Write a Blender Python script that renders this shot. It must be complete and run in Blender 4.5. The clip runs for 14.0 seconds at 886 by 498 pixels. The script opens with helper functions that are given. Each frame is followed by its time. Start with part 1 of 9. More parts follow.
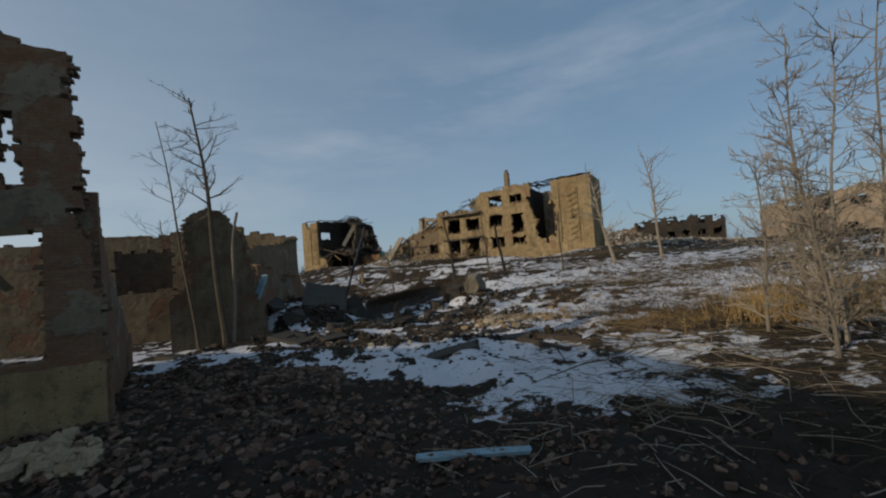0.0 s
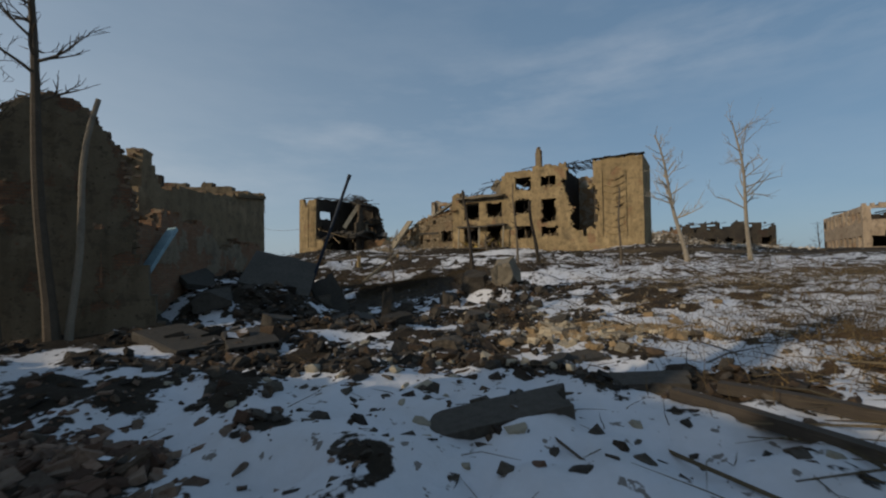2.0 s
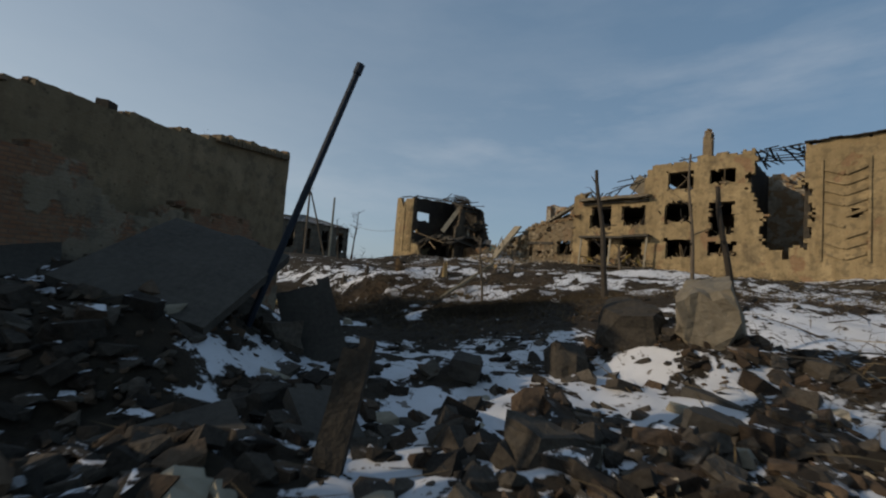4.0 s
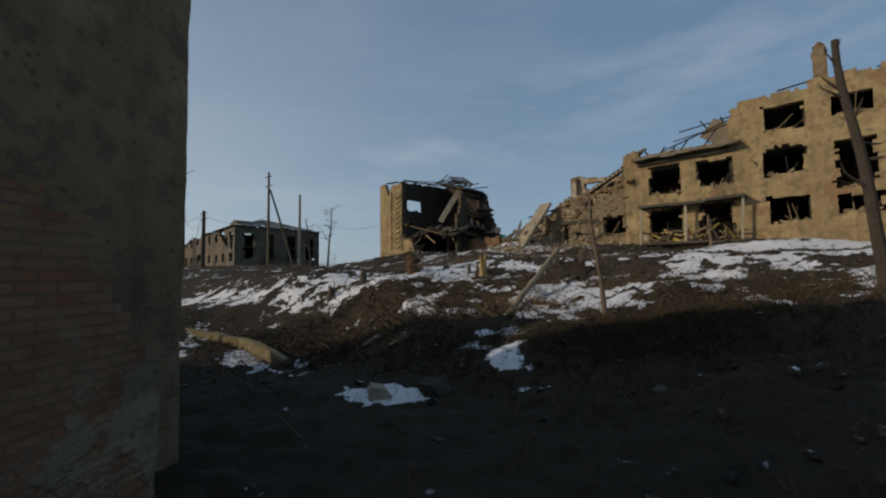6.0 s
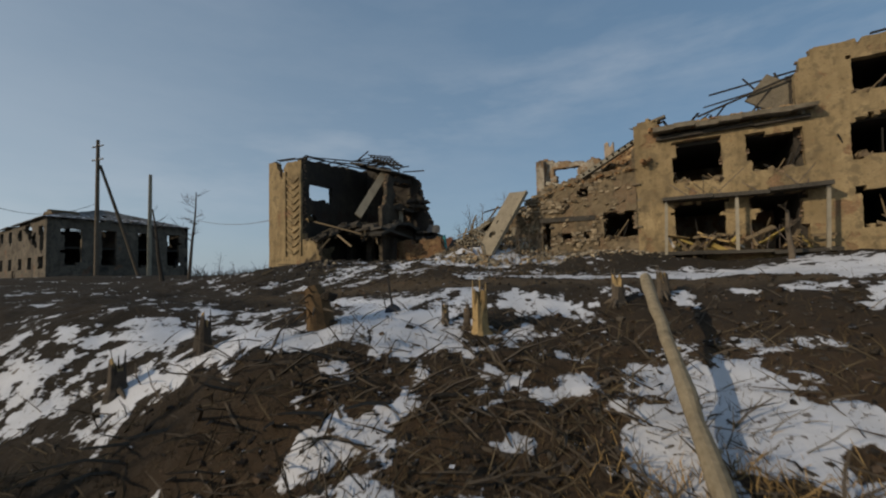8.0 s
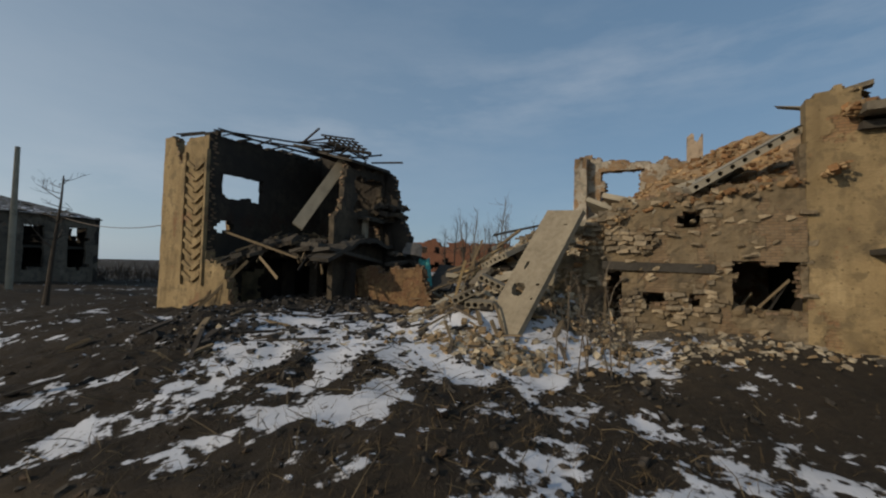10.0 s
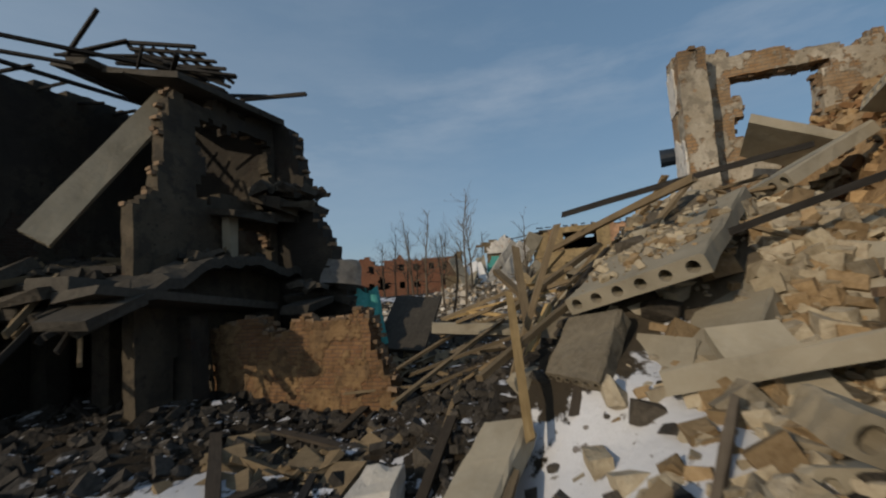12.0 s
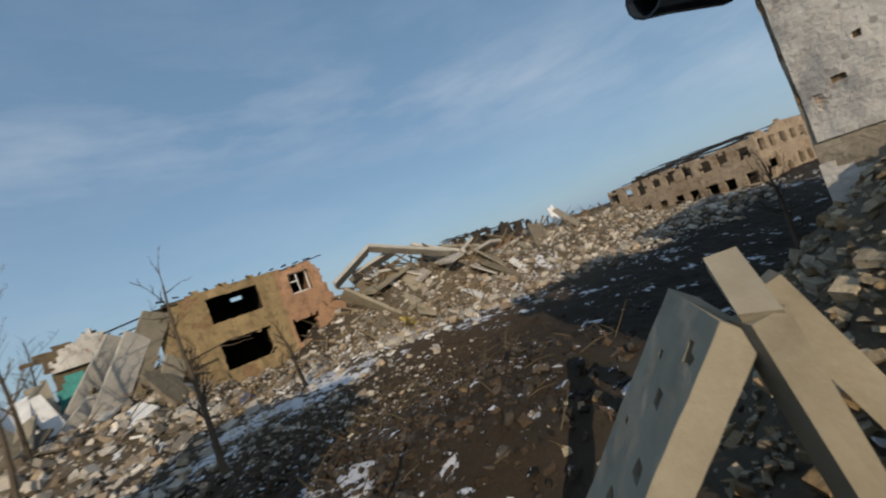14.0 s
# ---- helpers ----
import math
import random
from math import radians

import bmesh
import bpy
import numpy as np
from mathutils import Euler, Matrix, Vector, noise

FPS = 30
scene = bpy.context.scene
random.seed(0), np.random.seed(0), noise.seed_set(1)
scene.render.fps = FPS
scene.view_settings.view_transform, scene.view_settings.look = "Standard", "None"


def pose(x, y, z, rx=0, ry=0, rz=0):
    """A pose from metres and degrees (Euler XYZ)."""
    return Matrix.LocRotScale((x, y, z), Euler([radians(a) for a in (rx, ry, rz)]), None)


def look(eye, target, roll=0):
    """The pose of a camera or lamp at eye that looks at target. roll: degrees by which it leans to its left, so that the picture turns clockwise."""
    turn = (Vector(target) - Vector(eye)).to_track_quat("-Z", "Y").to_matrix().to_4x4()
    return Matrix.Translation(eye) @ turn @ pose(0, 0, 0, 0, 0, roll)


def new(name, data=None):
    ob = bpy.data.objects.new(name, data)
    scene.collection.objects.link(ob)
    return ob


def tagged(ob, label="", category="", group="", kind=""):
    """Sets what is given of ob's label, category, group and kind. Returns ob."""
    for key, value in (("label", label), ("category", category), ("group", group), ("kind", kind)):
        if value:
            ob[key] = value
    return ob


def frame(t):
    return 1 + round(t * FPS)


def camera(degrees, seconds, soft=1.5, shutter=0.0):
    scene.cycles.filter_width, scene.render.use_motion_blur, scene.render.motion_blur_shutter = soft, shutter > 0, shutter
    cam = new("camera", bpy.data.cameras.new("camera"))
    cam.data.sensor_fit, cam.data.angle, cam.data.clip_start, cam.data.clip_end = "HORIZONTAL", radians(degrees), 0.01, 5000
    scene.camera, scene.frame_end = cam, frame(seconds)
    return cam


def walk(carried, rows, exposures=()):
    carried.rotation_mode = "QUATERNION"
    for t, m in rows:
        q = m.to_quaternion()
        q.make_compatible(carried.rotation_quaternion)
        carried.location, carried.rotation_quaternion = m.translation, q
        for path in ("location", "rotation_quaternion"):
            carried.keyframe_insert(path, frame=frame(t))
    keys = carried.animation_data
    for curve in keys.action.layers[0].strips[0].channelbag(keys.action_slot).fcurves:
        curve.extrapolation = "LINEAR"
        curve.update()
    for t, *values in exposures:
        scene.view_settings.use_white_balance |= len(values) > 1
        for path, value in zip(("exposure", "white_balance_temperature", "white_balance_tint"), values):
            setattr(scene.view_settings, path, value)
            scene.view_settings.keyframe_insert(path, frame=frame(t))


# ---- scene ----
cam = camera(93.3, 14.0, soft=2.1, shutter=0.15)
PATH = [
    (0, (4.247, -6.292, 0.792), (4.095, -4.299, 0.872), -4.5),
    (0.5, (3.772, -4.315, 0.346), (3.671, -2.319, 0.441), -3.6),
    (1, (3.35, -1.993, -0.129), (3.26, 0.003, -0.035), -2.5),
    (1.5, (3.127, 0.319, -0.23), (3.006, 2.314, -0.144), -1.8),
    (2, (3.005, 3.024, -0.263), (2.804, 5.012, -0.189), -0.6),
    (2.5, (2.964, 5.482, -0.337), (2.645, 7.454, -0.259), 0.5),
    (3, (2.854, 8.289, -0.476), (2.384, 10.231, -0.382), 2.1),
    (3.5, (2.6, 10.965, -0.535), (1.992, 12.867, -0.42), 3.6),
    (4, (1.865, 13.882, -0.365), (1.144, 15.743, -0.238), 4.5),
    (4.2, (1.45, 14.965, -0.331), (0.697, 16.813, -0.198), 4.4),
    (6.3, (-6.662, 24.726, -0.559), (-7.187, 26.651, -0.422), -2.1),
    (6.5, (-7.214, 25.86, -0.611), (-7.683, 27.799, -0.468), -2.5),
    (7, (-8.955, 29.136, -0.522), (-9.249, 31.108, -0.367), -2.7),
    (7.5, (-9.876, 32.085, -0.039), (-10.068, 34.07, 0.113), -2.2),
    (8, (-10.402, 35.297, 1.114), (-10.545, 37.289, 1.224), -1.4),
    (8.5, (-10.447, 38.396, 2.338), (-10.594, 40.389, 2.409), -0.8),
    (10.8, (-11.817, 51.655, 4.009), (-11.829, 53.651, 4.127), 1.6),
    (11, (-11.939, 52.968, 3.934), (-11.924, 54.963, 4.067), 0.9),
    (11.5, (-12.236, 56.017, 4.033), (-12.128, 58.008, 4.183), -0.7),
    (12, (-12.492, 59.201, 4.418), (-12.221, 61.177, 4.573), -4.0),
    (12.5, (-12.8, 62.332, 4.855), (-12.246, 64.248, 5.006), -9.3),
    (13, (-12.7, 65.2, 5.138), (-11.786, 66.973, 5.272), -14.7),
    (13.5, (-11.928, 68.087, 5.303), (-10.569, 69.55, 5.404), -18.9),
    (14, (-10.33, 70.158, 5.353), (-8.611, 71.179, 5.413), -20.0),
]
walk(cam, [(t, look(eye, target, roll)) for t, eye, target, roll in PATH], [(0, 0.0), (11.8, 0.0), (12.6, 0.12), (13.2, 0.32), (14.0, 0.34)])

# ---- world, sun, exposure ----
SUN_TO = Vector((-0.78, -0.53, 0.365)).normalized()
SUN_EL = math.asin(SUN_TO.z)
SUN_ROT = math.atan2(SUN_TO.x, SUN_TO.y)
scene.view_settings.exposure = 0.0

world = bpy.data.worlds.new("sky")
scene.world = world
world.use_nodes = True
wn, wl = world.node_tree.nodes, world.node_tree.links
wn.clear()
w_out = wn.new("ShaderNodeOutputWorld")
w_bg = wn.new("ShaderNodeBackground")
w_sky = wn.new("ShaderNodeTexSky")
w_sky.sky_type = "NISHITA"
w_sky.sun_disc = False
w_sky.sun_elevation = SUN_EL
w_sky.sun_rotation = SUN_ROT
w_sky.altitude = 200
w_sky.air_density = 1.0
w_sky.dust_density = 1.3
w_sky.ozone_density = 2.2
w_bg.inputs["Strength"].default_value = 0.125
# thin streaks of high cloud
w_co = wn.new("ShaderNodeTexCoord")

def w_math(op, a, c=None, clamp=False):
    n = wn.new("ShaderNodeMath")
    n.operation = op
    n.use_clamp = clamp
    for i, v in enumerate((a, c)):
        if v is None:
            continue
        if isinstance(v, (int, float)):
            n.inputs[i].default_value = v
        else:
            wl.new(v, n.inputs[i])
    return n.outputs[0]


def w_dot(v):
    n = wn.new("ShaderNodeVectorMath")
    n.operation = "DOT_PRODUCT"
    n.inputs[1].default_value = v
    wl.new(w_co.outputs["Generated"], n.inputs[0])
    return n.outputs["Value"]


def w_blend(fac, a, c):
    n = wn.new("ShaderNodeMixRGB")
    for i, v in enumerate((fac, a, c)):
        if isinstance(v, (tuple, float)):
            n.inputs[i].default_value = (*v, 1) if isinstance(v, tuple) else v
        else:
            wl.new(v, n.inputs[i])
    return n.outputs["Color"]


# haze: paler on the sun's side of the sky, deeper blue overhead
w_side = w_math("POWER", w_math("MULTIPLY_ADD", w_dot((-0.827, -0.562, 0.0)), 0.5), 1.6)
w_side.node.inputs[0].links[0].from_node.inputs[2].default_value = 0.5
w_haze = w_blend(w_side, (1.42, 2.25, 3.12), (5.1, 5.5, 5.6))
w_high = w_math("MULTIPLY", w_dot((0.0, 0.0, 1.0)), 1.5, True)
w_haze = w_blend(w_high, w_haze, w_blend(0.62, w_haze, (0.35, 0.9, 1.75)))
w_air = w_blend(0.80, w_sky.outputs["Color"], w_haze)
# thin streaks of high cloud, thickest along one slanting band
w_map = wn.new("ShaderNodeMapping")
w_map.inputs["Rotation"].default_value = (0, radians(13), radians(20))
w_map.inputs["Scale"].default_value = (1.6, 1.6, 6.0)
wl.new(w_co.outputs["Generated"], w_map.inputs["Vector"])
w_ns = wn.new("ShaderNodeTexNoise")
w_ns.inputs["Scale"].default_value = 2.1
w_ns.inputs["Detail"].default_value = 7
w_ns.inputs["Roughness"].default_value = 0.6
wl.new(w_map.outputs["Vector"], w_ns.inputs["Vector"])
w_streak = w_math("MULTIPLY", w_math("SUBTRACT", w_ns.outputs["Fac"], 0.40), 2.6, True)
w_off = w_math("DIVIDE", w_math("ADD", w_dot((-0.211, -0.333, 0.916)), -0.02), 0.085)
w_band = w_math("POWER", 2.718, w_math("MULTIPLY", w_math("MULTIPLY", w_off, w_off), -1.0))
w_cloud = w_math("MULTIPLY", w_streak, w_math("MULTIPLY_ADD", w_band, 0.25))
w_cloud.node.inputs[1].links[0].from_node.inputs[2].default_value = 0.09
wl.new(w_blend(w_cloud, w_air, (4.3, 4.6, 5.0)), w_bg.inputs["Color"])
wl.new(w_bg.outputs["Background"], w_out.inputs["Surface"])

sun = new("sun", bpy.data.lights.new("sun", "SUN"))
sun.data.energy = 2.35
sun.data.angle = radians(0.6)
sun.data.color = (1.0, 0.83, 0.62)
sun.matrix_world = look(tuple(SUN_TO * 200), (0, 0, 0))


# ---- materials ----
def mat_base(name, rough=0.9):
    m = bpy.data.materials.new(name)
    m.use_nodes = True
    nt = m.node_tree
    b = nt.nodes["Principled BSDF"]
    b.inputs["Roughness"].default_value = rough
    b.inputs["Specular IOR Level"].default_value = 0.25
    return m, nt, b


def nd(nt, kind, **kw):
    n = nt.nodes.new(kind)
    for k, v in kw.items():
        n.inputs[k.replace("_", " ")].default_value = v
    return n


def coords(nt, local=False):
    if local:
        return nt.nodes.new("ShaderNodeTexCoord").outputs["Object"]
    return nt.nodes.new("ShaderNodeNewGeometry").outputs["Position"]


def noise_fac(nt, vec, scale, detail=5, rough=0.6, lo=0.35, hi=0.65):
    n = nd(nt, "ShaderNodeTexNoise", Scale=scale, Detail=detail, Roughness=rough)
    nt.links.new(vec, n.inputs["Vector"])
    r = nd(nt, "ShaderNodeMapRange", From_Min=lo, From_Max=hi)
    nt.links.new(n.outputs["Fac"], r.inputs["Value"])
    return r.outputs["Result"]


def mixc(nt, fac, a, b):
    m = nt.nodes.new("ShaderNodeMixRGB")
    if isinstance(fac, float):
        m.inputs[0].default_value = fac
    else:
        nt.links.new(fac, m.inputs[0])
    for i, c in ((1, a), (2, b)):
        if isinstance(c, tuple):
            m.inputs[i].default_value = (*c, 1)
        else:
            nt.links.new(c, m.inputs[i])
    return m.outputs["Color"]


def bump(nt, b, height, strength=0.5, dist=0.03):
    n = nd(nt, "ShaderNodeBump", Strength=strength, Distance=dist)
    nt.links.new(height, n.inputs["Height"])
    nt.links.new(n.outputs["Normal"], b.inputs["Normal"])


def mottled(name, dark, mid, light, coarse=0.6, fine=9.0, rough=0.92, bump_s=0.5, dist=0.03, island=0.0, local=False, objrand=0.0, snow_on=False, chips=2.0, tints=()):
    """A weathered surface: stains at a coarse scale, grain at a fine one, and an optional shade per piece."""
    m, nt, b = mat_base(name, rough)
    vec = coords(nt, local)
    f1 = noise_fac(nt, vec, coarse, 6, 0.65, 0.36, 0.66)
    f2 = noise_fac(nt, vec, fine, 6, 0.7, 0.3, 0.7)
    c = mixc(nt, f1, mid, dark)
    lit = nd(nt, "ShaderNodeMath")
    lit.operation = "MULTIPLY"
    nt.links.new(f2, lit.inputs[0])
    lit.inputs[1].default_value = 0.6
    c = mixc(nt, lit.outputs[0], c, light)
    if island or objrand:
        src = nt.nodes.new("ShaderNodeNewGeometry").outputs["Random Per Island"] if island else nt.nodes.new("ShaderNodeObjectInfo").outputs["Random"]
        amt = island or objrand
        r = nd(nt, "ShaderNodeMapRange", To_Min=1.0 - amt, To_Max=1.0 + amt)
        nt.links.new(src, r.inputs["Value"])
        hv = nt.nodes.new("ShaderNodeHueSaturation")
        nt.links.new(r.outputs["Result"], hv.inputs["Value"])
        nt.links.new(c, hv.inputs["Color"])
        c = hv.outputs["Color"]
        if tints:
            # some pieces redder, some paler than the rest
            sc = nd_mul(nt, src, 7.31)
            fr = nt.nodes.new("ShaderNodeMath")
            fr.operation = "FRACT"
            nt.links.new(sc, fr.inputs[0])
            rp_n = nt.nodes.new("ShaderNodeValToRGB")
            rp_n.color_ramp.interpolation = "CONSTANT"
            rp_n.color_ramp.elements[0].color = (*tints[0], 1)
            rp_n.color_ramp.elements[1].color = (*tints[1], 1)
            rp_n.color_ramp.elements[1].position = 0.35
            third = rp_n.color_ramp.elements.new(0.72)
            third.color = (*tints[2], 1)
            nt.links.new(fr.outputs[0], rp_n.inputs["Fac"])
            mul = nt.nodes.new("ShaderNodeMixRGB")
            mul.blend_type = "MULTIPLY"
            mul.inputs[0].default_value = 1.0
            nt.links.new(c, mul.inputs[1])
            nt.links.new(rp_n.outputs["Color"], mul.inputs[2])
            c = mul.outputs["Color"]
    if snow_on:
        # old snow that lies on level tops
        geo = nt.nodes.new("ShaderNodeNewGeometry")
        sep = nt.nodes.new("ShaderNodeSeparateXYZ")
        nt.links.new(geo.outputs["True Normal"], sep.inputs["Vector"])
        up = nd(nt, "ShaderNodeMapRange", From_Min=0.90, From_Max=0.96)
        nt.links.new(sep.outputs["Z"], up.inputs["Value"])
        pt = noise_fac(nt, vec, 2.6, 6, 0.65, 0.545, 0.575)
        k = nt.nodes.new("ShaderNodeMath")
        k.operation = "MULTIPLY"
        nt.links.new(up.outputs["Result"], k.inputs[0])
        nt.links.new(pt, k.inputs[1])
        c = mixc(nt, k.outputs[0], c, (0.66, 0.67, 0.70))
    nt.links.new(c, b.inputs["Base Color"])
    chip = noise_fac(nt, vec, fine * 0.4, 3, 0.55, 0.2, 0.8)
    both = nt.nodes.new("ShaderNodeMath")
    both.operation = "MULTIPLY_ADD"
    nt.links.new(chip, both.inputs[0])
    both.inputs[1].default_value = chips
    nt.links.new(f2, both.inputs[2])
    bump(nt, b, both.outputs[0], bump_s, dist)
    return m


def masonry(name, plaster_d, plaster_l, brick_a, brick_b, bare=0.55, soot=0.0, patch=0.5):
    """Rendered wall whose plaster has fallen off in places and bares brick courses."""
    m, nt, b = mat_base(name, 0.94)
    vec = coords(nt, True)
    sep = nt.nodes.new("ShaderNodeSeparateXYZ")
    nt.links.new(vec, sep.inputs[0])
    add = nt.nodes.new("ShaderNodeMath")
    nt.links.new(sep.outputs["X"], add.inputs[0])
    nt.links.new(sep.outputs["Y"], add.inputs[1])
    com = nt.nodes.new("ShaderNodeCombineXYZ")
    nt.links.new(add.outputs[0], com.inputs["X"])
    nt.links.new(sep.outputs["Z"], com.inputs["Y"])
    br = nd(nt, "ShaderNodeTexBrick", Scale=1.0, Mortar_Size=0.012, Brick_Width=0.26, Row_Height=0.085)
    br.inputs["Color1"].default_value = (*brick_a, 1)
    br.inputs["Color2"].default_value = (*brick_b, 1)
    br.inputs["Mortar"].default_value = (*(0.55 * (p + q) / 2 + 0.03 for p, q in zip(brick_a, plaster_d)), 1)
    nt.links.new(com.outputs[0], br.inputs["Vector"])
    f_pl = noise_fac(nt, vec, patch, 7, 0.62, bare - 0.015, bare + 0.015)
    f_st = noise_fac(nt, vec, 0.8, 6, 0.7, 0.35, 0.7)
    f_gr = noise_fac(nt, vec, 14.0, 5, 0.7, 0.3, 0.7)
    pl = mixc(nt, f_st, plaster_l, plaster_d)
    pl = mixc(nt, nd_mul(nt, f_gr, 0.35), pl, tuple(v * 0.6 for v in plaster_d))
    # scars where the top coat has come away
    f_sc = noise_fac(nt, vec, 1.9, 7, 0.68, 0.52, 0.58)
    pl = mixc(nt, nd_mul(nt, f_sc, 0.7), pl, (plaster_d[0] * 0.62, plaster_d[1] * 0.66, plaster_d[2] * 0.74))
    f_pa = noise_fac(nt, vec, 0.7, 6, 0.6, 0.58, 0.62)
    pl = mixc(nt, nd_mul(nt, f_pa, 0.4), pl, tuple(min(0.8, v * 1.25) for v in plaster_l))
    # vertical run-off stains
    mp = nd(nt, "ShaderNodeMapping")
    mp.inputs["Scale"].default_value = (2.2, 2.2, 0.22)
    nt.links.new(vec, mp.inputs["Vector"])
    f_run = noise_fac(nt, mp.outputs["Vector"], 1.0, 5, 0.6, 0.5, 0.75)
    f_bg = noise_fac(nt, vec, 0.23, 5, 0.6, 0.42, 0.66)
    pl = mixc(nt, nd_mul(nt, f_bg, 0.5), pl, tuple(v * 0.7 for v in plaster_d))
    pl = mixc(nt, nd_mul(nt, f_run, 0.55), pl, tuple(v * 0.55 for v in plaster_d))
    # pock marks from splinters
    vo = nd(nt, "ShaderNodeTexVoronoi", Scale=2.3)
    nt.links.new(vec, vo.inputs["Vector"])
    pk = nd(nt, "ShaderNodeMapRange", From_Min=0.06, From_Max=0.13, To_Min=1.0, To_Max=0.0)
    nt.links.new(vo.outputs["Distance"], pk.inputs["Value"])
    pl = mixc(nt, nd_mul(nt, pk.outputs["Result"], 0.6), pl, brick_a)
    vp = nd(nt, "ShaderNodeTexVoronoi", Scale=4.6)
    nt.links.new(vec, vp.inputs["Vector"])
    pq = nd(nt, "ShaderNodeMapRange", From_Min=0.10, From_Max=0.17, To_Min=1.0, To_Max=0.0)
    nt.links.new(vp.outputs["Distance"], pq.inputs["Value"])
    pl = mixc(nt, nd_mul(nt, pq.outputs["Result"], 0.7), pl, tuple(v * 0.45 for v in plaster_d))
    bc = mixc(nt, nd_mul(nt, f_st, 0.6), br.outputs["Color"], tuple(v * 0.42 for v in brick_b))
    bc = mixc(nt, nd_mul(nt, noise_fac(nt, vec, 3.1, 6, 0.7, 0.45, 0.65), 0.55), bc, plaster_d)
    c = mixc(nt, f_pl, pl, bc)
    if soot:
        f_so = noise_fac(nt, vec, 0.33, 5, 0.6, 0.62 - soot * 0.25, 0.8 - soot * 0.25)
        c = mixc(nt, nd_mul(nt, f_so, 0.85), c, (0.03, 0.027, 0.024))
    nt.links.new(c, b.inputs["Base Color"])
    inv = nt.nodes.new("ShaderNodeMath")
    inv.operation = "SUBTRACT"
    inv.inputs[0].default_value = 1.0
    nt.links.new(f_pl, inv.inputs[1])
    hb = nt.nodes.new("ShaderNodeMath")
    hb.operation = "MULTIPLY_ADD"
    nt.links.new(br.outputs["Fac"], hb.inputs[0])
    hb.inputs[1].default_value = -0.25
    nt.links.new(inv.outputs[0], hb.inputs[2])
    h2 = nt.nodes.new("ShaderNodeMath")
    h2.operation = "MULTIPLY_ADD"
    nt.links.new(f_gr, h2.inputs[0])
    h2.inputs[1].default_value = 0.35
    nt.links.new(hb.outputs[0], h2.inputs[2])
    bump(nt, b, h2.outputs[0], 0.8, 0.035)
    return m


def nd_mul(nt, sock, k):
    n = nt.nodes.new("ShaderNodeMath")
    n.operation = "MULTIPLY"
    nt.links.new(sock, n.inputs[0])
    n.inputs[1].default_value = k
    return n.outputs[0]


def wood(name, dark, light, rough=0.85):
    m, nt, b = mat_base(name, rough)
    vec = coords(nt, True)
    mp = nd(nt, "ShaderNodeMapping")
    mp.inputs["Scale"].default_value = (1.0, 14.0, 14.0)
    nt.links.new(vec, mp.inputs["Vector"])
    f = noise_fac(nt, mp.outputs["Vector"], 2.5, 6, 0.7, 0.3, 0.7)
    g = noise_fac(nt, vec, 3.0, 4, 0.6, 0.3, 0.7)
    c = mixc(nt, f, light, dark)
    c = mixc(nt, nd_mul(nt, g, 0.5), c, tuple(v * 0.6 for v in dark))
    info = nt.nodes.new("ShaderNodeObjectInfo")
    r = nd(nt, "ShaderNodeMapRange", To_Min=0.65, To_Max=1.3)
    nt.links.new(info.outputs["Random"], r.inputs["Value"])
    hv = nt.nodes.new("ShaderNodeHueSaturation")
    nt.links.new(r.outputs["Result"], hv.inputs["Value"])
    nt.links.new(c, hv.inputs["Color"])
    nt.links.new(hv.outputs["Color"], b.inputs["Base Color"])
    bump(nt, b, f, 0.5, 0.01)
    return m


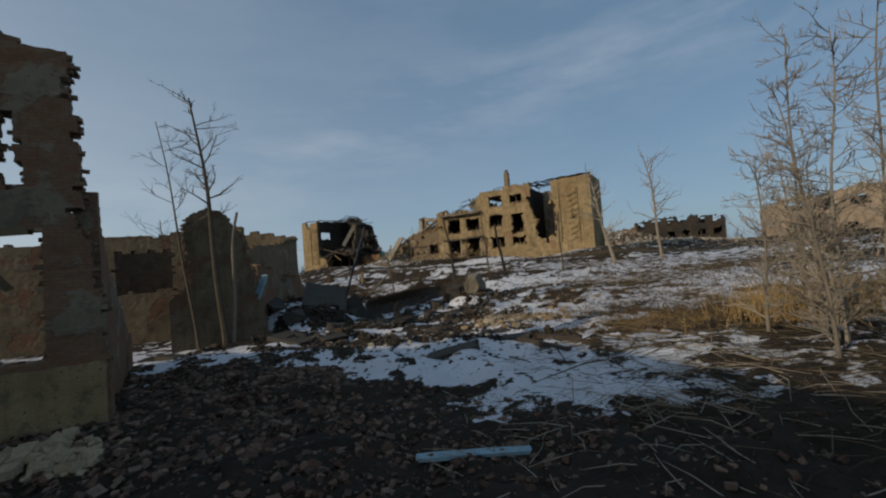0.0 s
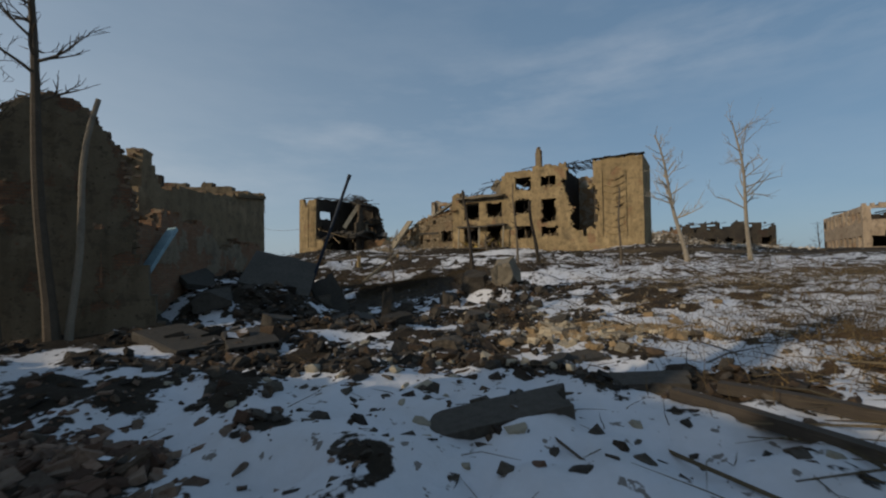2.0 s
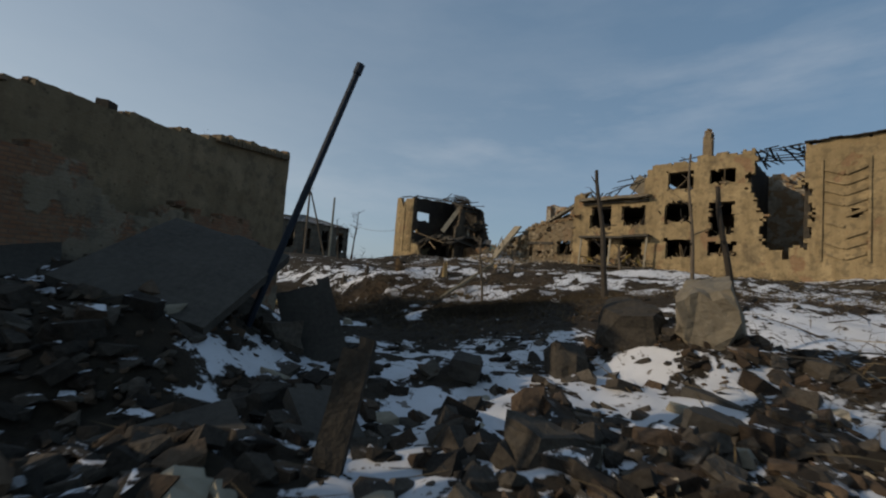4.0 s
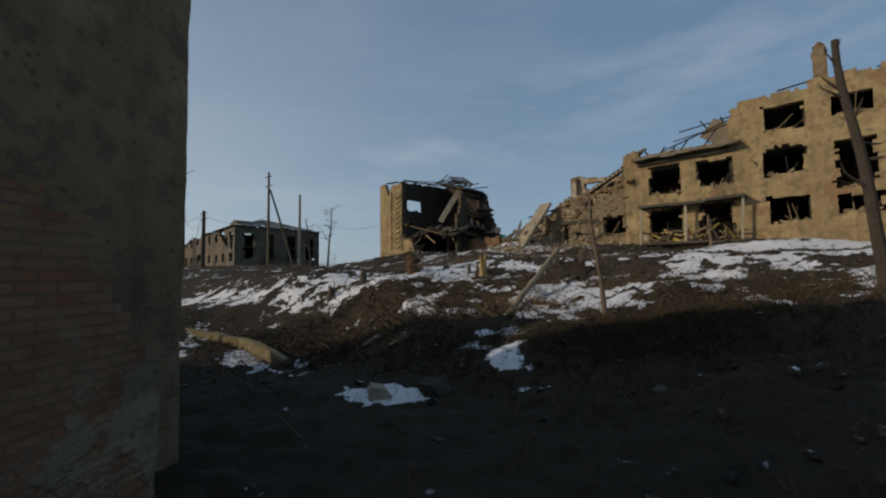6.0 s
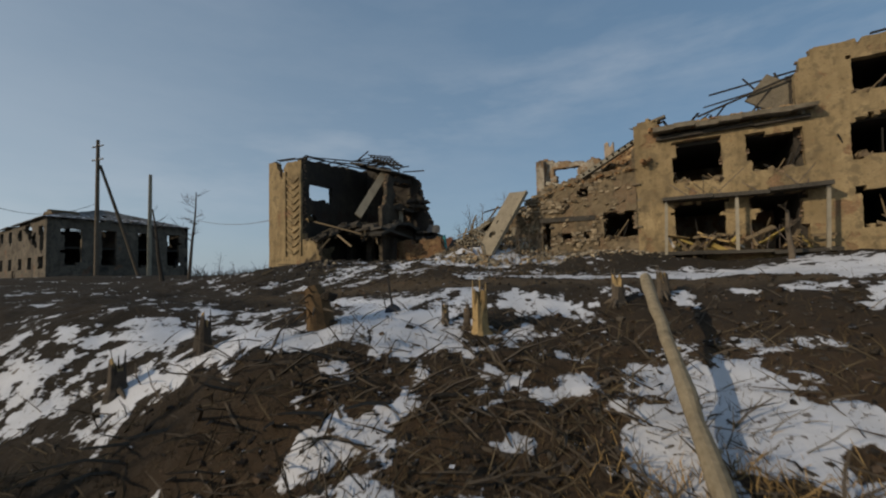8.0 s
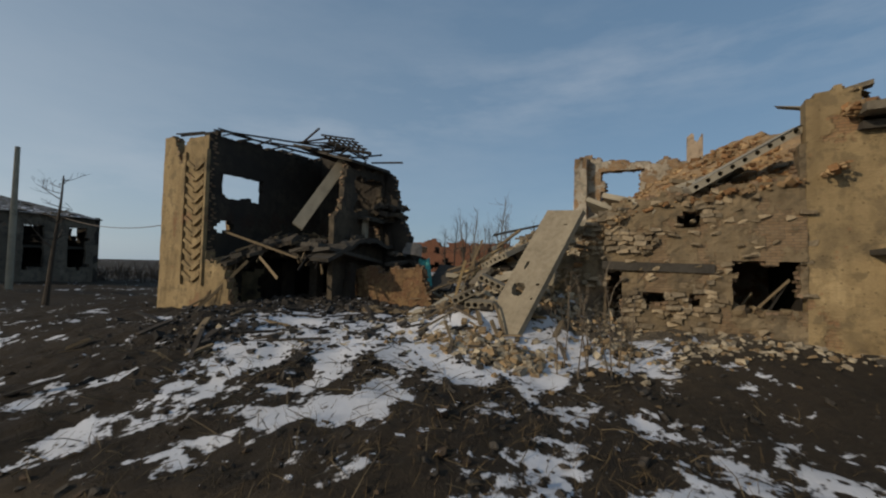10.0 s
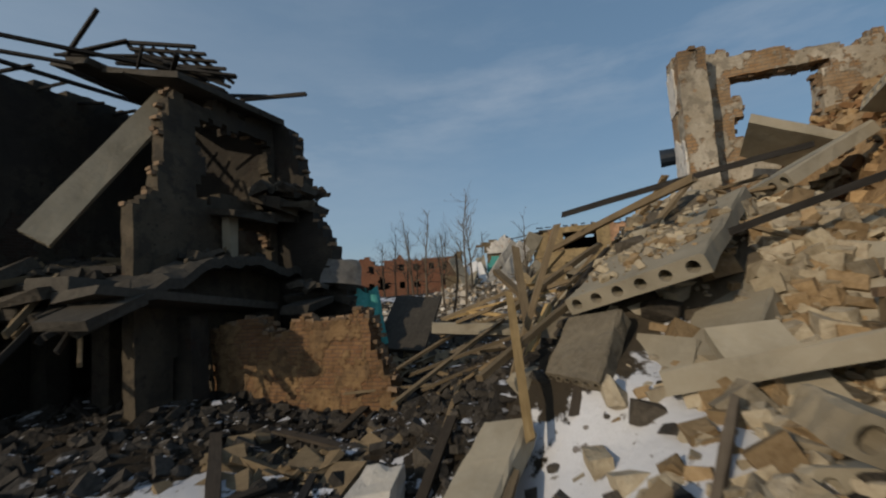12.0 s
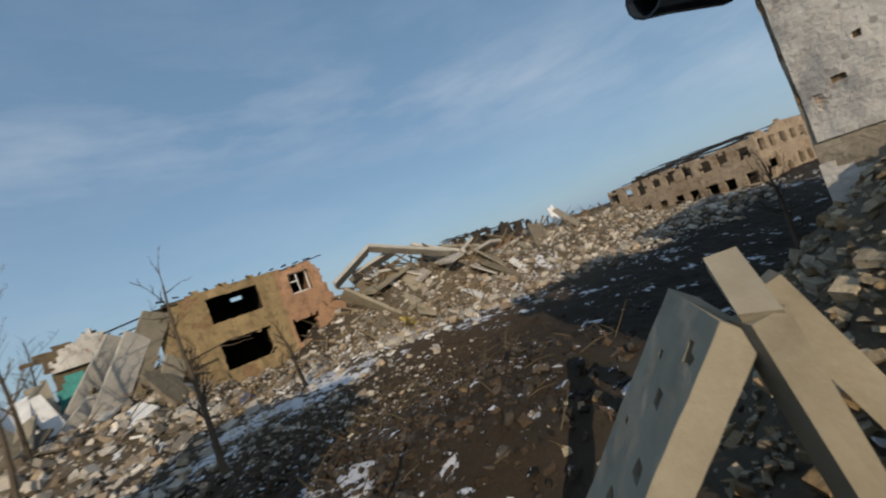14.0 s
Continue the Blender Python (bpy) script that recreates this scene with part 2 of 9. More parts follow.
def ground_material():
    m, nt, b = mat_base("snowy_earth", 0.95)
    vec = coords(nt)
    at = nt.nodes.new("ShaderNodeAttribute")
    at.attribute_name = "snow"
    n1 = nd(nt, "ShaderNodeTexNoise", Scale=0.95, Detail=6, Roughness=0.6)
    nt.links.new(vec, n1.inputs["Vector"])
    s = nt.nodes.new("ShaderNodeMath")
    s.operation = "ADD"
    nt.links.new(at.outputs["Fac"], s.inputs[0])
    n2 = nd(nt, "ShaderNodeTexNoise", Scale=3.4, Detail=5, Roughness=0.6)
    nt.links.new(vec, n2.inputs["Vector"])
    nw = nt.nodes.new("ShaderNodeMath")
    nw.operation = "MULTIPLY_ADD"
    nt.links.new(n2.outputs["Fac"], nw.inputs[0])
    nw.inputs[1].default_value = 0.42
    nt.links.new(nd_mul(nt, n1.outputs["Fac"], 0.58), nw.inputs[2])
    nt.links.new(nw.outputs[0], s.inputs[1])
    r = nd(nt, "ShaderNodeMapRange", From_Min=0.975, From_Max=1.0)
    nt.links.new(s.outputs[0], r.inputs["Value"])
    f1 = noise_fac(nt, vec, 0.5, 7, 0.7, 0.35, 0.65)
    f2 = noise_fac(nt, vec, 5.0, 8, 0.75, 0.3, 0.7)
    f3 = noise_fac(nt, vec, 22.0, 5, 0.75, 0.35, 0.7)
    e = mixc(nt, f1, (0.036, 0.026, 0.017), (0.017, 0.013, 0.009))
    e = mixc(nt, nd_mul(nt, f2, 0.75), e, (0.058, 0.045, 0.028))
    e = mixc(nt, nd_mul(nt, f3, 0.45), e, (0.012, 0.010, 0.008))
    at2 = nt.nodes.new("ShaderNodeAttribute")
    at2.attribute_name = "dirt"
    rd = mixc(nt, f2, (0.10, 0.072, 0.042), (0.065, 0.048, 0.03))
    e = mixc(nt, at2.outputs["Fac"], e, rd)
    for nm, ca, cb in (("brush", (0.17, 0.098, 0.045), (0.075, 0.046, 0.024)), ("dust", (0.25, 0.207, 0.147), (0.125, 0.102, 0.072))):
        at3 = nt.nodes.new("ShaderNodeAttribute")
        at3.attribute_name = nm
        e = mixc(nt, at3.outputs["Fac"], e, mixc(nt, f2, ca, cb))
    sn = mixc(nt, nd_mul(nt, f1, 0.6), (0.64, 0.65, 0.68), (0.47, 0.465, 0.46))
    # specks of dirt in the snow
    sp = noise_fac(nt, vec, 4.2, 3, 0.6, 0.64, 0.67)
    sn = mixc(nt, nd_mul(nt, sp, 0.85), sn, (0.12, 0.095, 0.07))
    c = mixc(nt, r.outputs["Result"], e, sn)
    nt.links.new(c, b.inputs["Base Color"])
    rr = nd(nt, "ShaderNodeMapRange", To_Min=0.97, To_Max=0.65)
    nt.links.new(r.outputs["Result"], rr.inputs["Value"])
    nt.links.new(rr.outputs["Result"], b.inputs["Roughness"])
    h = nt.nodes.new("ShaderNodeMath")
    h.operation = "MULTIPLY_ADD"
    nt.links.new(r.outputs["Result"], h.inputs[0])
    h.inputs[1].default_value = 0.8
    fe = nt.nodes.new("ShaderNodeMath")
    fe.operation = "MULTIPLY"
    nt.links.new(f2, fe.inputs[0])
    iv = nd(nt, "ShaderNodeMapRange", To_Min=1.0, To_Max=0.25)
    nt.links.new(r.outputs["Result"], iv.inputs["Value"])
    nt.links.new(iv.outputs["Result"], fe.inputs[1])
    nt.links.new(fe.outputs[0], h.inputs[2])
    bump(nt, b, h.outputs[0], 0.75, 0.07)
    return m


M_GROUND = ground_material()
M_PLASTER = masonry("ochre_plaster", (0.245, 0.178, 0.092), (0.40, 0.30, 0.16), (0.264, 0.141, 0.0704), (0.334, 0.211, 0.114), 0.60, 0.15)
# inner plaster: soot, darkened further so rooms behind openings look unlit
M_PLASTER_IN = masonry("sooty_shade_plaster", (0.045, 0.0383, 0.0293), (0.09, 0.0743, 0.054), (0.063, 0.036, 0.0225), (0.045, 0.027, 0.018), 0.58, 0.9)
# beige render darkened to the tone of the shaded block, with soot patches
M_SHADEWALL = masonry("sooty_shade_render", (0.065, 0.053, 0.038), (0.12, 0.098, 0.068), (0.085, 0.045, 0.027), (0.07, 0.04, 0.025), 0.64, 0.6)
M_BRICKWALL = masonry("bare_brick", (0.216, 0.173, 0.115), (0.302, 0.252, 0.18), (0.238, 0.108, 0.0576), (0.288, 0.158, 0.0864), 0.46, 0.1)
M_GREYWALL = masonry("grey_render", (0.13, 0.1, 0.062), (0.2, 0.16, 0.105), (0.154, 0.0715, 0.0413), (0.187, 0.099, 0.055), 0.56, 0.15)
M_YARDWALL = masonry("brown_render", (0.2, 0.148, 0.085), (0.29, 0.22, 0.135), (0.2, 0.09, 0.05), (0.24, 0.125, 0.07), 0.70, 0.04)
M_PALEWALL = masonry("pale_grey_render", (0.11, 0.093, 0.07), (0.2, 0.17, 0.13), (0.22, 0.12, 0.07), (0.26, 0.16, 0.1), 0.62, 0.3)
M_TANBRICK = masonry("tan_brick", (0.17, 0.128, 0.076), (0.27, 0.207, 0.125), (0.21, 0.135, 0.075), (0.26, 0.185, 0.108), 0.53, 0.25, 0.9)
M_REDRUIN = masonry("red_brick", (0.21, 0.105, 0.063), (0.252, 0.14, 0.084), (0.189, 0.07, 0.0385), (0.238, 0.105, 0.056), 0.40, 0.2)
M_RUST = masonry("rust_brick", (0.15, 0.092, 0.048), (0.28, 0.18, 0.088), (0.18, 0.09, 0.044), (0.24, 0.138, 0.066), 0.5, 0.12, 1.3)
M_PIER = masonry("worn_pier_plaster", (0.3, 0.25, 0.175), (0.5, 0.45, 0.37), (0.3, 0.175, 0.085), (0.36, 0.235, 0.125), 0.5, 0.1, 1.2)
M_PALEOCHRE = masonry("pale_ochre_plaster", (0.33, 0.25, 0.17), (0.5, 0.4, 0.29), (0.3, 0.19, 0.12), (0.36, 0.25, 0.16), 0.6, 0.12)
M_SALMON = masonry("salmon_plaster", (0.357, 0.212, 0.128), (0.468, 0.281, 0.17), (0.272, 0.136, 0.0765), (0.323, 0.187, 0.111), 0.62, 0.05)
M_WHITEWALL = masonry("white_plaster", (0.55, 0.52, 0.47), (0.74, 0.72, 0.68), (0.36, 0.2, 0.11), (0.45, 0.29, 0.16), 0.58, 0.0)
M_CONCRETE = mottled("concrete", (0.165, 0.142, 0.1), (0.29, 0.253, 0.185), (0.38, 0.345, 0.27), 1.5, 6.0, 0.9, 0.4, 0.015, objrand=0.15, local=True)
M_SLAB = mottled("stained_slab", (0.125, 0.102, 0.067), (0.225, 0.188, 0.128), (0.31, 0.27, 0.2), 1.1, 5.0, 0.92, 0.55, 0.02, objrand=0.1, local=True)
M_MOSS = mottled("mossy_concrete", (0.07, 0.06, 0.03), (0.17, 0.145, 0.078), (0.27, 0.225, 0.13), 2.5, 8.0, 0.95, 0.7, 0.03, objrand=0.3)
# concrete in a much darker tone than M_CONCRETE
M_DARKCONC = mottled("dark_concrete", (0.026, 0.023, 0.019), (0.05, 0.044, 0.036), (0.092, 0.082, 0.066), 0.9, 9.0, 0.85, 0.5, 0.02, objrand=0.2, local=True)
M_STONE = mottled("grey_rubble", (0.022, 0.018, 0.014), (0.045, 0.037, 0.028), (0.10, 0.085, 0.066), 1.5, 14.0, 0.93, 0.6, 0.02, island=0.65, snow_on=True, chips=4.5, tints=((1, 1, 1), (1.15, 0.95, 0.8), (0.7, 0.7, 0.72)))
# rubble colour lowered to stand in for shade before the corner block
M_SHADE_ST = mottled("shade_dark_rubble", (0.018, 0.016, 0.014), (0.036, 0.031, 0.026), (0.085, 0.075, 0.062), 1.5, 14.0, 0.93, 0.6, 0.02, island=0.6, snow_on=True, chips=4.5)
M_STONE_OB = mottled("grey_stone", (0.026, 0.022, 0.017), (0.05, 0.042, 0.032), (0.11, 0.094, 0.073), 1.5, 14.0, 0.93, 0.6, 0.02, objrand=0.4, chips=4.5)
M_STONE_TAN = mottled("tan_stone", (0.09, 0.074, 0.052), (0.16, 0.135, 0.095), (0.23, 0.2, 0.15), 1.5, 9.0, 0.93, 0.6, 0.02, objrand=0.1, local=True, chips=4.5)
M_BRICK_ST = mottled("brick_rubble", (0.078, 0.047, 0.032), (0.14, 0.08, 0.052), (0.2, 0.15, 0.11), 2.0, 14.0, 0.93, 0.6, 0.015, island=0.5, chips=4.5, tints=((1, 1, 1), (0.7, 0.62, 0.58), (1.0, 1.1, 1.15)))
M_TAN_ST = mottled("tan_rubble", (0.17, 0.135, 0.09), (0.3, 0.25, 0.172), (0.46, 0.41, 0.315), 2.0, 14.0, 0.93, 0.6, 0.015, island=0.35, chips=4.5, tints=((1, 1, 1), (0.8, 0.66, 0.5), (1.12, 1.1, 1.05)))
M_ORANGE_ST = mottled("orange_rubble", (0.13, 0.08, 0.04), (0.26, 0.165, 0.08), (0.4, 0.29, 0.165), 2.0, 14.0, 0.93, 0.6, 0.015, island=0.35, chips=4.5, tints=((1, 1, 1), (0.75, 0.6, 0.5), (1.2, 1.2, 1.15)))
M_COURSE = mottled("coursed_stone", (0.12, 0.094, 0.062), (0.22, 0.174, 0.115), (0.34, 0.285, 0.2), 2.0, 12.0, 0.93, 0.7, 0.02, island=0.35, chips=4.0, local=True, tints=((1, 1, 1), (0.85, 0.8, 0.74), (1.08, 1.06, 1.02)))
M_BRICK_OB = mottled("brick_piece", (0.12, 0.074, 0.045), (0.19, 0.128, 0.08), (0.26, 0.195, 0.13), 2.0, 20.0, 0.93, 0.6, 0.01, objrand=0.35)
M_PALE_ST = mottled("pale_debris", (0.17, 0.142, 0.105), (0.35, 0.31, 0.25), (0.57, 0.545, 0.5), 0.7, 12.0, 0.93, 0.6, 0.02, island=0.6, chips=4.5, tints=((1, 1, 1), (0.8, 0.7, 0.58), (1.15, 1.15, 1.15)))
M_PALECONC = mottled("pale_concrete", (0.3, 0.275, 0.23), (0.45, 0.42, 0.37), (0.56, 0.54, 0.5), 1.2, 9.0, 0.9, 0.5, 0.02, objrand=0.1, local=True)
M_WOOD = wood("weathered_timber", (0.14, 0.101, 0.0595), (0.252, 0.193, 0.115))
M_NEWWOOD = wood("splintered_timber", (0.29, 0.195, 0.083), (0.47, 0.335, 0.16))
M_STONE_WALL = mottled("wall_stone", (0.15, 0.112, 0.066), (0.26, 0.2, 0.122), (0.38, 0.31, 0.21), 2.0, 14.0, 0.93, 0.6, 0.015, objrand=0.45)
M_CHAR = wood("charred_timber", (0.018, 0.016, 0.014), (0.05, 0.045, 0.04))
M_BARK = wood("grey_bark", (0.075, 0.0585, 0.0413), (0.15, 0.12, 0.0863))
M_DARKBARK = wood("dark_bark", (0.04, 0.032, 0.024), (0.08, 0.064, 0.048))
M_PALEBARK = wood("pale_bark", (0.208, 0.176, 0.132), (0.336, 0.292, 0.224))
M_TWIG = mottled("dry_twigs", (0.055, 0.0425, 0.025), (0.095, 0.0725, 0.0425), (0.15, 0.12, 0.075), 1.0, 10.0, 0.95, 0.2, 0.01, island=0.4)
M_GRASS = mottled("dead_grass", (0.034, 0.024, 0.012), (0.075, 0.052, 0.026), (0.15, 0.11, 0.056), 1.0, 10.0, 0.95, 0.2, 0.01, island=0.45)
M_WEED = mottled("dark_weeds", (0.016, 0.012, 0.007), (0.03, 0.022, 0.012), (0.055, 0.04, 0.022), 1.0, 10.0, 0.95, 0.2, 0.01, island=0.4)
M_STRAW = mottled("golden_straw", (0.17, 0.105, 0.04), (0.27, 0.175, 0.07), (0.36, 0.26, 0.12), 1.0, 10.0, 0.95, 0.2, 0.01, island=0.4)
M_LOG = mottled("barkless_log", (0.13, 0.1, 0.06), (0.25, 0.2, 0.125), (0.36, 0.3, 0.2), 3.0, 9.0, 0.9, 0.5, 0.015, local=True)
M_RUSTWOOD = wood("brown_rootwood", (0.07, 0.042, 0.02), (0.16, 0.1, 0.045))
M_EARTH = mottled("brown_clods", (0.016, 0.012, 0.008), (0.034, 0.026, 0.017), (0.07, 0.053, 0.034), 2.0, 12.0, 0.97, 0.7, 0.03, objrand=0.3, chips=4.0)
M_OCHREJUNK = mottled("faded_yellow_scrap", (0.2, 0.14, 0.03), (0.34, 0.24, 0.06), (0.42, 0.32, 0.12), 2.0, 9.0, 0.85, 0.4, 0.02, local=True)
M_ROOF = mottled("weathered_sheet_roof", (0.06, 0.056, 0.05), (0.11, 0.104, 0.095), (0.2, 0.19, 0.175), 0.8, 5.0, 0.8, 0.4, 0.02, snow_on=True)
M_STEEL = mottled("rusty_steel", (0.05, 0.045, 0.042), (0.10, 0.085, 0.075), (0.17, 0.12, 0.085), 2.0, 14.0, 0.6, 0.3, 0.01, local=True)
M_PIPE = mottled("dark_blue_enamel", (0.006, 0.011, 0.02), (0.012, 0.02, 0.034), (0.03, 0.04, 0.055), 3.0, 14.0, 0.55, 0.3, 0.01, local=True)
M_BLUE = mottled("faded_blue_paint", (0.12, 0.22, 0.26), (0.22, 0.36, 0.42), (0.36, 0.45, 0.47), 2.0, 14.0, 0.7, 0.3, 0.01, local=True)
M_TEAL = mottled("teal_paint", (0.03, 0.19, 0.18), (0.05, 0.30, 0.28), (0.12, 0.38, 0.35), 1.6, 9.0, 0.75, 0.3, 0.01, local=True)
M_WHITE = mottled("white_paint", (0.5, 0.48, 0.45), (0.72, 0.71, 0.69), (0.8, 0.8, 0.79), 2.0, 14.0, 0.7, 0.3, 0.01, local=True)
M_SHEET = mottled("blue_sheet", (0.03, 0.06, 0.2), (0.05, 0.1, 0.32), (0.12, 0.2, 0.42), 2.0, 9.0, 0.6, 0.4, 0.02, local=True)
M_YELLOW = mottled("yellow_paint", (0.38, 0.28, 0.05), (0.55, 0.42, 0.08), (0.62, 0.52, 0.2), 2.0, 9.0, 0.8, 0.4, 0.02, local=True)


# ---- building helpers ----
class MB:
    """Collects vertices and faces of one mesh."""

    def __init__(self):
        self.v, self.f = [], []

    def quad_strip(self, rings, closed=True, caps=True):
        n = len(rings[0])
        base = len(self.v)
        for r in rings:
            self.v.extend(tuple(p) for p in r)
        for k in range(len(rings) - 1):
            for i in range(n):
                j = (i + 1) % n
                self.f.append((base + k * n + i, base + k * n + j, base + (k + 1) * n + j, base + (k + 1) * n + i))
        if caps:
            self.f.append(tuple(base + i for i in range(n))[::-1])
            self.f.append(tuple(base + (len(rings) - 1) * n + i for i in range(n)))

    def tube(self, pts, radii, n=6):
        rings = []
        for k, p in enumerate(pts):
            a = Vector(pts[max(k - 1, 0)])
            c = Vector(pts[min(k + 1, len(pts) - 1)])
            d = (c - a).normalized() if (c - a).length > 1e-6 else Vector((0, 0, 1))
            side = d.orthogonal().normalized() if k == 0 else (side - d * side.dot(d)).normalized()
            up = d.cross(side)
            rings.append([Vector(p) + (side * math.cos(6.2832 * i / n) + up * math.sin(6.2832 * i / n)) * radii[k] for i in range(n)])
        self.quad_strip(rings)

    def box(self, size, m=None, wear=0.0, rng=random):
        m = m or Matrix.Identity(4)
        base = len(self.v)
        for sx, sy, sz in ((-1, -1, -1), (1, -1, -1), (1, 1, -1), (-1, 1, -1), (-1, -1, 1), (1, -1, 1), (1, 1, 1), (-1, 1, 1)):
            p = Vector((sx * size[0] / 2, sy * size[1] / 2, sz * size[2] / 2))
            if wear:
                p += Vector((rng.uniform(-wear, wear), rng.uniform(-wear, wear), rng.uniform(-wear, wear)))
            self.v.append(tuple(m @ p))
        for q in ((0, 3, 2, 1), (4, 5, 6, 7), (0, 1, 5, 4), (1, 2, 6, 5), (2, 3, 7, 6), (3, 0, 4, 7)):
            self.f.append(tuple(base + i for i in q))

    def beam(self, a, b, w, h, wear=0.0, rng=random):
        a, b = Vector(a), Vector(b)
        d = b - a
        m = Matrix.Translation((a + b) / 2) @ d.to_track_quat("X", "Z").to_matrix().to_4x4()
        self.box((d.length, w, h), m, wear, rng)

    def mesh(self, name, mat):
        me = bpy.data.meshes.new(name)
        me.from_pydata(self.v, [], self.f)
        me.materials.append(mat)
        me.update()
        return me


def obj(name, mb, mat, parent=None, label="", m=None):
    me = mb.mesh(name, mat) if isinstance(mb, MB) else mb
    ob = new(name, me)
    if parent is not None:
        ob.parent = parent
    if m is not None:
        ob.matrix_basis = m
    if label:
        ob["label"] = label
    return ob


def root(name, m, label, category, group="", kind=""):
    return tagged_at(new(name), m, label, category, group, kind)


def tagged_at(ob, m, label, category, group="", kind=""):
    ob.matrix_basis = m
    return tagged(ob, label, category, group, kind)


def interp(pts, x):
    xs = [p[0] for p in pts]
    return float(np.interp(x, xs, [p[1] for p in pts]))


def ruin_wall(x0, x1, z0, z1, thick, top, holes=(), cell=(0.3, 0.2), ragged=0.35, seed=0.0, left=None, right=None, wobble=0.035):
    """A broken wall in its own x-z plane, its outer face at y = 0 and its inner at y = thick.
    top: (x, z) line of the broken crown; holes: ("r", x0, z0, x1, z1, rag) or ("o", xc, zc, rx, rz, rag)."""
    nx, nz = max(2, round((x1 - x0) / cell[0])), max(2, round((z1 - z0) / cell[1]))
    dx, dz = (x1 - x0) / nx, (z1 - z0) / nz

    def n2(x, z, s):
        return noise.noise(Vector((x * s + seed, z * s + seed * 1.7, seed * 3.1)))

    def solid(i, k):
        if i < 0 or k < 0 or i >= nx or k >= nz:
            return False
        x, z = x0 + (i + 0.5) * dx, z0 + (k + 0.5) * dz
        if z > interp(top, x) + ragged * (n2(x, z, 1.3) + 0.6 * n2(x, z, 4.1)):
            return False
        if left and x < interp(left, z) + ragged * (n2(x, z, 1.5) + 0.5 * n2(x, z, 4.3)):
            return False
        if right and x > interp(right, z) + ragged * (n2(x, z, 1.5) + 0.5 * n2(x, z, 4.3)):
            return False
        for h in holes:
            g = h[5] * (n2(x, z, 1.7) + 0.6 * n2(x, z, 4.7))
            if h[0] == "r":
                if h[1] + g < x < h[3] - g and h[2] + g < z < h[4] - g:
                    return False
            elif math.hypot((x - h[1]) / h[3], (z - h[2]) / h[4]) < 1 + g:
                return False
        return True

    grid = [[solid(i, k) for k in range(nz)] for i in range(nx)]
    mb, idx = MB(), {}

    def vert(i, k, s):
        key = (i, k, s)
        if key not in idx:
            x, z = x0 + i * dx, z0 + k * dz
            jx, jz = 0.28 * dx * n2(x, z, 9.1), 0.28 * dz * n2(x + 31, z, 9.7)
            if i in (0, nx) or k in (0,):
                jx = jz = 0
            jy = wobble * (n2(x, z + 17, 0.9 + 2 * s) + 0.5 * n2(x, z, 5.3 + s))
            idx[key] = len(mb.v)
            mb.v.append((x + jx, s * thick + jy, z + jz))
        return idx[key]

    edge = []
    for i in range(nx):
        for k in range(nz):
            if not grid[i][k]:
                continue
            mb.f.append((vert(i, k, 0), vert(i + 1, k, 0), vert(i + 1, k + 1, 0), vert(i, k + 1, 0)))
            mb.f.append((vert(i, k + 1, 1), vert(i + 1, k + 1, 1), vert(i + 1, k, 1), vert(i, k, 1)))
            for di, dk, a, b in ((-1, 0, (i, k + 1), (i, k)), (1, 0, (i + 1, k), (i + 1, k + 1)), (0, -1, (i, k), (i + 1, k)), (0, 1, (i + 1, k + 1), (i, k + 1))):
                ni, nk = i + di, k + dk
                if not (0 <= ni < nx and 0 <= nk < nz and grid[ni][nk]):
                    mb.f.append((vert(*a, 0), vert(*a, 1), vert(*b, 1), vert(*b, 0)))
                    if 0 <= ni < nx and nk >= 0:
                        edge.append((x0 + (i + 0.5 + di * 0.5) * dx, z0 + (k + 0.5 + dk * 0.5) * dz, di, dk))
    return mb, edge


def brick_mesh(name, mat, size=(0.25, 0.12, 0.075), seed=1):
    r = random.Random(seed)
    mb = MB()
    mb.box(size, None, 0.012, r)
    return mb.mesh(name, mat)


BRICKS = [brick_mesh("brick", M_BRICK_OB, (0.25, 0.12, 0.08), 1), brick_mesh("brick", M_BRICK_OB, (0.16, 0.12, 0.08), 2), brick_mesh("brick", M_BRICK_OB, (0.21, 0.13, 0.085), 3)]


def edge_bricks(parent, edge, thick, count, seed, pick=None):
    """Single bricks that stick out of a wall's broken edge."""
    r = random.Random(seed)
    some = [e for e in edge if pick is None or pick(e[0], e[1])]
    r.shuffle(some)
    for x, z, di, dk in some[:count]:
        o = new("brick", BRICKS[r.randrange(3)])
        o.parent = parent
        o.matrix_basis = pose(x + di * r.uniform(-0.02, 0.05), r.uniform(0.06, max(0.07, thick - 0.06)), z + dk * r.uniform(-0.01, 0.02),
                              r.uniform(-9, 9), r.uniform(-9, 9), r.choice((0, 90)) + r.uniform(-14, 14))


CHUNKS = []
for s in range(14):
    rc = random.Random(100 + s)
    bmc = bmesh.new()
    for _ in range(19):
        p = Vector((rc.uniform(-1, 1), rc.uniform(-1, 1), rc.uniform(-1, 1)))
        bmc.verts.new(p * (1 / max(abs(p.x), abs(p.y), abs(p.z)) * rc.uniform(0.75, 1.0)) * 0.5)
    res = bmesh.ops.convex_hull(bmc, input=bmc.verts)
    bmesh.ops.delete(bmc, geom=[g for g in res["geom_interior"] if isinstance(g, bmesh.types.BMVert)], context="VERTS")
    bmesh.ops.triangulate(bmc, faces=bmc.faces[:])
    bmc.verts.index_update()
    CHUNKS.append((np.array([v.co[:] for v in bmc.verts]), np.array([[v.index for v in q.verts] for q in bmc.faces])))
    bmc.free()
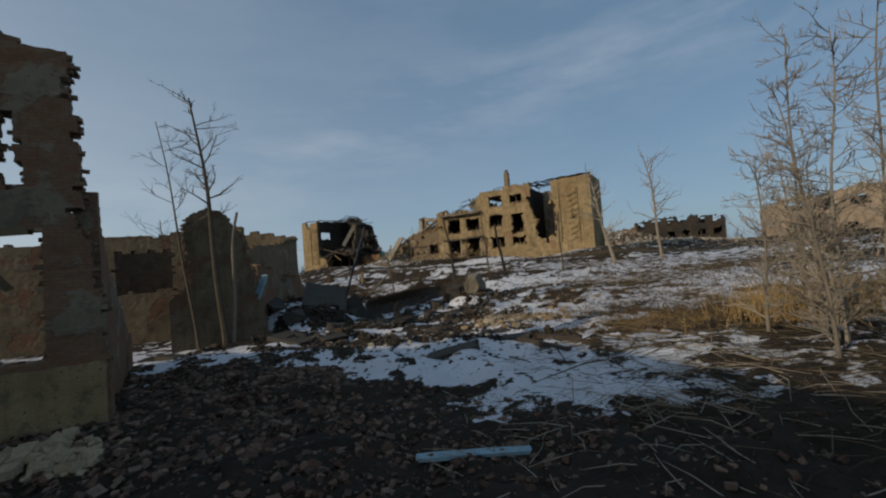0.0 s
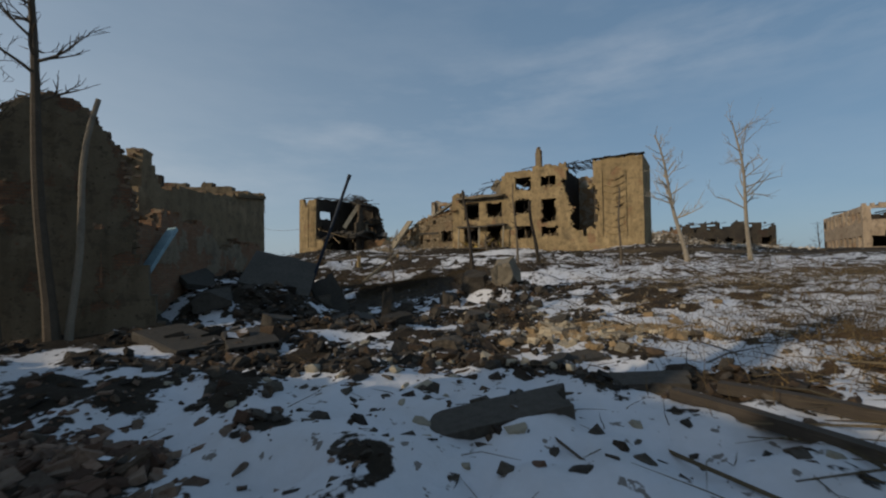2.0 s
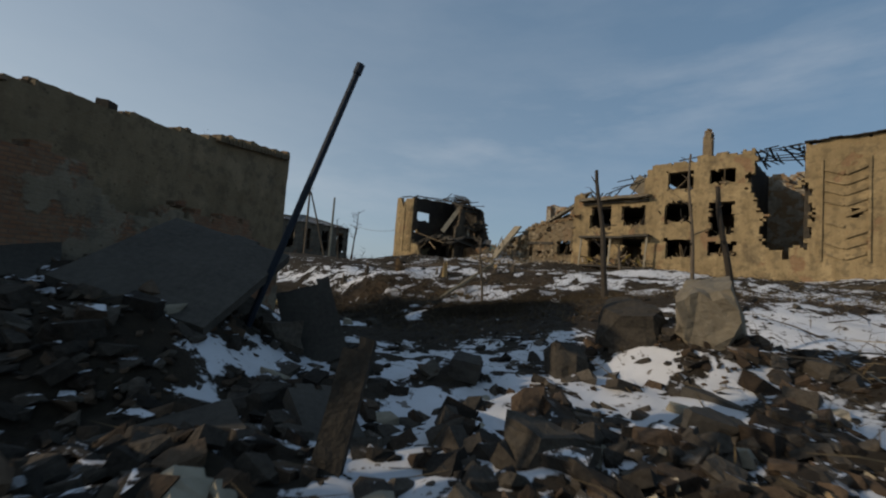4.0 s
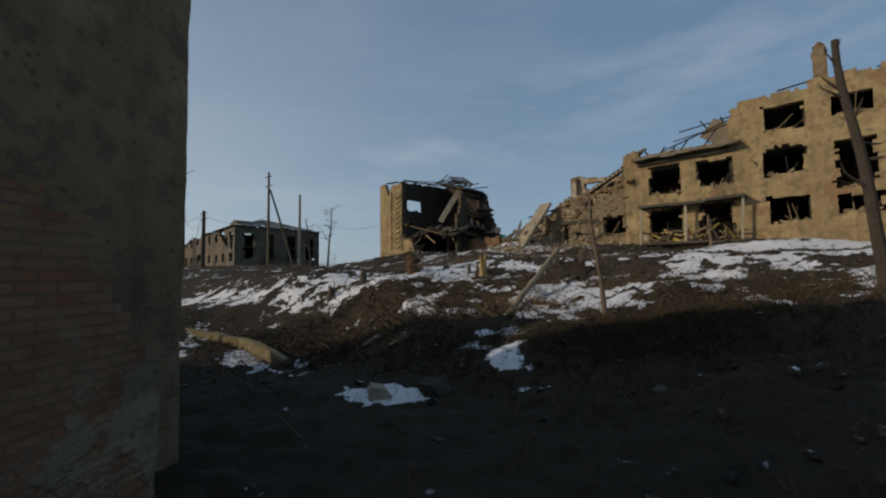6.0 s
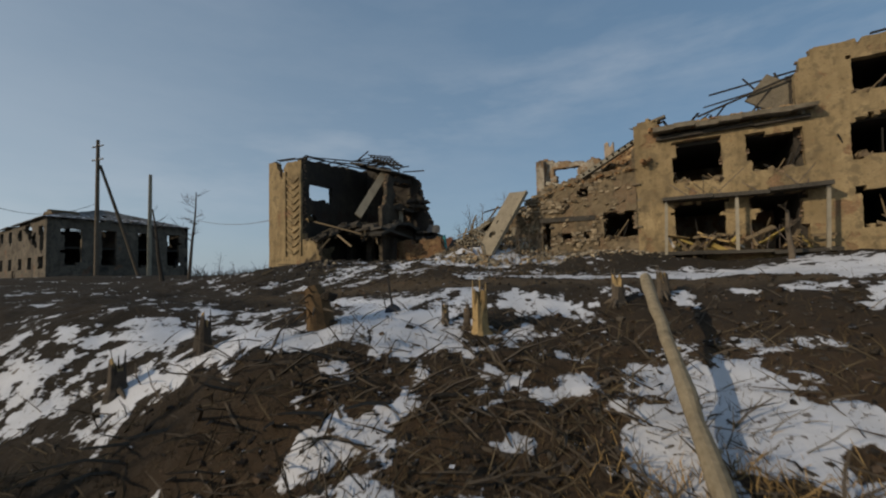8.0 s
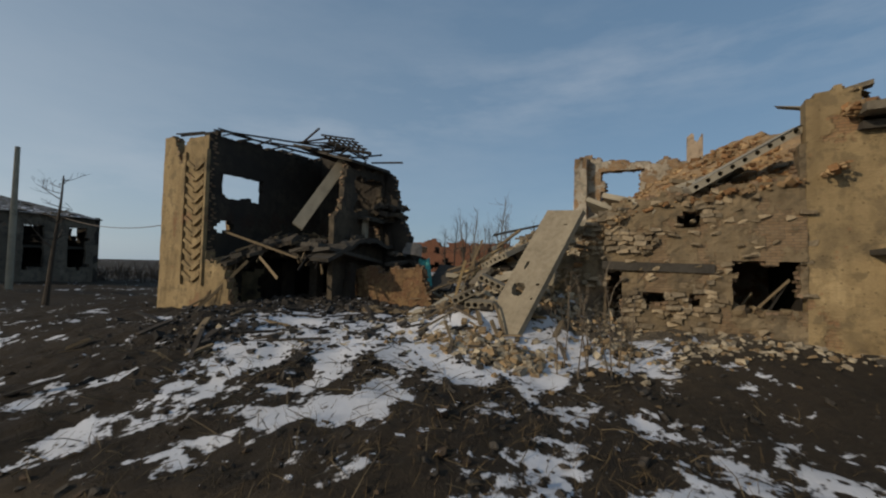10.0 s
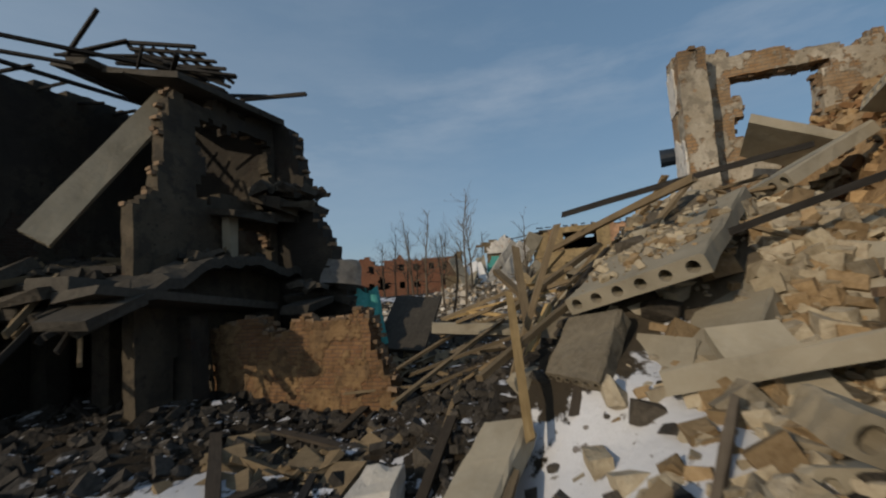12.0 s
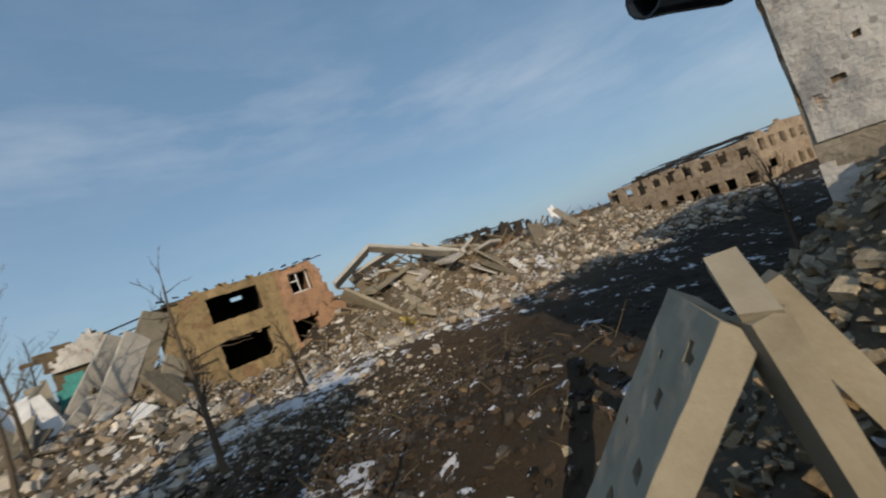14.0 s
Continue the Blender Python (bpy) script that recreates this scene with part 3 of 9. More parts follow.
BLOCK = (np.array([(x, y, z) for x in (-0.5, 0.5) for y in (-0.5, 0.5) for z in (-0.5, 0.5)]),
         np.array([(0, 1, 3), (0, 3, 2), (4, 6, 7), (4, 7, 5), (0, 4, 5), (0, 5, 1), (2, 3, 7), (2, 7, 6), (0, 2, 6), (0, 6, 4), (1, 5, 7), (1, 7, 3)]))


WALL_STONES = []
for tv, tf in CHUNKS[:6]:
    WALL_STONES.append(bpy.data.meshes.new("stone"))
    WALL_STONES[-1].from_pydata(tv.tolist(), [], tf.tolist())
    WALL_STONES[-1].materials.append(M_STONE_WALL)


def rubble(name, items, mat, label, category="rubble", blocky=0.0, seed=0):
    """One sheet of loose pieces. items: rows of x, y, z, length, width, height."""
    r = np.random.RandomState(seed)
    vs, fs, off = [], [], 0
    for x, y, z, a, b, c in items:
        tv, tf = BLOCK if r.rand() < blocky else CHUNKS[r.randint(len(CHUNKS))]
        e = Euler((r.uniform(-0.6, 0.6), r.uniform(-0.6, 0.6), r.uniform(0, 6.28))).to_matrix()
        p = (tv * (a, b, c) * (1 + 0.12 * r.randn(*tv.shape))) @ np.array(e).T + (x, y, z)
        vs.append(p)
        fs.append(tf + off)
        off += len(tv)
    me = bpy.data.meshes.new(name)
    me.from_pydata(np.concatenate(vs).tolist(), [], np.concatenate(fs).tolist())
    me.materials.append(mat)
    return tagged(new(name, me), label, category, kind="stuff")


# ---- the lie of the land ----
# x, y, height, reach of each known spot
SPOTS_A = [(4, -7, -2.3), (-3, 3, -2.2), (0, 7.5, -2.35), (3, 5.5, -2.55), (-5, 9.5, -2.15), (1, 12.9, -2.3), (6.4, 15.3, -2.05), (4.2, 16.2, -2.2),
           (-4, 14.4, -2.1), (-1.7, 20.4, -2.6), (1.2, 23.3, -2.3), (4.2, 25, -1.7), (6.6, 33.3, -0.25), (13.5, 35.7, -0.25), (17.2, 34, -0.3), (-1.6, 41, -0.75),
           (-5.5, 38.7, -2.1), (-9.4, 38.9, -2.6), (-15.5, 36.9, -4.3), (-17.2, 38.6, -4.2), (-17.6, 37.6, -4.4), (-22.6, 39.6, -4.0), (-31.8, 42.6, -3.9), (-22.6, 41.2, -3.3),
           (-17.0, 39.9, -3.5), (-7.9, 40, -1.75), (-9, 32, -3.3), (-6, 27, -3.0)]
SPOTS_B = [(-10.3, 46.0, -0.5), (-10.0, 42.5, -1.55), (-14.5, 46.0, -0.15), (-14, 47.8, 0.15), (-7.8, 44.8, -0.7), (-6.1, 42.7, -1.4), (-5.7, 49.6, 0.95), (-8.5, 50.4, 0.95),
           (-1.5, 48.5, 1.05), (-28, 53, 0.4), (-22.6, 49.6, 0.35), (-20.3, 63.8, 2.0), (-15.5, 66.9, 1.75), (-27.6, 69.5, 1.3), (20, 48, 1.6), (6, 54, 1.6),
           (-3, 59.5, 2.1), (-11.3, 60, 2.0), (-13.2, 61.2, 1.7), (-13.3, 68.2, 1.5), (-12, 71.5, 2.4), (-1.9, 84.8, 2.2), (4, 86.5, 2.4), (4.7, 97.7, 2.3),
           (0.2, 80.7, 1.7), (-3.5, 75, 2.5), (-10, 77, 2.5), (-13.4, 108, 3.0)]
SPOTS_C = [(20, 84, 1.8), (40, 75, 2.2), (60, 66, 1.5), (40, 40, 0.6), (59, 72, 0.8), (45, 102, 2.4), (-58, 79, 1.6), (-45, 40, -3.2),
           (-40, 20, -3.0), (-22, 10, -2.3), (30, 5, -1.3), (15, 10, -1.8), (0, -20, -2.3), (-48, 75, 1.5), (10, 44, 0.9), (-3, 128, 2.5),
           (-20, 30, -3.9), (-13, 27, -2.6), (11, 24, -1.3), (22, 22, -0.9), (-4.5, 44.8, -0.4), (1.5, 46.5, 0.6), (-11, 49.0, 0.7), (-11.5, 53.5, 1.4),
           (-30, 44, -1.8), (-38, 60, 0.6)]
SPOTS = SPOTS_A + SPOTS_B + SPOTS_C
SP = np.array(SPOTS)
# heaps of wreckage: x, y, radius along the facades, radius across, height
HEAPS = [(-8.2, 63.8, 3.4, 4.4, 1.45), (-5.4, 66.2, 3.4, 4.4, 2.3), (-9.4, 66.8, 3.0, 3.6, 0.9), (-19.0, 70.2, 4.5, 3.2, 0.3), (5.0, 92, 9, 2.8, 0.6), (-4.0, 95, 6.5, 4.5, 1.7), (14.5, 89.2, 9, 3.4, 3.0),
         (27.0, 80, 13, 4, 2.9), (-5.8, 18.2, 2.6, 3.5, 1.1), (3.6, 24.6, 2.0, 1.8, 0.6), (-9.0, 20.5, 3.0, 5.0, 1.4), (-11.6, 60.9, 2.2, 1.4, 0.35), (-3.5, 73.0, 3.0, 3.0, 0.6), (-4.6, 67.6, 2.6, 2.8, 0.9), (-6.6, 69.4, 2.0, 1.6, 0.5)]
UX, UY = 0.8983, -0.4394


def vnoise(x, y, s, seed):
    """Smooth noise from -1 to 1 with lumps of size s."""
    x, y = np.asarray(x, float) / s, np.asarray(y, float) / s
    i, j = np.floor(x), np.floor(y)
    u, v = x - i, y - j
    u, v = u * u * (3 - 2 * u), v * v * (3 - 2 * v)

    def h(a, b):
        q = np.sin(a * 127.1 + b * 311.7 + seed * 74.7) * 43758.5453
        return q - np.floor(q)
    return 2 * ((h(i, j) * (1 - u) + h(i + 1, j) * u) * (1 - v) + (h(i, j + 1) * (1 - u) + h(i + 1, j + 1) * u) * v) - 1


def relief(x, y):
    """Hummocks of rubble and churned earth."""
    return 0.45 * vnoise(x, y, 1.9, 1) + 0.5 * vnoise(x, y, 0.9, 2) + 0.4 * vnoise(x, y, 0.48, 3)


def churn(x, y):
    """How much the ground is heaped up: most in the yard, less on the bank and before the corner block."""
    x, y = np.asarray(x, float), np.asarray(y, float)
    yard = np.clip((27 - y) / 4, 0, 1) * np.clip((y - 2) / 4, 0, 1) * np.exp(-((x - 1) / 11) ** 4)
    bank = np.exp(-((x + 8) / 14) ** 4 - ((y - 40.5) / 6.5) ** 4)
    front = np.exp(-((x + 14) / 8) ** 4 - ((y - 60) / 6) ** 4)
    return 0.3 + 0.7 * np.clip(yard + bank + front, 0, 1), 0.06 + 0.22 * yard + 0.1 * bank + 0.1 * front


def land(x, y, fine=True):
    x, y = np.asarray(x, float), np.asarray(y, float)
    num, den = 0, 0
    for sx, sy, sz in SP:
        w = 1.0 / ((x - sx) ** 2 + (y - sy) ** 2 + 6.0) ** 1.75
        num, den = num + w * sz, den + w
    z = num / den
    for hx, hy, ra, rb, hh in HEAPS:
        a = (x - hx) * UX + (y - hy) * UY
        c = -(x - hx) * UY + (y - hy) * UX
        d = (a / ra) ** 2 + (c / rb) ** 2
        z = z + hh * np.exp(-1.6 * d * d)
    if fine:
        z = z + churn(x, y)[1] * relief(x, y) + 0.06 * np.sin(x * 1.3 + 1.7 * np.sin(y * 0.7)) * np.sin(y * 1.1 + 1.3 * np.sin(x * 0.9)) + 0.05 * np.sin(x * 3.1 + 2 * np.sin(y * 1.9)) * np.sin(y * 2.7 + np.sin(x * 2.3))
    return z


def hz(x, y):
    return float(land(x, y))


def axis(lo, hi, step, far):
    core = list(np.arange(lo, hi + 1e-6, step))
    out, d, p = [], step, lo
    while p > -far:
        d *= 1.25
        p -= d
        out.append(p)
    out = out[::-1] + core
    d, p = step, core[-1]
    while p < far:
        d *= 1.25
        p += d
        out.append(p)
    return np.array(out)


# lasting snow: x, y, reach in x, reach in y, strength
FORECOURT_DRIFTS = [(2.4, 10.0, 1.3, 0.5, 0.1), (-0.5, 9.9, 1.7, 0.7, 0.12), (-2.4, 10.1, 1.2, 0.5, 0.16), (5.4, 3.8, 1.5, 0.7, 0.24), (6.4, 5.2, 1.6, 0.8, 0.18), (9.5, 6.2, 2.6, 1.0, 0.15),
                    (8.0, 3.4, 2.0, 1.0, 0.15), (4.5, 9.5, 5.0, 3.0, 0.08), (2.0, 7.6, 2.6, 1.7, 0.34), (4.6, 6.6, 1.8, 1.3, 0.3), (6.8, 8.0, 1.8, 1.0, 0.26), (2.5, 9.8, 3.2, 1.2, 0.2),
                    (-4.8, 9.3, 3.2, 0.8, 0.2), (1.4, 10.9, 1.2, 0.6, 0.12)]
YARD_DRIFTS = [(0.1, 14.4, 0.9, 0.35, 0.16), (2.0, 15.7, 0.8, 0.35, 0.24), (5.1, 18.9, 0.8, 0.4, 0.24), (-5.0, 11.5, 1.5, 0.5, 0.3), (-1.4, 12.1, 0.9, 0.35, 0.3), (0.8, 13.3, 0.9, 0.4, 0.3),
               (3.7, 11.6, 0.7, 0.35, 0.3), (-5.2, 15.2, 0.6, 0.4, 0.3), (1.9, 13.6, 0.9, 0.6, 0.26), (-0.6, 12.4, 1.0, 0.5, 0.22), (-1.6, 14.6, 1.0, 0.6, 0.2), (0.6, 15.6, 1.0, 0.6, 0.22),
               (3.0, 18.2, 1.0, 0.7, 0.1), (-0.6, 18.6, 0.9, 0.7, 0.2), (12.0, 18.0, 7.0, 4.0, 0.09), (8.5, 12.5, 2.5, 1.2, 0.16), (-1.8, 13.3, 1.4, 0.9, 0.12), (6.3, 18.6, 1.6, 1.1, 0.26),
               (5.6, 13.3, 1.2, 1.2, 0.28)]
YARD_FAR_DRIFTS = [(8.4, 15.6, 2.4, 1.6, 0.2), (2.3, 19.3, 1.3, 0.8, 0.2), (-6.2, 17.8, 1.2, 0.8, 0.2), (0.8, 19.4, 1.5, 1.3, 0.2)]
WALL_FOOT_DRIFTS = [(-6.4, 27.9, 0.8, 0.5, 0.24), (-0.4, 20.8, 0.7, 0.4, 0.24), (-9.7, 32.0, 0.7, 0.4, 0.3), (-8.3, 35.1, 0.6, 0.4, 0.14), (-6.9, 33.7, 0.5, 0.45, 0.06), (-6.7, 32.3, 0.5, 0.4, 0.28),
                    (-16.0, 35.9, 0.8, 0.4, 0.25), (10.0, 24.0, 7.0, 3.0, 0.11), (18.0, 26.0, 9.0, 4.0, 0.09), (20.0, 20.0, 8.0, 4.0, 0.08), (6.0, 33.0, 15.0, 6.0, 0.05), (0.0, 21.0, 9.0, 5.0, 0.06),
                    (15.0, 30.0, 9.0, 1.6, 0.14), (12.0, 25.5, 6.0, 1.2, 0.12), (-4.2, 23.2, 1.8, 1.2, 0.3), (-5.4, 27.4, 2.4, 1.6, 0.26), (5.0, 21.3, 1.6, 1.3, 0.19), (0.5, 27.0, 3.5, 1.6, 0.16),
                    (8.0, 28.5, 7.0, 2.6, 0.2)]
WALL_FOOT_FAR_DRIFTS = [(-7.3, 34.3, 0.8, 0.9, 0.24), (-9.6, 31.8, 1.3, 0.9, 0.24), (25, 35, 14, 6, 0.16)]
BANK_DRIFTS = [(-3.2, 40.6, 3.2, 1.9, 0.24), (-5.6, 41.4, 1.3, 1.6, 0.14), (-11.0, 38.6, 1.0, 0.7, 0.2), (-8.6, 40.4, 1.0, 0.6, 0.16), (-10.8, 40.6, 1.0, 0.6, 0.16), (-6.6, 39.8, 0.8, 0.5, 0.16),
               (-19.0, 37.9, 1.0, 0.4, 0.25), (-23.6, 39.4, 1.4, 0.4, 0.2), (-20.2, 38.6, 1.3, 0.7, 0.23), (-15.4, 36.6, 1.0, 0.7, 0.27), (-17.4, 37.6, 0.9, 0.5, 0.22), (-11.8, 36.9, 0.5, 0.5, 0.36),
               (-15.3, 41.6, 0.9, 0.6, 0.34), (-9.4, 38.0, 0.6, 0.5, 0.34), (-7.4, 36.2, 0.35, 0.4, 0.36), (-25.0, 41.4, 1.6, 0.7, 0.18), (-23.0, 40.4, 1.2, 0.6, 0.16), (-18.4, 40.8, 1.0, 0.5, 0.2),
               (-12.6, 42.6, 1.2, 0.7, 0.16)]
BANK_FAR_DRIFTS = [(2.0, 41.0, 6.0, 2.2, 0.12), (9.0, 37.0, 11.0, 3.0, 0.18), (-6.2, 42.6, 1.5, 2.0, 0.28), (-12.5, 40.2, 1.6, 1.2, 0.16), (-9.4, 39.6, 0.9, 0.8, 0.2), (-27.0, 38.6, 6.0, 1.6, 0.2)]
TRACK_DRIFTS = [(-0.5, 43.6, 3.0, 1.6, 0.14), (-15.0, 44.4, 4.0, 1.6, 0.12), (-10.8, 43.6, 1.6, 1.2, 0.14), (-5.0, 52.0, 7.0, 1.2, 0.16), (5.0, 50.5, 8.0, 1.5, 0.14), (-20.0, 47.4, 1.6, 0.7, 0.1),
                (-16.2, 45.2, 1.4, 0.8, 0.12), (-22.0, 50.6, 2.2, 0.8, 0.1), (-18.4, 45.4, 1.2, 0.6, 0.1), (-19.0, 49.5, 1.4, 0.5, 0.12), (-33.5, 47.8, 2.0, 1.0, 0.1), (-26.9, 46.0, 1.6, 0.8, 0.06),
                (-20.8, 43.2, 1.4, 0.7, 0.14), (-2.0, 44.0, 4.0, 1.2, 0.12), (10.0, 43.0, 16.0, 5.0, 0.06), (-14.0, 46.0, 8.0, 5.0, 0.05), (3.0, 44.0, 6.0, 2.2, 0.2), (9.0, 49.5, 10.0, 3.0, 0.26),
                (-1.5, 51.5, 6.0, 2.6, 0.26)]
TRACK_FAR_DRIFTS = [(-8.8, 45.4, 1.3, 0.9, 0.24), (-12.3, 46.0, 2.2, 2.2, 0.28), (-12.0, 49.5, 4.0, 1.6, 0.16), (-15.0, 43.0, 3.5, 3.0, 0.08), (-24.0, 45.0, 7.0, 3.0, 0.06), (-34.0, 47.0, 8.0, 2.5, 0.16),
                    (-15.0, 55.0, 5.0, 2.0, 0.12)]
HEAP_DRIFTS = [(-17.6, 64.6, 1.6, 0.6, 0.3), (-14.2, 64.8, 0.9, 0.5, 0.3), (-13.4, 63.4, 0.8, 0.5, 0.3), (-10.6, 62.7, 0.8, 0.5, 0.5), (-16.4, 65.8, 1.2, 0.5, 0.3), (-15.3, 66.2, 0.8, 0.4, 0.3),
               (-14.6, 67.3, 0.7, 0.4, 0.3), (-11.8, 64.0, 0.5, 0.35, 0.4), (-12.1, 65.7, 0.5, 0.4, 0.3), (-10.6, 61.8, 1.0, 0.7, 0.4), (-14.5, 59.8, 4.0, 2.5, 0.14), (-16.5, 61.5, 3.5, 1.6, 0.1),
               (-11.0, 60.6, 2.0, 1.2, 0.16), (-13.4, 58.4, 2.6, 1.8, 0.28), (-10.4, 59.2, 2.2, 1.7, 0.34), (-15.2, 61.6, 2.4, 1.8, 0.26), (-7.5, 58.5, 2.6, 1.4, 0.26), (-12.6, 62.8, 1.4, 1.2, 0.28),
               (-18.5, 61.5, 3.0, 2.2, 0.16)]
HEAP_FAR_DRIFTS = [(-9.6, 63.6, 1.2, 1.0, 0.3), (1.0, 85.0, 9.0, 2.0, 0.16), (-14.0, 104.0, 18.0, 4.0, 0.24), (14.0, 80.5, 7.0, 1.4, 0.16), (-5.5, 76.5, 1.6, 0.9, 0.2)]
DRIFTS = FORECOURT_DRIFTS + YARD_DRIFTS + YARD_FAR_DRIFTS + WALL_FOOT_DRIFTS + WALL_FOOT_FAR_DRIFTS + BANK_DRIFTS + BANK_FAR_DRIFTS + TRACK_DRIFTS + TRACK_FAR_DRIFTS + HEAP_DRIFTS + HEAP_FAR_DRIFTS
# deep snow that hides the hummocks
FIRM_LOW = [(-5.4, 43.4, 1.2, 1.0, 0.24), (-9.6, 37.2, 0.5, 0.4, 0.35), (-8.4, 36.3, 0.4, 0.3, 0.35), (-8.2, 41.6, 0.9, 0.7, 0.22), (-10.6, 39.6, 0.6, 0.4, 0.25)]
FIRM = FIRM_LOW + [(-7.4, 34.2, 0.6, 0.75, 0.4), (-9.6, 32.0, 1.1, 0.7, 0.36), (-10.9, 59.9, 1.0, 0.7, 0.3), (-10.5, 62.6, 0.8, 0.5, 0.35), (2.6, 7.4, 2.4, 1.2, 0.16), (5.0, 6.4, 1.6, 0.8, 0.16), (-12.4, 45.8, 1.4, 1.2, 0.16), (-8.6, 45.2, 0.9, 0.6, 0.2), (-6.0, 42.0, 0.8, 1.4, 0.16), (-13.5, 58.5, 1.6, 0.8, 0.18), (-8.6, 59.0, 1.4, 0.6, 0.2), (-14.6, 60.6, 2.0, 1.0, 0.26), (-16.4, 62.0, 2.2, 1.2, 0.3), (-12.6, 61.6, 0.9, 0.7, 0.2), (-9.4, 43.2, 1.4, 1.0, 0.22), (-12.2, 38.6, 0.5, 0.4, 0.35), (-14.2, 39.6, 0.6, 0.4, 0.3)]
NEAR_BARE = [(-1.9, 11.4, 1.8, 1.0, 0.28), (1.2, 19.2, 2.2, 1.2, 0.13), (3.8, 20.2, 1.8, 1.0, 0.15), (-0.4, 17.4, 1.2, 0.8, 0.1), (0.4, 11.9, 2.2, 0.8, 0.1), (-1.4, 7.0, 1.3, 1.0, 0.12), (4.6, 17.2, 2.2, 1.4, 0.1), (0.6, 12.4, 2.8, 1.3, 0.08), (3.6, 16.6, 2.0, 1.6, 0.1), (-2.5, 16.0, 3.0, 3.0, 0.04), (-4.0, 1.0, 6.0, 4.5, 0.3), (-3.5, 5.2, 3.0, 1.4, 0.2),
             (7.0, -1.0, 4.0, 3.0, 0.2), (12.0, 9.5, 3.5, 2.5, 0.12), (-5.0, 29.5, 6.0, 3.0, 0.16), (-16.0, 32.0, 6.0, 4.0, 0.2), (12.0, 21.0, 6.0, 4.0, 0.12), (-6.0, 15.0, 3.0, 2.0, 0.12),
             (3.2, 4.9, 0.95, 0.7, 0.6), (3.5, 33.0, 6.0, 2.2, 0.16)]
BEYOND_BARE = [(-15.6, 42.6, 3.2, 1.6, 0.24), (-15.0, 40.0, 6.0, 2.0, 0.08), (-22.0, 42.0, 7.0, 3.0, 0.1), (-9.5, 42.5, 1.8, 1.2, 0.06), (-12.0, 44.5, 3.0, 0.9, 0.12), (-2.5, 35.0, 3.4, 2.0, 0.24), (-11.5, 36.5, 2.6, 2.6, 0.2),
               (-2.0, 79.0, 5.0, 3.0, 0.24), (-8.0, 67.0, 4.0, 4.0, 0.25), (-12, 70, 4, 4, 0.25), (-19, 70, 5, 3, 0.3), (-7.4, 45.6, 0.9, 0.7, 0.25), (-3.6, 46.0, 2.2, 1.2, 0.24),
               (0.5, 48.6, 2.6, 0.9, 0.22), (-3.8, 43.2, 1.6, 1.0, 0.2)]
BARE = NEAR_BARE + BEYOND_BARE
xs, ys = axis(-32, 26, 0.2, 2600), axis(-9, 104, 0.2, 2600)
GX, GY = np.meshgrid(xs, ys, indexing="ij")
GZ = land(GX, GY)
far = np.clip((np.hypot(GX, GY - 50) - 130) / 400, 0, 1)
GZ = GZ * (1 - far) + 3.0 * far


# the beaten track in front of the long ruin
TX, TY = 0.97, -0.243


def track_at(x, y):
    along = (x + 8.0) * TX + (y - 50.1) * TY
    across = -(x + 8.0) * TY + (y - 50.1) * TX
    return np.exp(-(across / 0.8) ** 4) * np.clip((along + 16) / 8, 0, 1)


def snow_at(x, y):
    """How likely snow lies here: drifts, bare ground, hollows filled and crests swept."""
    x, y = np.asarray(x, float), np.asarray(y, float)
    v, d = 0.36 - 0.32 * churn(x, y)[0] * relief(x, y), 0.0
    for bx, by, rx, ry, w in DRIFTS:
        d = d + w * np.exp(-(((x - bx) / rx) ** 2 + ((y - by) / ry) ** 2))
    v = v + 0.3 * (1 - np.exp(-d / 0.3)) + 0.09 * np.clip((26 - y) / 5, 0, 1) * np.clip((y - 2) / 3, 0, 1) + 0.02
    torn = 0.8 + 0.5 * vnoise(x, y, 0.5, 9) + 0.5 * vnoise(x, y, 0.25, 10)
    for bx, by, rx, ry, w in FIRM:
        v = v + w * torn * np.exp(-(((x - bx) / rx) ** 2 + ((y - by) / ry) ** 2))
    for bx, by, rx, ry, w in BARE:
        v = v - w * np.exp(-(((x - bx) / rx) ** 2 + ((y - by) / ry) ** 2))
    bank = np.exp(-((x + 5) / 14) ** 4 - ((y - 40.0) / 6.0) ** 4)
    v = v - bank * (0.1 + 0.2 * vnoise(x, y, 0.42, 7) + 0.14 * vnoise(x, y, 1.1, 8))
    return v - 0.5 * track_at(x, y)


snow, track = snow_at(GX, GY), track_at(GX, GY)
rough = np.clip((0.52 - snow) * 6, 0, 1) * (1 - track)
GZ += rough * (0.07 * np.sin(GX * 4.3 + 2.1 * np.sin(GY * 2.9)) * np.sin(GY * 4.7 + 1.9 * np.sin(GX * 3.3)) + 0.04 * np.sin(GX * 9.1 + 3 * np.sin(GY * 5.3)) * np.sin(GY * 8.3 + 2 * np.sin(GX * 6.1)))
GZ += 0.07 * np.clip((snow - 0.45) * 5, 0, 1)
gnx, gny = len(xs), len(ys)
gv = np.stack([GX, GY, GZ], -1).reshape(-1, 3)
ii, jj = np.meshgrid(np.arange(gnx - 1), np.arange(gny - 1), indexing="ij")
q = (ii * gny + jj).ravel()
gf = np.stack([q, q + gny, q + gny + 1, q + 1], -1)
gme = bpy.data.meshes.new("ground")
gme.from_pydata(gv.tolist(), [], gf.tolist())
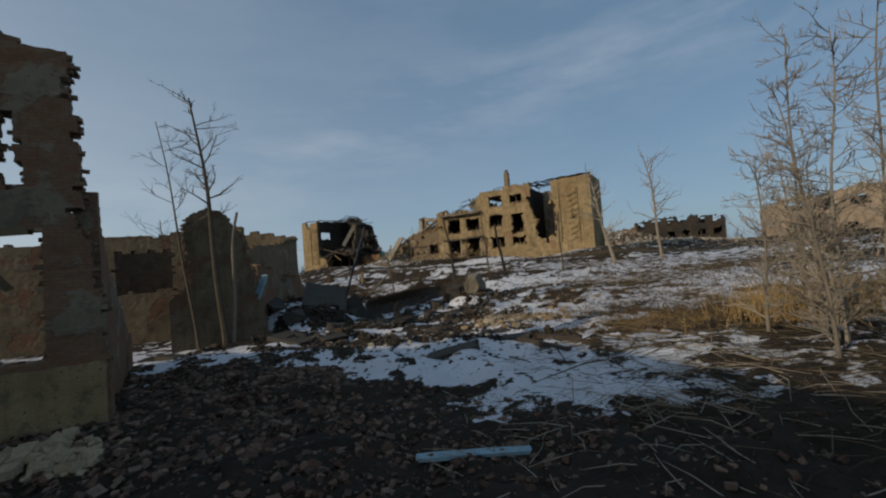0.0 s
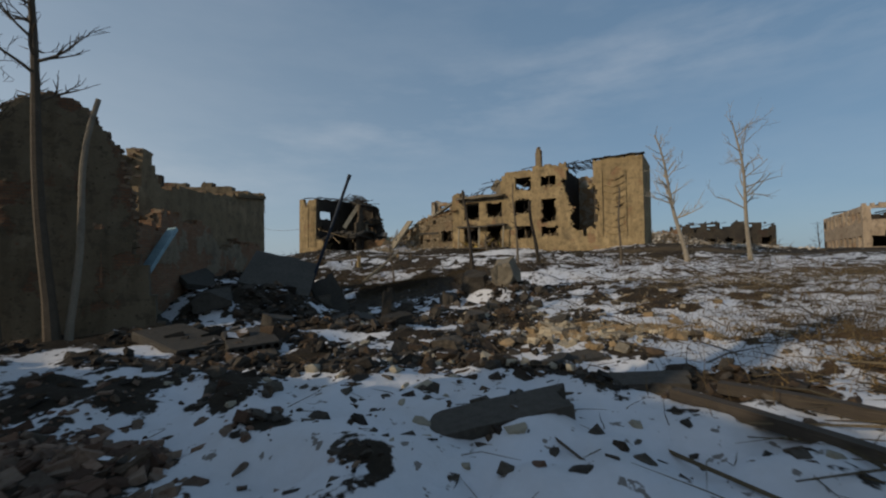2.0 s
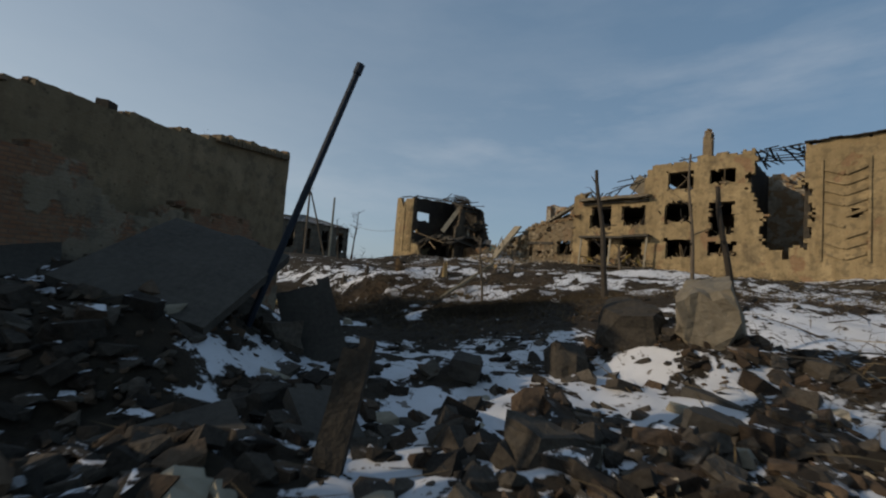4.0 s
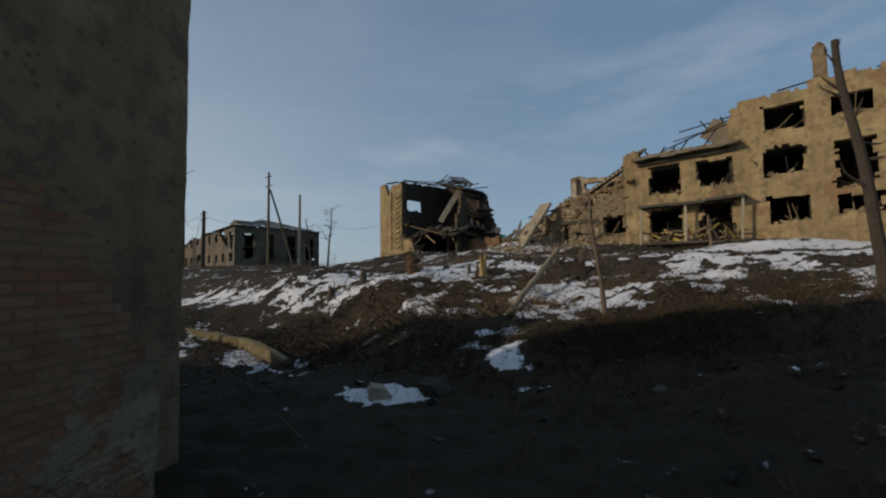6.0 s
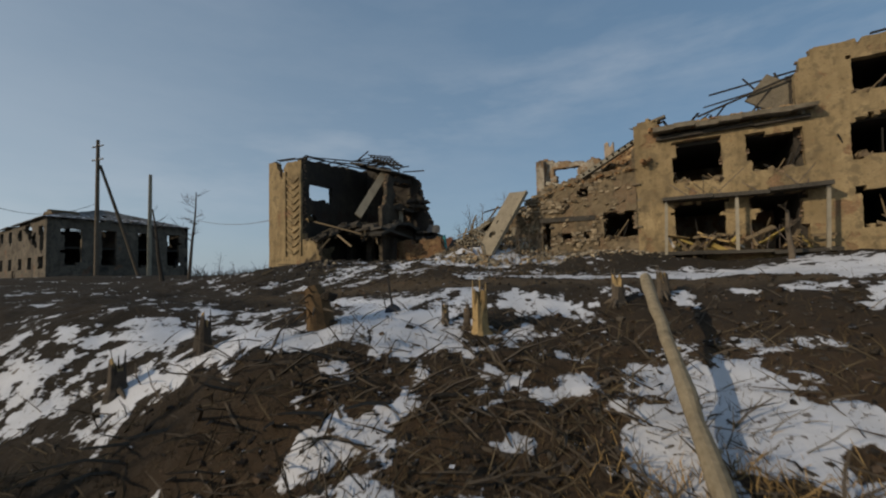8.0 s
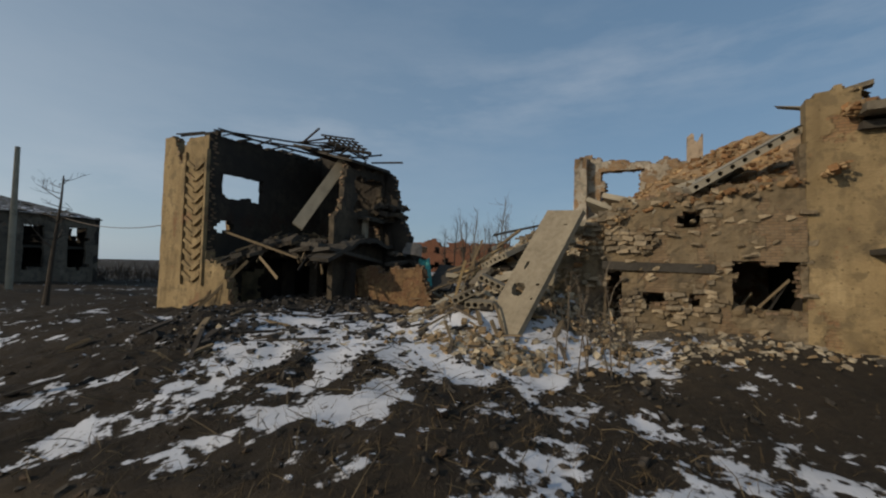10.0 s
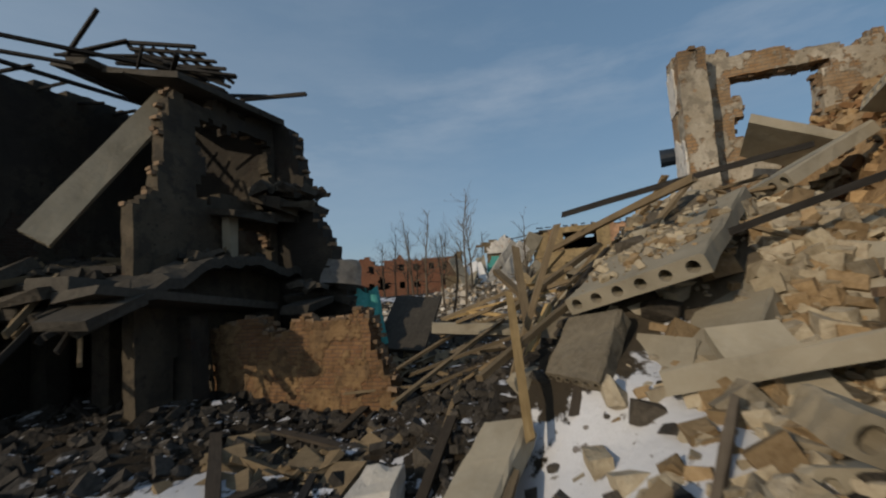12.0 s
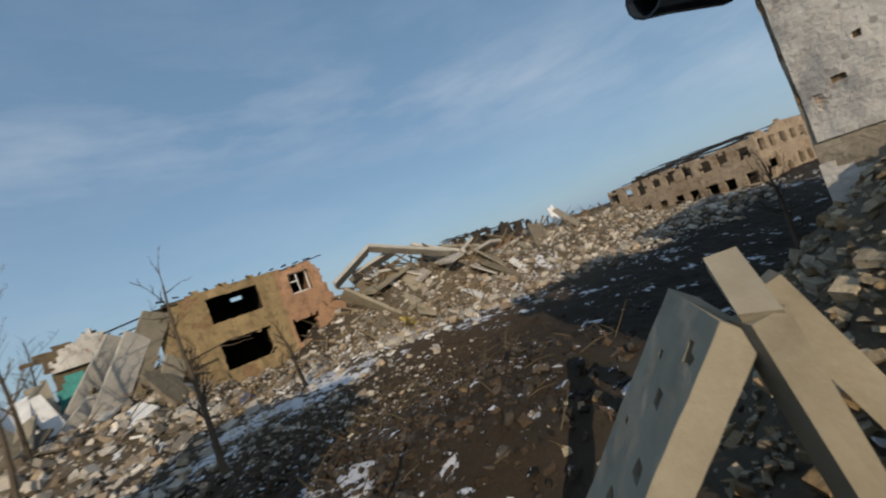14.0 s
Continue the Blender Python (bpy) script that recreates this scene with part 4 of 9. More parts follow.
# dead brush and brick dust that tint the earth: x, y, reach in x, reach in y, strength
BRUSH = [(11.5, 12.5, 4.0, 2.6, 0.8), (15.0, 18.0, 6.0, 4.0, 0.4), (9.5, 10.0, 2.5, 2.0, 0.6), (17.0, 30.0, 8.0, 5.0, 0.5), (-6.0, 43.0, 4.0, 3.0, 0.5), (-2.5, 79.0, 8.0, 5.0, 0.3), (-12.0, 41.0, 5.0, 4.0, 0.35), (5.0, 80.0, 10.0, 4.0, 0.4), (-8.0, 74.0, 4.0, 3.0, 0.2)]
# dust is kept off the heap's shaded side, and brightens its sun-grazed slope
DUST = [(-6.4, 65.0, 3.0, 4.5, 1.0), (-5.0, 68.0, 3.5, 3.0, 1.0), (-4.0, 60.0, 7.0, 1.6, 0.6), (10.0, 86.5, 14.0, 3.5, 0.7), (-5.0, 93.0, 8.0, 4.0, 0.7), (28.0, 78.5, 13.0, 4.0, 0.7), (-7.5, 69.6, 2.6, 2.0, 1.0)]
tint = {"brush": np.zeros(GX.shape), "dust": np.zeros(GX.shape)}
for nm, rows in (("brush", BRUSH), ("dust", DUST)):
    for bx, by, rx, ry, w in rows:
        tint[nm] = np.maximum(tint[nm], w * np.exp(-(((GX - bx) / rx) ** 2 + ((GY - by) / ry) ** 2)))
for nm, arr in (("snow", snow), ("dirt", track), ("brush", tint["brush"]), ("dust", tint["dust"])):
    gme.attributes.new(nm, "FLOAT", "POINT").data.foreach_set("value", arr.ravel().astype(np.float32))
gme.materials.append(M_GROUND)
gme.polygons.foreach_set("use_smooth", np.ones(len(gf), dtype=bool))
tagged(new("ground", gme), "dark churned earth with patches of old snow", "ground", kind="structure")

def hollow_slab(width, length, thick, mat, parent=None, name="hollow_core_slab", label="", cores=5, ragged=True, seed=0):
    """A hollow-core floor slab along its own y, with round cores open at both ends and a worn edge."""
    r = random.Random(seed + 9)
    bm = bmesh.new()
    hw, ht = width / 2, thick / 2
    loops = [[(-hw, -ht), (hw, -ht), (hw, ht * 0.7), (hw - 0.03, ht), (-hw + 0.03, ht), (-hw, ht * 0.7)]]
    step = width / cores
    for k in range(cores):
        cx, rad = -hw + step * (k + 0.5), min(step * 0.36, ht * 0.68)
        loops.append([(cx + rad * math.cos(6.2832 * i / 10), rad * math.sin(6.2832 * i / 10)) for i in range(10)][::-1])
    rings = []
    nseg = 6
    ends = [(r.uniform(-0.1, 0.1) if ragged else 0) for _ in range(2)]
    for s in range(nseg + 1):
        rings.append([[bm.verts.new((x + (r.uniform(-0.02, 0.02) if li == 0 and 0 < s < nseg else 0), -length / 2 + length * s / nseg + (ends[0] * x * 3 if s == 0 else ends[1] * x * 3 if s == nseg else 0), z + (r.uniform(-0.008, 0.008) if li == 0 else 0))) for x, z in lp] for li, lp in enumerate(loops)])
    for s in range(nseg):
        for li, lp in enumerate(loops):
            n = len(lp)
            for i in range(n):
                bm.faces.new((rings[s][li][i], rings[s][li][(i + 1) % n], rings[s + 1][li][(i + 1) % n], rings[s + 1][li][i]))
    for s in (0, nseg):
        edges = []
        for lv in rings[s]:
            for i in range(len(lv)):
                edges.append(bm.edges.get((lv[i], lv[(i + 1) % len(lv)])))
        bmesh.ops.triangle_fill(bm, edges=edges, use_beauty=True)
    bmesh.ops.recalc_face_normals(bm, faces=bm.faces[:])
    me = bpy.data.meshes.new(name)
    bm.to_mesh(me)
    bm.free()
    me.materials.append(mat)
    return obj(name, me, mat, parent, label)


# ---- the long three-storey ruin ----
GRID = -26.07


def at_grid(x, y, z, turn=0.0):
    return pose(x, y, z, 0, 0, GRID + turn)


def side(x, y=0.0, z=0.0):
    """Turns a wall's own plane into a cross wall at x that runs back from y; its outer face looks to +x."""
    return pose(x, y, z, 0, 0, 90)


def wall_part(name, spec, mat, parent, m=None, label="", bricks=0, seed=0, pick=None, **kw):
    mb, edge = ruin_wall(*spec, seed=seed + 0.37, **kw)
    ob = obj(name, mb, mat, parent, label, m)
    if bricks:
        edge_bricks(ob, edge, spec[4], bricks, seed + 5, pick)
    return ob


def rafters(parent, rows, w=0.1, h=0.14, mat=None, name="rafter", seed=0):
    r = random.Random(seed)
    for a, b in rows:
        mb = MB()
        mb.beam((0, 0, 0), (0, 0, (Vector(b) - Vector(a)).length), w * r.uniform(0.7, 1.2), h * r.uniform(0.7, 1.2), 0.012, r)
        obj(name, mb, mat or M_CHAR, parent, "", Matrix.Translation(a) @ (Vector(b) - Vector(a)).to_track_quat("Z", "Y").to_matrix().to_4x4())


def chevrons(parent, x0, x1, z0, z1, n, mat, seed=0):
    """Raised V-shaped brick courses between two plain strips."""
    r = random.Random(seed)
    mid, step = (x0 + x1) / 2, (z1 - z0) / n
    for k in range(n):
        for xa, xb in ((x0, mid), (mid, x1)):
            if r.random() < 0.08:
                continue
            z = z0 + k * step
            za, zb = (z + 0.42, z) if xa == x0 else (z, z + 0.42)
            mb = MB()
            mb.beam((xa + 0.03, -0.03, za), (xb - 0.03, -0.03, zb), 0.2, 0.2, 0.015, r)
            obj("chevron_course", mb, mat, parent)
    for x in (x0 - 0.12, x1 + 0.12):
        mb = MB()
        mb.box((0.15, 0.2, z1 - z0 + 0.6), pose(x, -0.04, (z0 + z1) / 2 + 0.1), 0.01, r)
        obj("pilaster", mb, mat, parent)


def stone_courses(parent, x0, x1, z0, z1, top, holes, seed, step=0.15):
    """Rough stone courses that stand out of a wall's bared face, some of them fallen out."""
    r = random.Random(seed)
    mb = MB()
    z = z0
    while z < z1:
        h = step * r.uniform(0.75, 1.25)
        x = x0 + r.uniform(0, 0.2)
        while x < x1:
            w = r.uniform(0.16, 0.42)
            cx, cz = x + w / 2, z + h / 2
            fallen = noise.noise(Vector((cx * 0.7, cz * 0.9, 5.5))) > 0.12 or r.random() < 0.12
            if not fallen and cz < interp(top, cx) - 0.08 and not any((hh[0] == "r" and hh[1] < cx < hh[3] and hh[2] < cz < hh[4]) or (hh[0] == "o" and math.hypot((cx - hh[1]) / hh[3], (cz - hh[2]) / hh[4]) < 1) for hh in holes):
                mb.box((w * 0.94, 0.3, h * 0.88), pose(cx, 0.14 - r.uniform(0.0, 0.17), cz, r.uniform(-9, 9), r.uniform(-9, 9), r.uniform(-9, 9)), 0.03, r)
            x += w
        z += h
    return tagged(obj("stone_course", mb, M_COURSE, parent), "rough stone courses bared by the blast", kind="stuff")


def storey_z(x, y):
    """Height of the collapsed storeys inside the torn end of the long ruin."""
    return interp([(-30.2, 2.0), (-28.4, 4.4), (-26.5, 4.9), (-23, 5.4), (-21.2, 6.4)], x) + interp([(0, 0), (4, 1.3), (7.5, 2.5)], y) * interp([(-30.2, 0.35), (-27.5, 0.9), (-25, 1.3), (-23, 1.4), (-21.2, 0.9)], x)


def ruin_a():
    b = root("apartment_ruin", at_grid(19.6, 48.65, 1.2), "long shelled three-storey apartment house with ochre plaster walls", "ruined building")
    top = [(-31, 2.6), (-30.4, 4.0), (-28.4, 5.3), (-23.45, 5.6), (-23.4, 7.9), (-22.1, 7.8), (-22.0, 6.9), (-16.3, 7.2), (-16.1, 9.75), (-14.5, 9.9), (-12.1, 9.9), (-12.0, 10.15), (0, 10.0)]
    holes = [("r", -25.0, 1.5, -23.4, 3.05, 0.06), ("r", -14.35, 1.5, -12.3, 3.15, 0.08), ("r", -14.45, 4.6, -12.4, 6.1, 0.12), ("o", -13.4, 5.9, 1.1, 0.55, 0.2), ("r", -14.3, 7.5, -12.35, 9.05, 0.12),
             ("r", -21.4, 4.3, -19.2, 6.5, 0.08), ("r", -18.2, 4.4, -16.1, 6.3, 0.12), ("r", -21.5, 0.9, -19.3, 3.2, 0.2), ("r", -18.2, 0.7, -16.2, 3.3, 0.25),
             ("r", -11.0, 7.65, -9.25, 8.85, 0.08), ("r", -11.0, 3.3, -9.3, 6.1, 0.18), ("r", -11.0, 1.8, -9.2, 2.85, 0.2),
             ("o", -6.75, 7.3, 1.55, 2.3, 0.3), ("o", -6.0, 4.3, 1.5, 2.3, 0.35), ("r", -7.9, 7.6, -5.0, 11.2, 0.2), ("o", -5.3, 6.2, 0.6, 0.9, 0.3), ("o", -2.4, 4.8, 0.38, 0.32, 0.4), ("o", -27.6, 2.2, 0.55, 0.45, 0.4), ("o", -0.2, 5.2, 0.3, 0.25, 0.3)]
    wall_part("front_wall", (-23.3, 0, -0.8, 10.6, 0.5, top), M_PLASTER, b, None, "pocked ochre plaster wall with gaping windows", holes=holes, ragged=0.22, cell=(0.2, 0.17), seed=3, bricks=90, pick=lambda x, z: x < -15)
    bay_holes = [("r", -25.0, 1.5, -23.4, 3.05, 0.06), ("r", -28.6, 0.6, -28.1, 2.75, 0.1), ("r", -27.4, 1.6, -26.9, 2.0, 0.1), ("r", -26.2, 1.6, -25.8, 2.0, 0.1), ("o", -29.6, 3.6, 0.5, 0.4, 0.4), ("o", -26.2, 4.4, 0.4, 0.3, 0.4)]
    bay_top = [(-31, 2.4), (-30.4, 3.5), (-29.4, 4.4), (-28.4, 4.9), (-26.5, 5.2), (-23.45, 5.5), (-23.3, 7.9)]
    bay = wall_part("broken_bay", (-31, -23.3, -0.8, 8.4, 0.5, bay_top), M_TANBRICK, b, None, "torn end of the front wall, bare tan brick", holes=bay_holes, ragged=0.3, cell=(0.16, 0.13), seed=4, bricks=120, wobble=0.11)
    stone_courses(bay, -30.9, -23.4, -0.5, 5.6, bay_top, bay_holes + [("r", -25.3, -0.6, -23.3, 6.0, 0), ("r", -31.0, -0.6, -28.0, 2.2, 0), ("r", -31.0, 2.5, -25.2, 3.3, 0), ("r", -28.2, -0.6, -25.2, 0.6, 0), ("r", -27.2, 3.2, -25.2, 3.9, 0)], 44)
    rq = random.Random(44)
    for k in range(150):
        x, z = rq.uniform(-30.3, -23.5), rq.uniform(-0.3, 5.4)
        if z > interp(bay_top, x) - 0.15 or any(h[0] == "r" and h[1] - 0.1 < x < h[3] + 0.1 and h[2] - 0.1 < z < h[4] + 0.1 for h in bay_holes):
            continue
        o = new("stone", WALL_STONES[rq.randrange(6)])
        o.parent = bay
        o.matrix_basis = pose(x, rq.uniform(-0.06, 0.06), z, rq.uniform(-12, 12), rq.uniform(-12, 12), rq.uniform(-20, 20)) @ Matrix.Diagonal((rq.uniform(0.16, 0.4), 0.3, rq.uniform(0.1, 0.22), 1))
    mb = MB()
    mb.beam((-28.75, 0.1, 2.9), (-25.5, 0.1, 2.82), 0.5, 0.26, 0.02)
    obj("lintel", mb, M_DARKCONC, b, "dark concrete lintel")
    # storeys that have slid into one heap between the walls
    mb, n1, n2 = MB(), 34, 26
    for i in range(n1 + 1):
        for j in range(n2 + 1):
            x, y = -30.2 + 9.0 * i / n1, 0.25 + 7.3 * j / n2
            z = storey_z(x, y)
            z += 0.28 * noise.noise(Vector((x * 1.1, y * 1.1, 3.3))) + 0.14 * noise.noise(Vector((x * 3.1, y * 3.1, 7.3)))
            mb.v.append((x, y, z))
    for i in range(n1):
        for j in range(n2):
            a = i * (n2 + 1) + j
            mb.f.append((a, a + n2 + 1, a + n2 + 2, a + 1))
    obj("collapsed_storey", mb, M_ORANGE_ST, b, "slope of broken brick and plaster")
    for k, row in enumerate(((-27.8, 3.0, 5.3, 18, 10, 80, 2.6), (-28.8, 5.6, 5.3, 25, 14, 96, 2.6))):
        hs = hollow_slab(1.2, row[6], 0.22, M_CONCRETE, b, "floor_slab", "", seed=80 + k)
        hs.matrix_basis = pose(*row[:6])
    hs = hollow_slab(3.4, 1.2, 0.22, M_CONCRETE, b, "floor_slab", "", 9, seed=86)
    sx = Vector((0.86, 0.05, 0.5)).normalized()
    sy = Vector((0.0, 0.95, 0.2))
    sy = (sy - sx * sy.dot(sx)).normalized()
    hs.matrix_basis = Matrix.Translation((-24.8, 0.55, 6.2)) @ Matrix((sx, sy, sx.cross(sy))).transposed().to_4x4()
    for k, (x, y, z, h) in enumerate(((-25.6, 7.1, 7.7, 1.6), (-30.4, 7.3, 6.4, 1.7))):
        pw, _ = ruin_wall(-0.32, 0.32, 0, h, 0.4, [(-0.32, h - 0.25), (-0.1, h - 0.05), (0.05, h - 0.5), (0.32, h - 0.2)], cell=(0.07, 0.07), ragged=0.2, seed=k + 5.5)
        obj("white_pier", pw, M_WHITEWALL if k else M_PALEOCHRE, b, "stub of white plastered pier", pose(x, y, z))
    wall_part("corner_pier", (6.4, 7.56, -0.8, 8.6, 0.6, [(6.4, 8.25), (6.9, 8.4), (7.56, 8.3)]), M_PIER, b, side(-30.28), "brick corner pier", ragged=0.12, cell=(0.1, 0.1), seed=61, bricks=40)
    for k, (x0, x1, z0, z1, ta, tb) in enumerate(((0.07, 1.1, 4.0, 6.5, 6.35, 6.2), (0.05, 0.75, 7.0, 8.3, 8.2, 8.1), (0.02, 0.5, 2.6, 3.9, 3.8, 3.5))):
        skin, _ = ruin_wall(x0, x1, z0, z1, 0.04, [(x0, ta), (x1, tb)], holes=[("o", x0 + 0.3 + 0.22 * (h % 3), z0 + 0.5 + 0.31 * h, 0.035 + 0.012 * (h % 2), 0.04, 0.2) for h in range(6)] if k == 0 else (), cell=(0.06, 0.06), ragged=0.2, seed=9.4 + k)
        obj("plaster_skin", skin, M_WHITEWALL, b, "white plaster left on the pier", pose(-30.925, 7.58, 0, 0, 0, -90))
    rear_top = [(-30.9, 8.35), (-29.4, 8.35), (-27.8, 7.95), (-26.7, 8.0), (-25.4, 8.0), (-24.4, 7.0), (-22.5, 6.6), (-16, 6.6), (-15, 9.2), (0, 10)]
    wall_part("rear_wall", (-30.9, 0, -0.8, 10.4, 0.55, rear_top), M_PIER, b, pose(0, 7.0, 0), "worn brick rear wall", holes=[("r", -29.6, 6.2, -27.8, 7.75, 0.05), ("r", -29.2, 3.6, -27.8, 5.0, 0.2)],
              ragged=0.3, cell=(0.2, 0.17), seed=7, bricks=120, pick=lambda x, z: x < -24)
    wall_part("end_wall", (0, 7.4, -0.8, 10.4, 0.5, [(0, 10.0), (7.4, 10.2)]), M_PLASTER, b, side(0.02), "shaded gable end", ragged=0.15, cell=(0.3, 0.25), seed=11)
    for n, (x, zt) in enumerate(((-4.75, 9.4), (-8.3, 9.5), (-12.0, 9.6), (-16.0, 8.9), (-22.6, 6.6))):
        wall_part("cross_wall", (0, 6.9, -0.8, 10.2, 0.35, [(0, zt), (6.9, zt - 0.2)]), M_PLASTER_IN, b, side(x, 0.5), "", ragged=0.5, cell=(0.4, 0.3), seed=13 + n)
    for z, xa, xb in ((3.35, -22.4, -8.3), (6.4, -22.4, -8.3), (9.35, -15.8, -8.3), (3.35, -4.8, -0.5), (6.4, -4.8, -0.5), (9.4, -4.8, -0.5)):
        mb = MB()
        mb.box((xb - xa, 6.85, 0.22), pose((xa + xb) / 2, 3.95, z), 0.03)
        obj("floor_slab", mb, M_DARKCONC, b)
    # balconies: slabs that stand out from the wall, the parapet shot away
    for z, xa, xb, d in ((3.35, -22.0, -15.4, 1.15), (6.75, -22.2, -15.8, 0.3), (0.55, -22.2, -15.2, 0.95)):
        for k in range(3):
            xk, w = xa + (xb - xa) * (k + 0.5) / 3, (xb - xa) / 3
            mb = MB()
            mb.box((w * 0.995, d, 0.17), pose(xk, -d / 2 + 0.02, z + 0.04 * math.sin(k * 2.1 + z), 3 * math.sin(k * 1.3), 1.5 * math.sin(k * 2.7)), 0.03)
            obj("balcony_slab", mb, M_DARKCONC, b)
    rb = random.Random(4)
    for k in range(22):
        mb = MB()
        x = rb.uniform(-21.8, -15.6)
        z = rb.choice((3.5, 0.65))
        a = Vector((x, -rb.uniform(0.1, 1.0), z))
        mb.beam((0, 0, 0), (0, 0, rb.uniform(0.6, 1.5)), 0.03, 0.03)
        obj("railing_bar", mb, M_STEEL, b, "", Matrix.Translation(a) @ Euler((rb.uniform(-0.7, 0.7), rb.uniform(-0.9, 0.9), 0)).to_matrix().to_4x4())
    # chimney
    mb, ed = ruin_wall(-0.34, 0.34, 0, 2.7, 0.55, [(-0.34, 1.8), (-0.2, 2.3), (-0.05, 2.7), (0.2, 2.55), (0.34, 1.5)], cell=(0.09, 0.09), ragged=0.22, seed=21.4)
    ch = obj("chimney", mb, M_TANBRICK, b, "broken brick chimney", pose(-11.4, 0.3, 9.9))
    edge_bricks(ch, ed, 0.55, 24, 8)
    chevrons(b, -4.0, -1.85, 1.7, 8.3, 9, M_PLASTER, 2)
    rw = random.Random(71)
    for h in holes[:12]:
        if h[0] != "r":
            continue
        for k in range(4):
            mb = MB()
            mb.beam((0, 0, 0), (0, 0, rw.uniform(0.7, 1.7)), rw.uniform(0.05, 0.14), 0.05, 0.008, rw)
            obj("board", mb, rw.choice((M_WOOD, M_CHAR, M_WOOD)), b, "", pose(rw.uniform(h[1], h[3]), rw.uniform(0.15, 0.9), h[2] - 0.1, rw.uniform(-40, 30), rw.uniform(-60, 60), 0))
        for k in range(9):
            mb = MB()
            mb.box((rw.uniform(0.15, 0.45), rw.uniform(0.15, 0.35), rw.uniform(0.1, 0.3)), None, 0.05, rw)
            obj("lump", mb, M_TANBRICK, b, "", pose(rw.uniform(h[1], h[3]), rw.uniform(0.05, 0.5), h[2] + rw.uniform(-0.05, 0.12), rw.uniform(-30, 30), rw.uniform(-30, 30), rw.uniform(0, 90)))
    # roof timbers
    rr = random.Random(12)
    rows = [((-16.2, 1.0, 9.7), (-19.9, 1.2, 9.0)), ((-15.9, 0.6, 10.0), (-20.2, 0.9, 8.2)), ((-17.0, 0.9, 9.4), (-18.2, 1.0, 7.2)), ((-18.0, 1.0, 9.2), (-17.3, 1.0, 7.3)), ((-18.9, 1.1, 8.9), (-19.8, 1.1, 7.2)),
            ((-20.3, 1.0, 8.3), (-21.2, 1.1, 7.1)), ((-15.7, 1.4, 10.6), (-19.6, 1.6, 10.1)), ((-16.8, 1.2, 10.6), (-16.5, 1.0, 9.2)), ((-18.1, 1.3, 10.7), (-17.4, 1.0, 9.0)), ((-16.4, 1.8, 9.9), (-17.9, 1.7, 7.4))]
    rows = [((a[0], a[1], 7.3 + (a[2] - 7.3) * 0.68), (c[0], c[1], 7.3 + (c[2] - 7.3) * 0.68)) for a, c in rows]
    for k in range(26):
        x = rr.uniform(-22.0, -16.2)
        rows.append(((x, rr.uniform(0.1, 1.5), 7.1 + rr.uniform(-0.2, 0.3)), (x + rr.uniform(-1.2, 1.2), rr.uniform(-0.3, 2.0), 7.3 + rr.uniform(-0.5, 0.7))))
    for k in range(15):
        x = -8.6 + 0.28 * k
        rows.append(((x, rr.uniform(0.2, 1.5), 10.15 + rr.uniform(-0.1, 0.15)), (x + rr.uniform(-0.8, 1.4), rr.uniform(2.5, 6.5), 10.1 + rr.uniform(-0.4, 0.35))))
    for k in range(5):
        rows.append(((-9.2 + rr.uniform(-0.3, 0.5), 0.4 + k * 0.9, 10.1 + rr.uniform(-0.2, 0.25)), (-4.2 + rr.uniform(-0.5, 1.2), 0.3 + k * 0.9, 9.95 + rr.uniform(-0.25, 0.35))))
    for k in range(9):
        x = -13.5 + k * 1.5
        rows.append(((x, 0.2, 10.1), (x + rr.uniform(0.5, 1.8), rr.uniform(0.1, 0.6), 10.22 + rr.uniform(-0.05, 0.15))))
    rafters(b, rows, 0.07, 0.1, M_CHAR, seed=3)
    # sheet-metal eaves left on the sound end
    for k in range(16):
        mb = MB()
        mb.box((0.36, 1.1, 0.05), None, 0.015)
        obj("eaves_sheet", mb, M_DARKCONC, b, "", pose(-4.9 + k * 0.33, 0.2, 10.13 + 0.02 * math.sin(k * 1.7), 4 * math.sin(k), 3 * math.sin(k * 2.3)))
    # broken slab ends and timbers over the collapsed end
    for k in range(46):
        x = rb.uniform(-29.8, -15.6)
        y = rb.uniform(0.0, 2.6)
        z = storey_z(x, y) + 0.1 if x < -23.4 else interp(top, x) + rb.uniform(-0.1, 0.15)
        mb = MB()
        mb.box((rb.uniform(0.5, 1.7), rb.uniform(0.12, 0.4), rb.uniform(0.06, 0.16)), None, 0.03, rb)
        obj("wreckage", mb, rb.choice((M_CONCRETE, M_WOOD, M_STONE_TAN, M_WOOD)), b, "", pose(x, y, z, rb.uniform(-20, 20), rb.uniform(-25, 25), rb.uniform(-50, 50)))
    # the ledge over the balconies: a sagging slab heaped with brick
    for k in range(7):
        mb = MB()
        mb.box((0.97, 1.5, 0.2), None, 0.04, rb)
        obj("eaves_slab", mb, M_STONE_TAN, b, "", pose(-21.8 + k * 0.95, -0.1, 7.12 + 0.05 * math.sin(k * 2.2), rb.uniform(2, 9), rb.uniform(-3, 3), rb.uniform(-3, 3)))
    plate = hollow_slab(1.5, 2.6, 0.2, M_STONE_TAN, b, "tipped_plate", "concrete plate tipped up at the broken roof line", 5)
    plate.matrix_basis = pose(-16.6, 1.0, 8.1, 0, 38, 0) @ pose(0, 0, 0, 0, 90, 0) @ pose(0, 0, 0, 90, 0, 0)
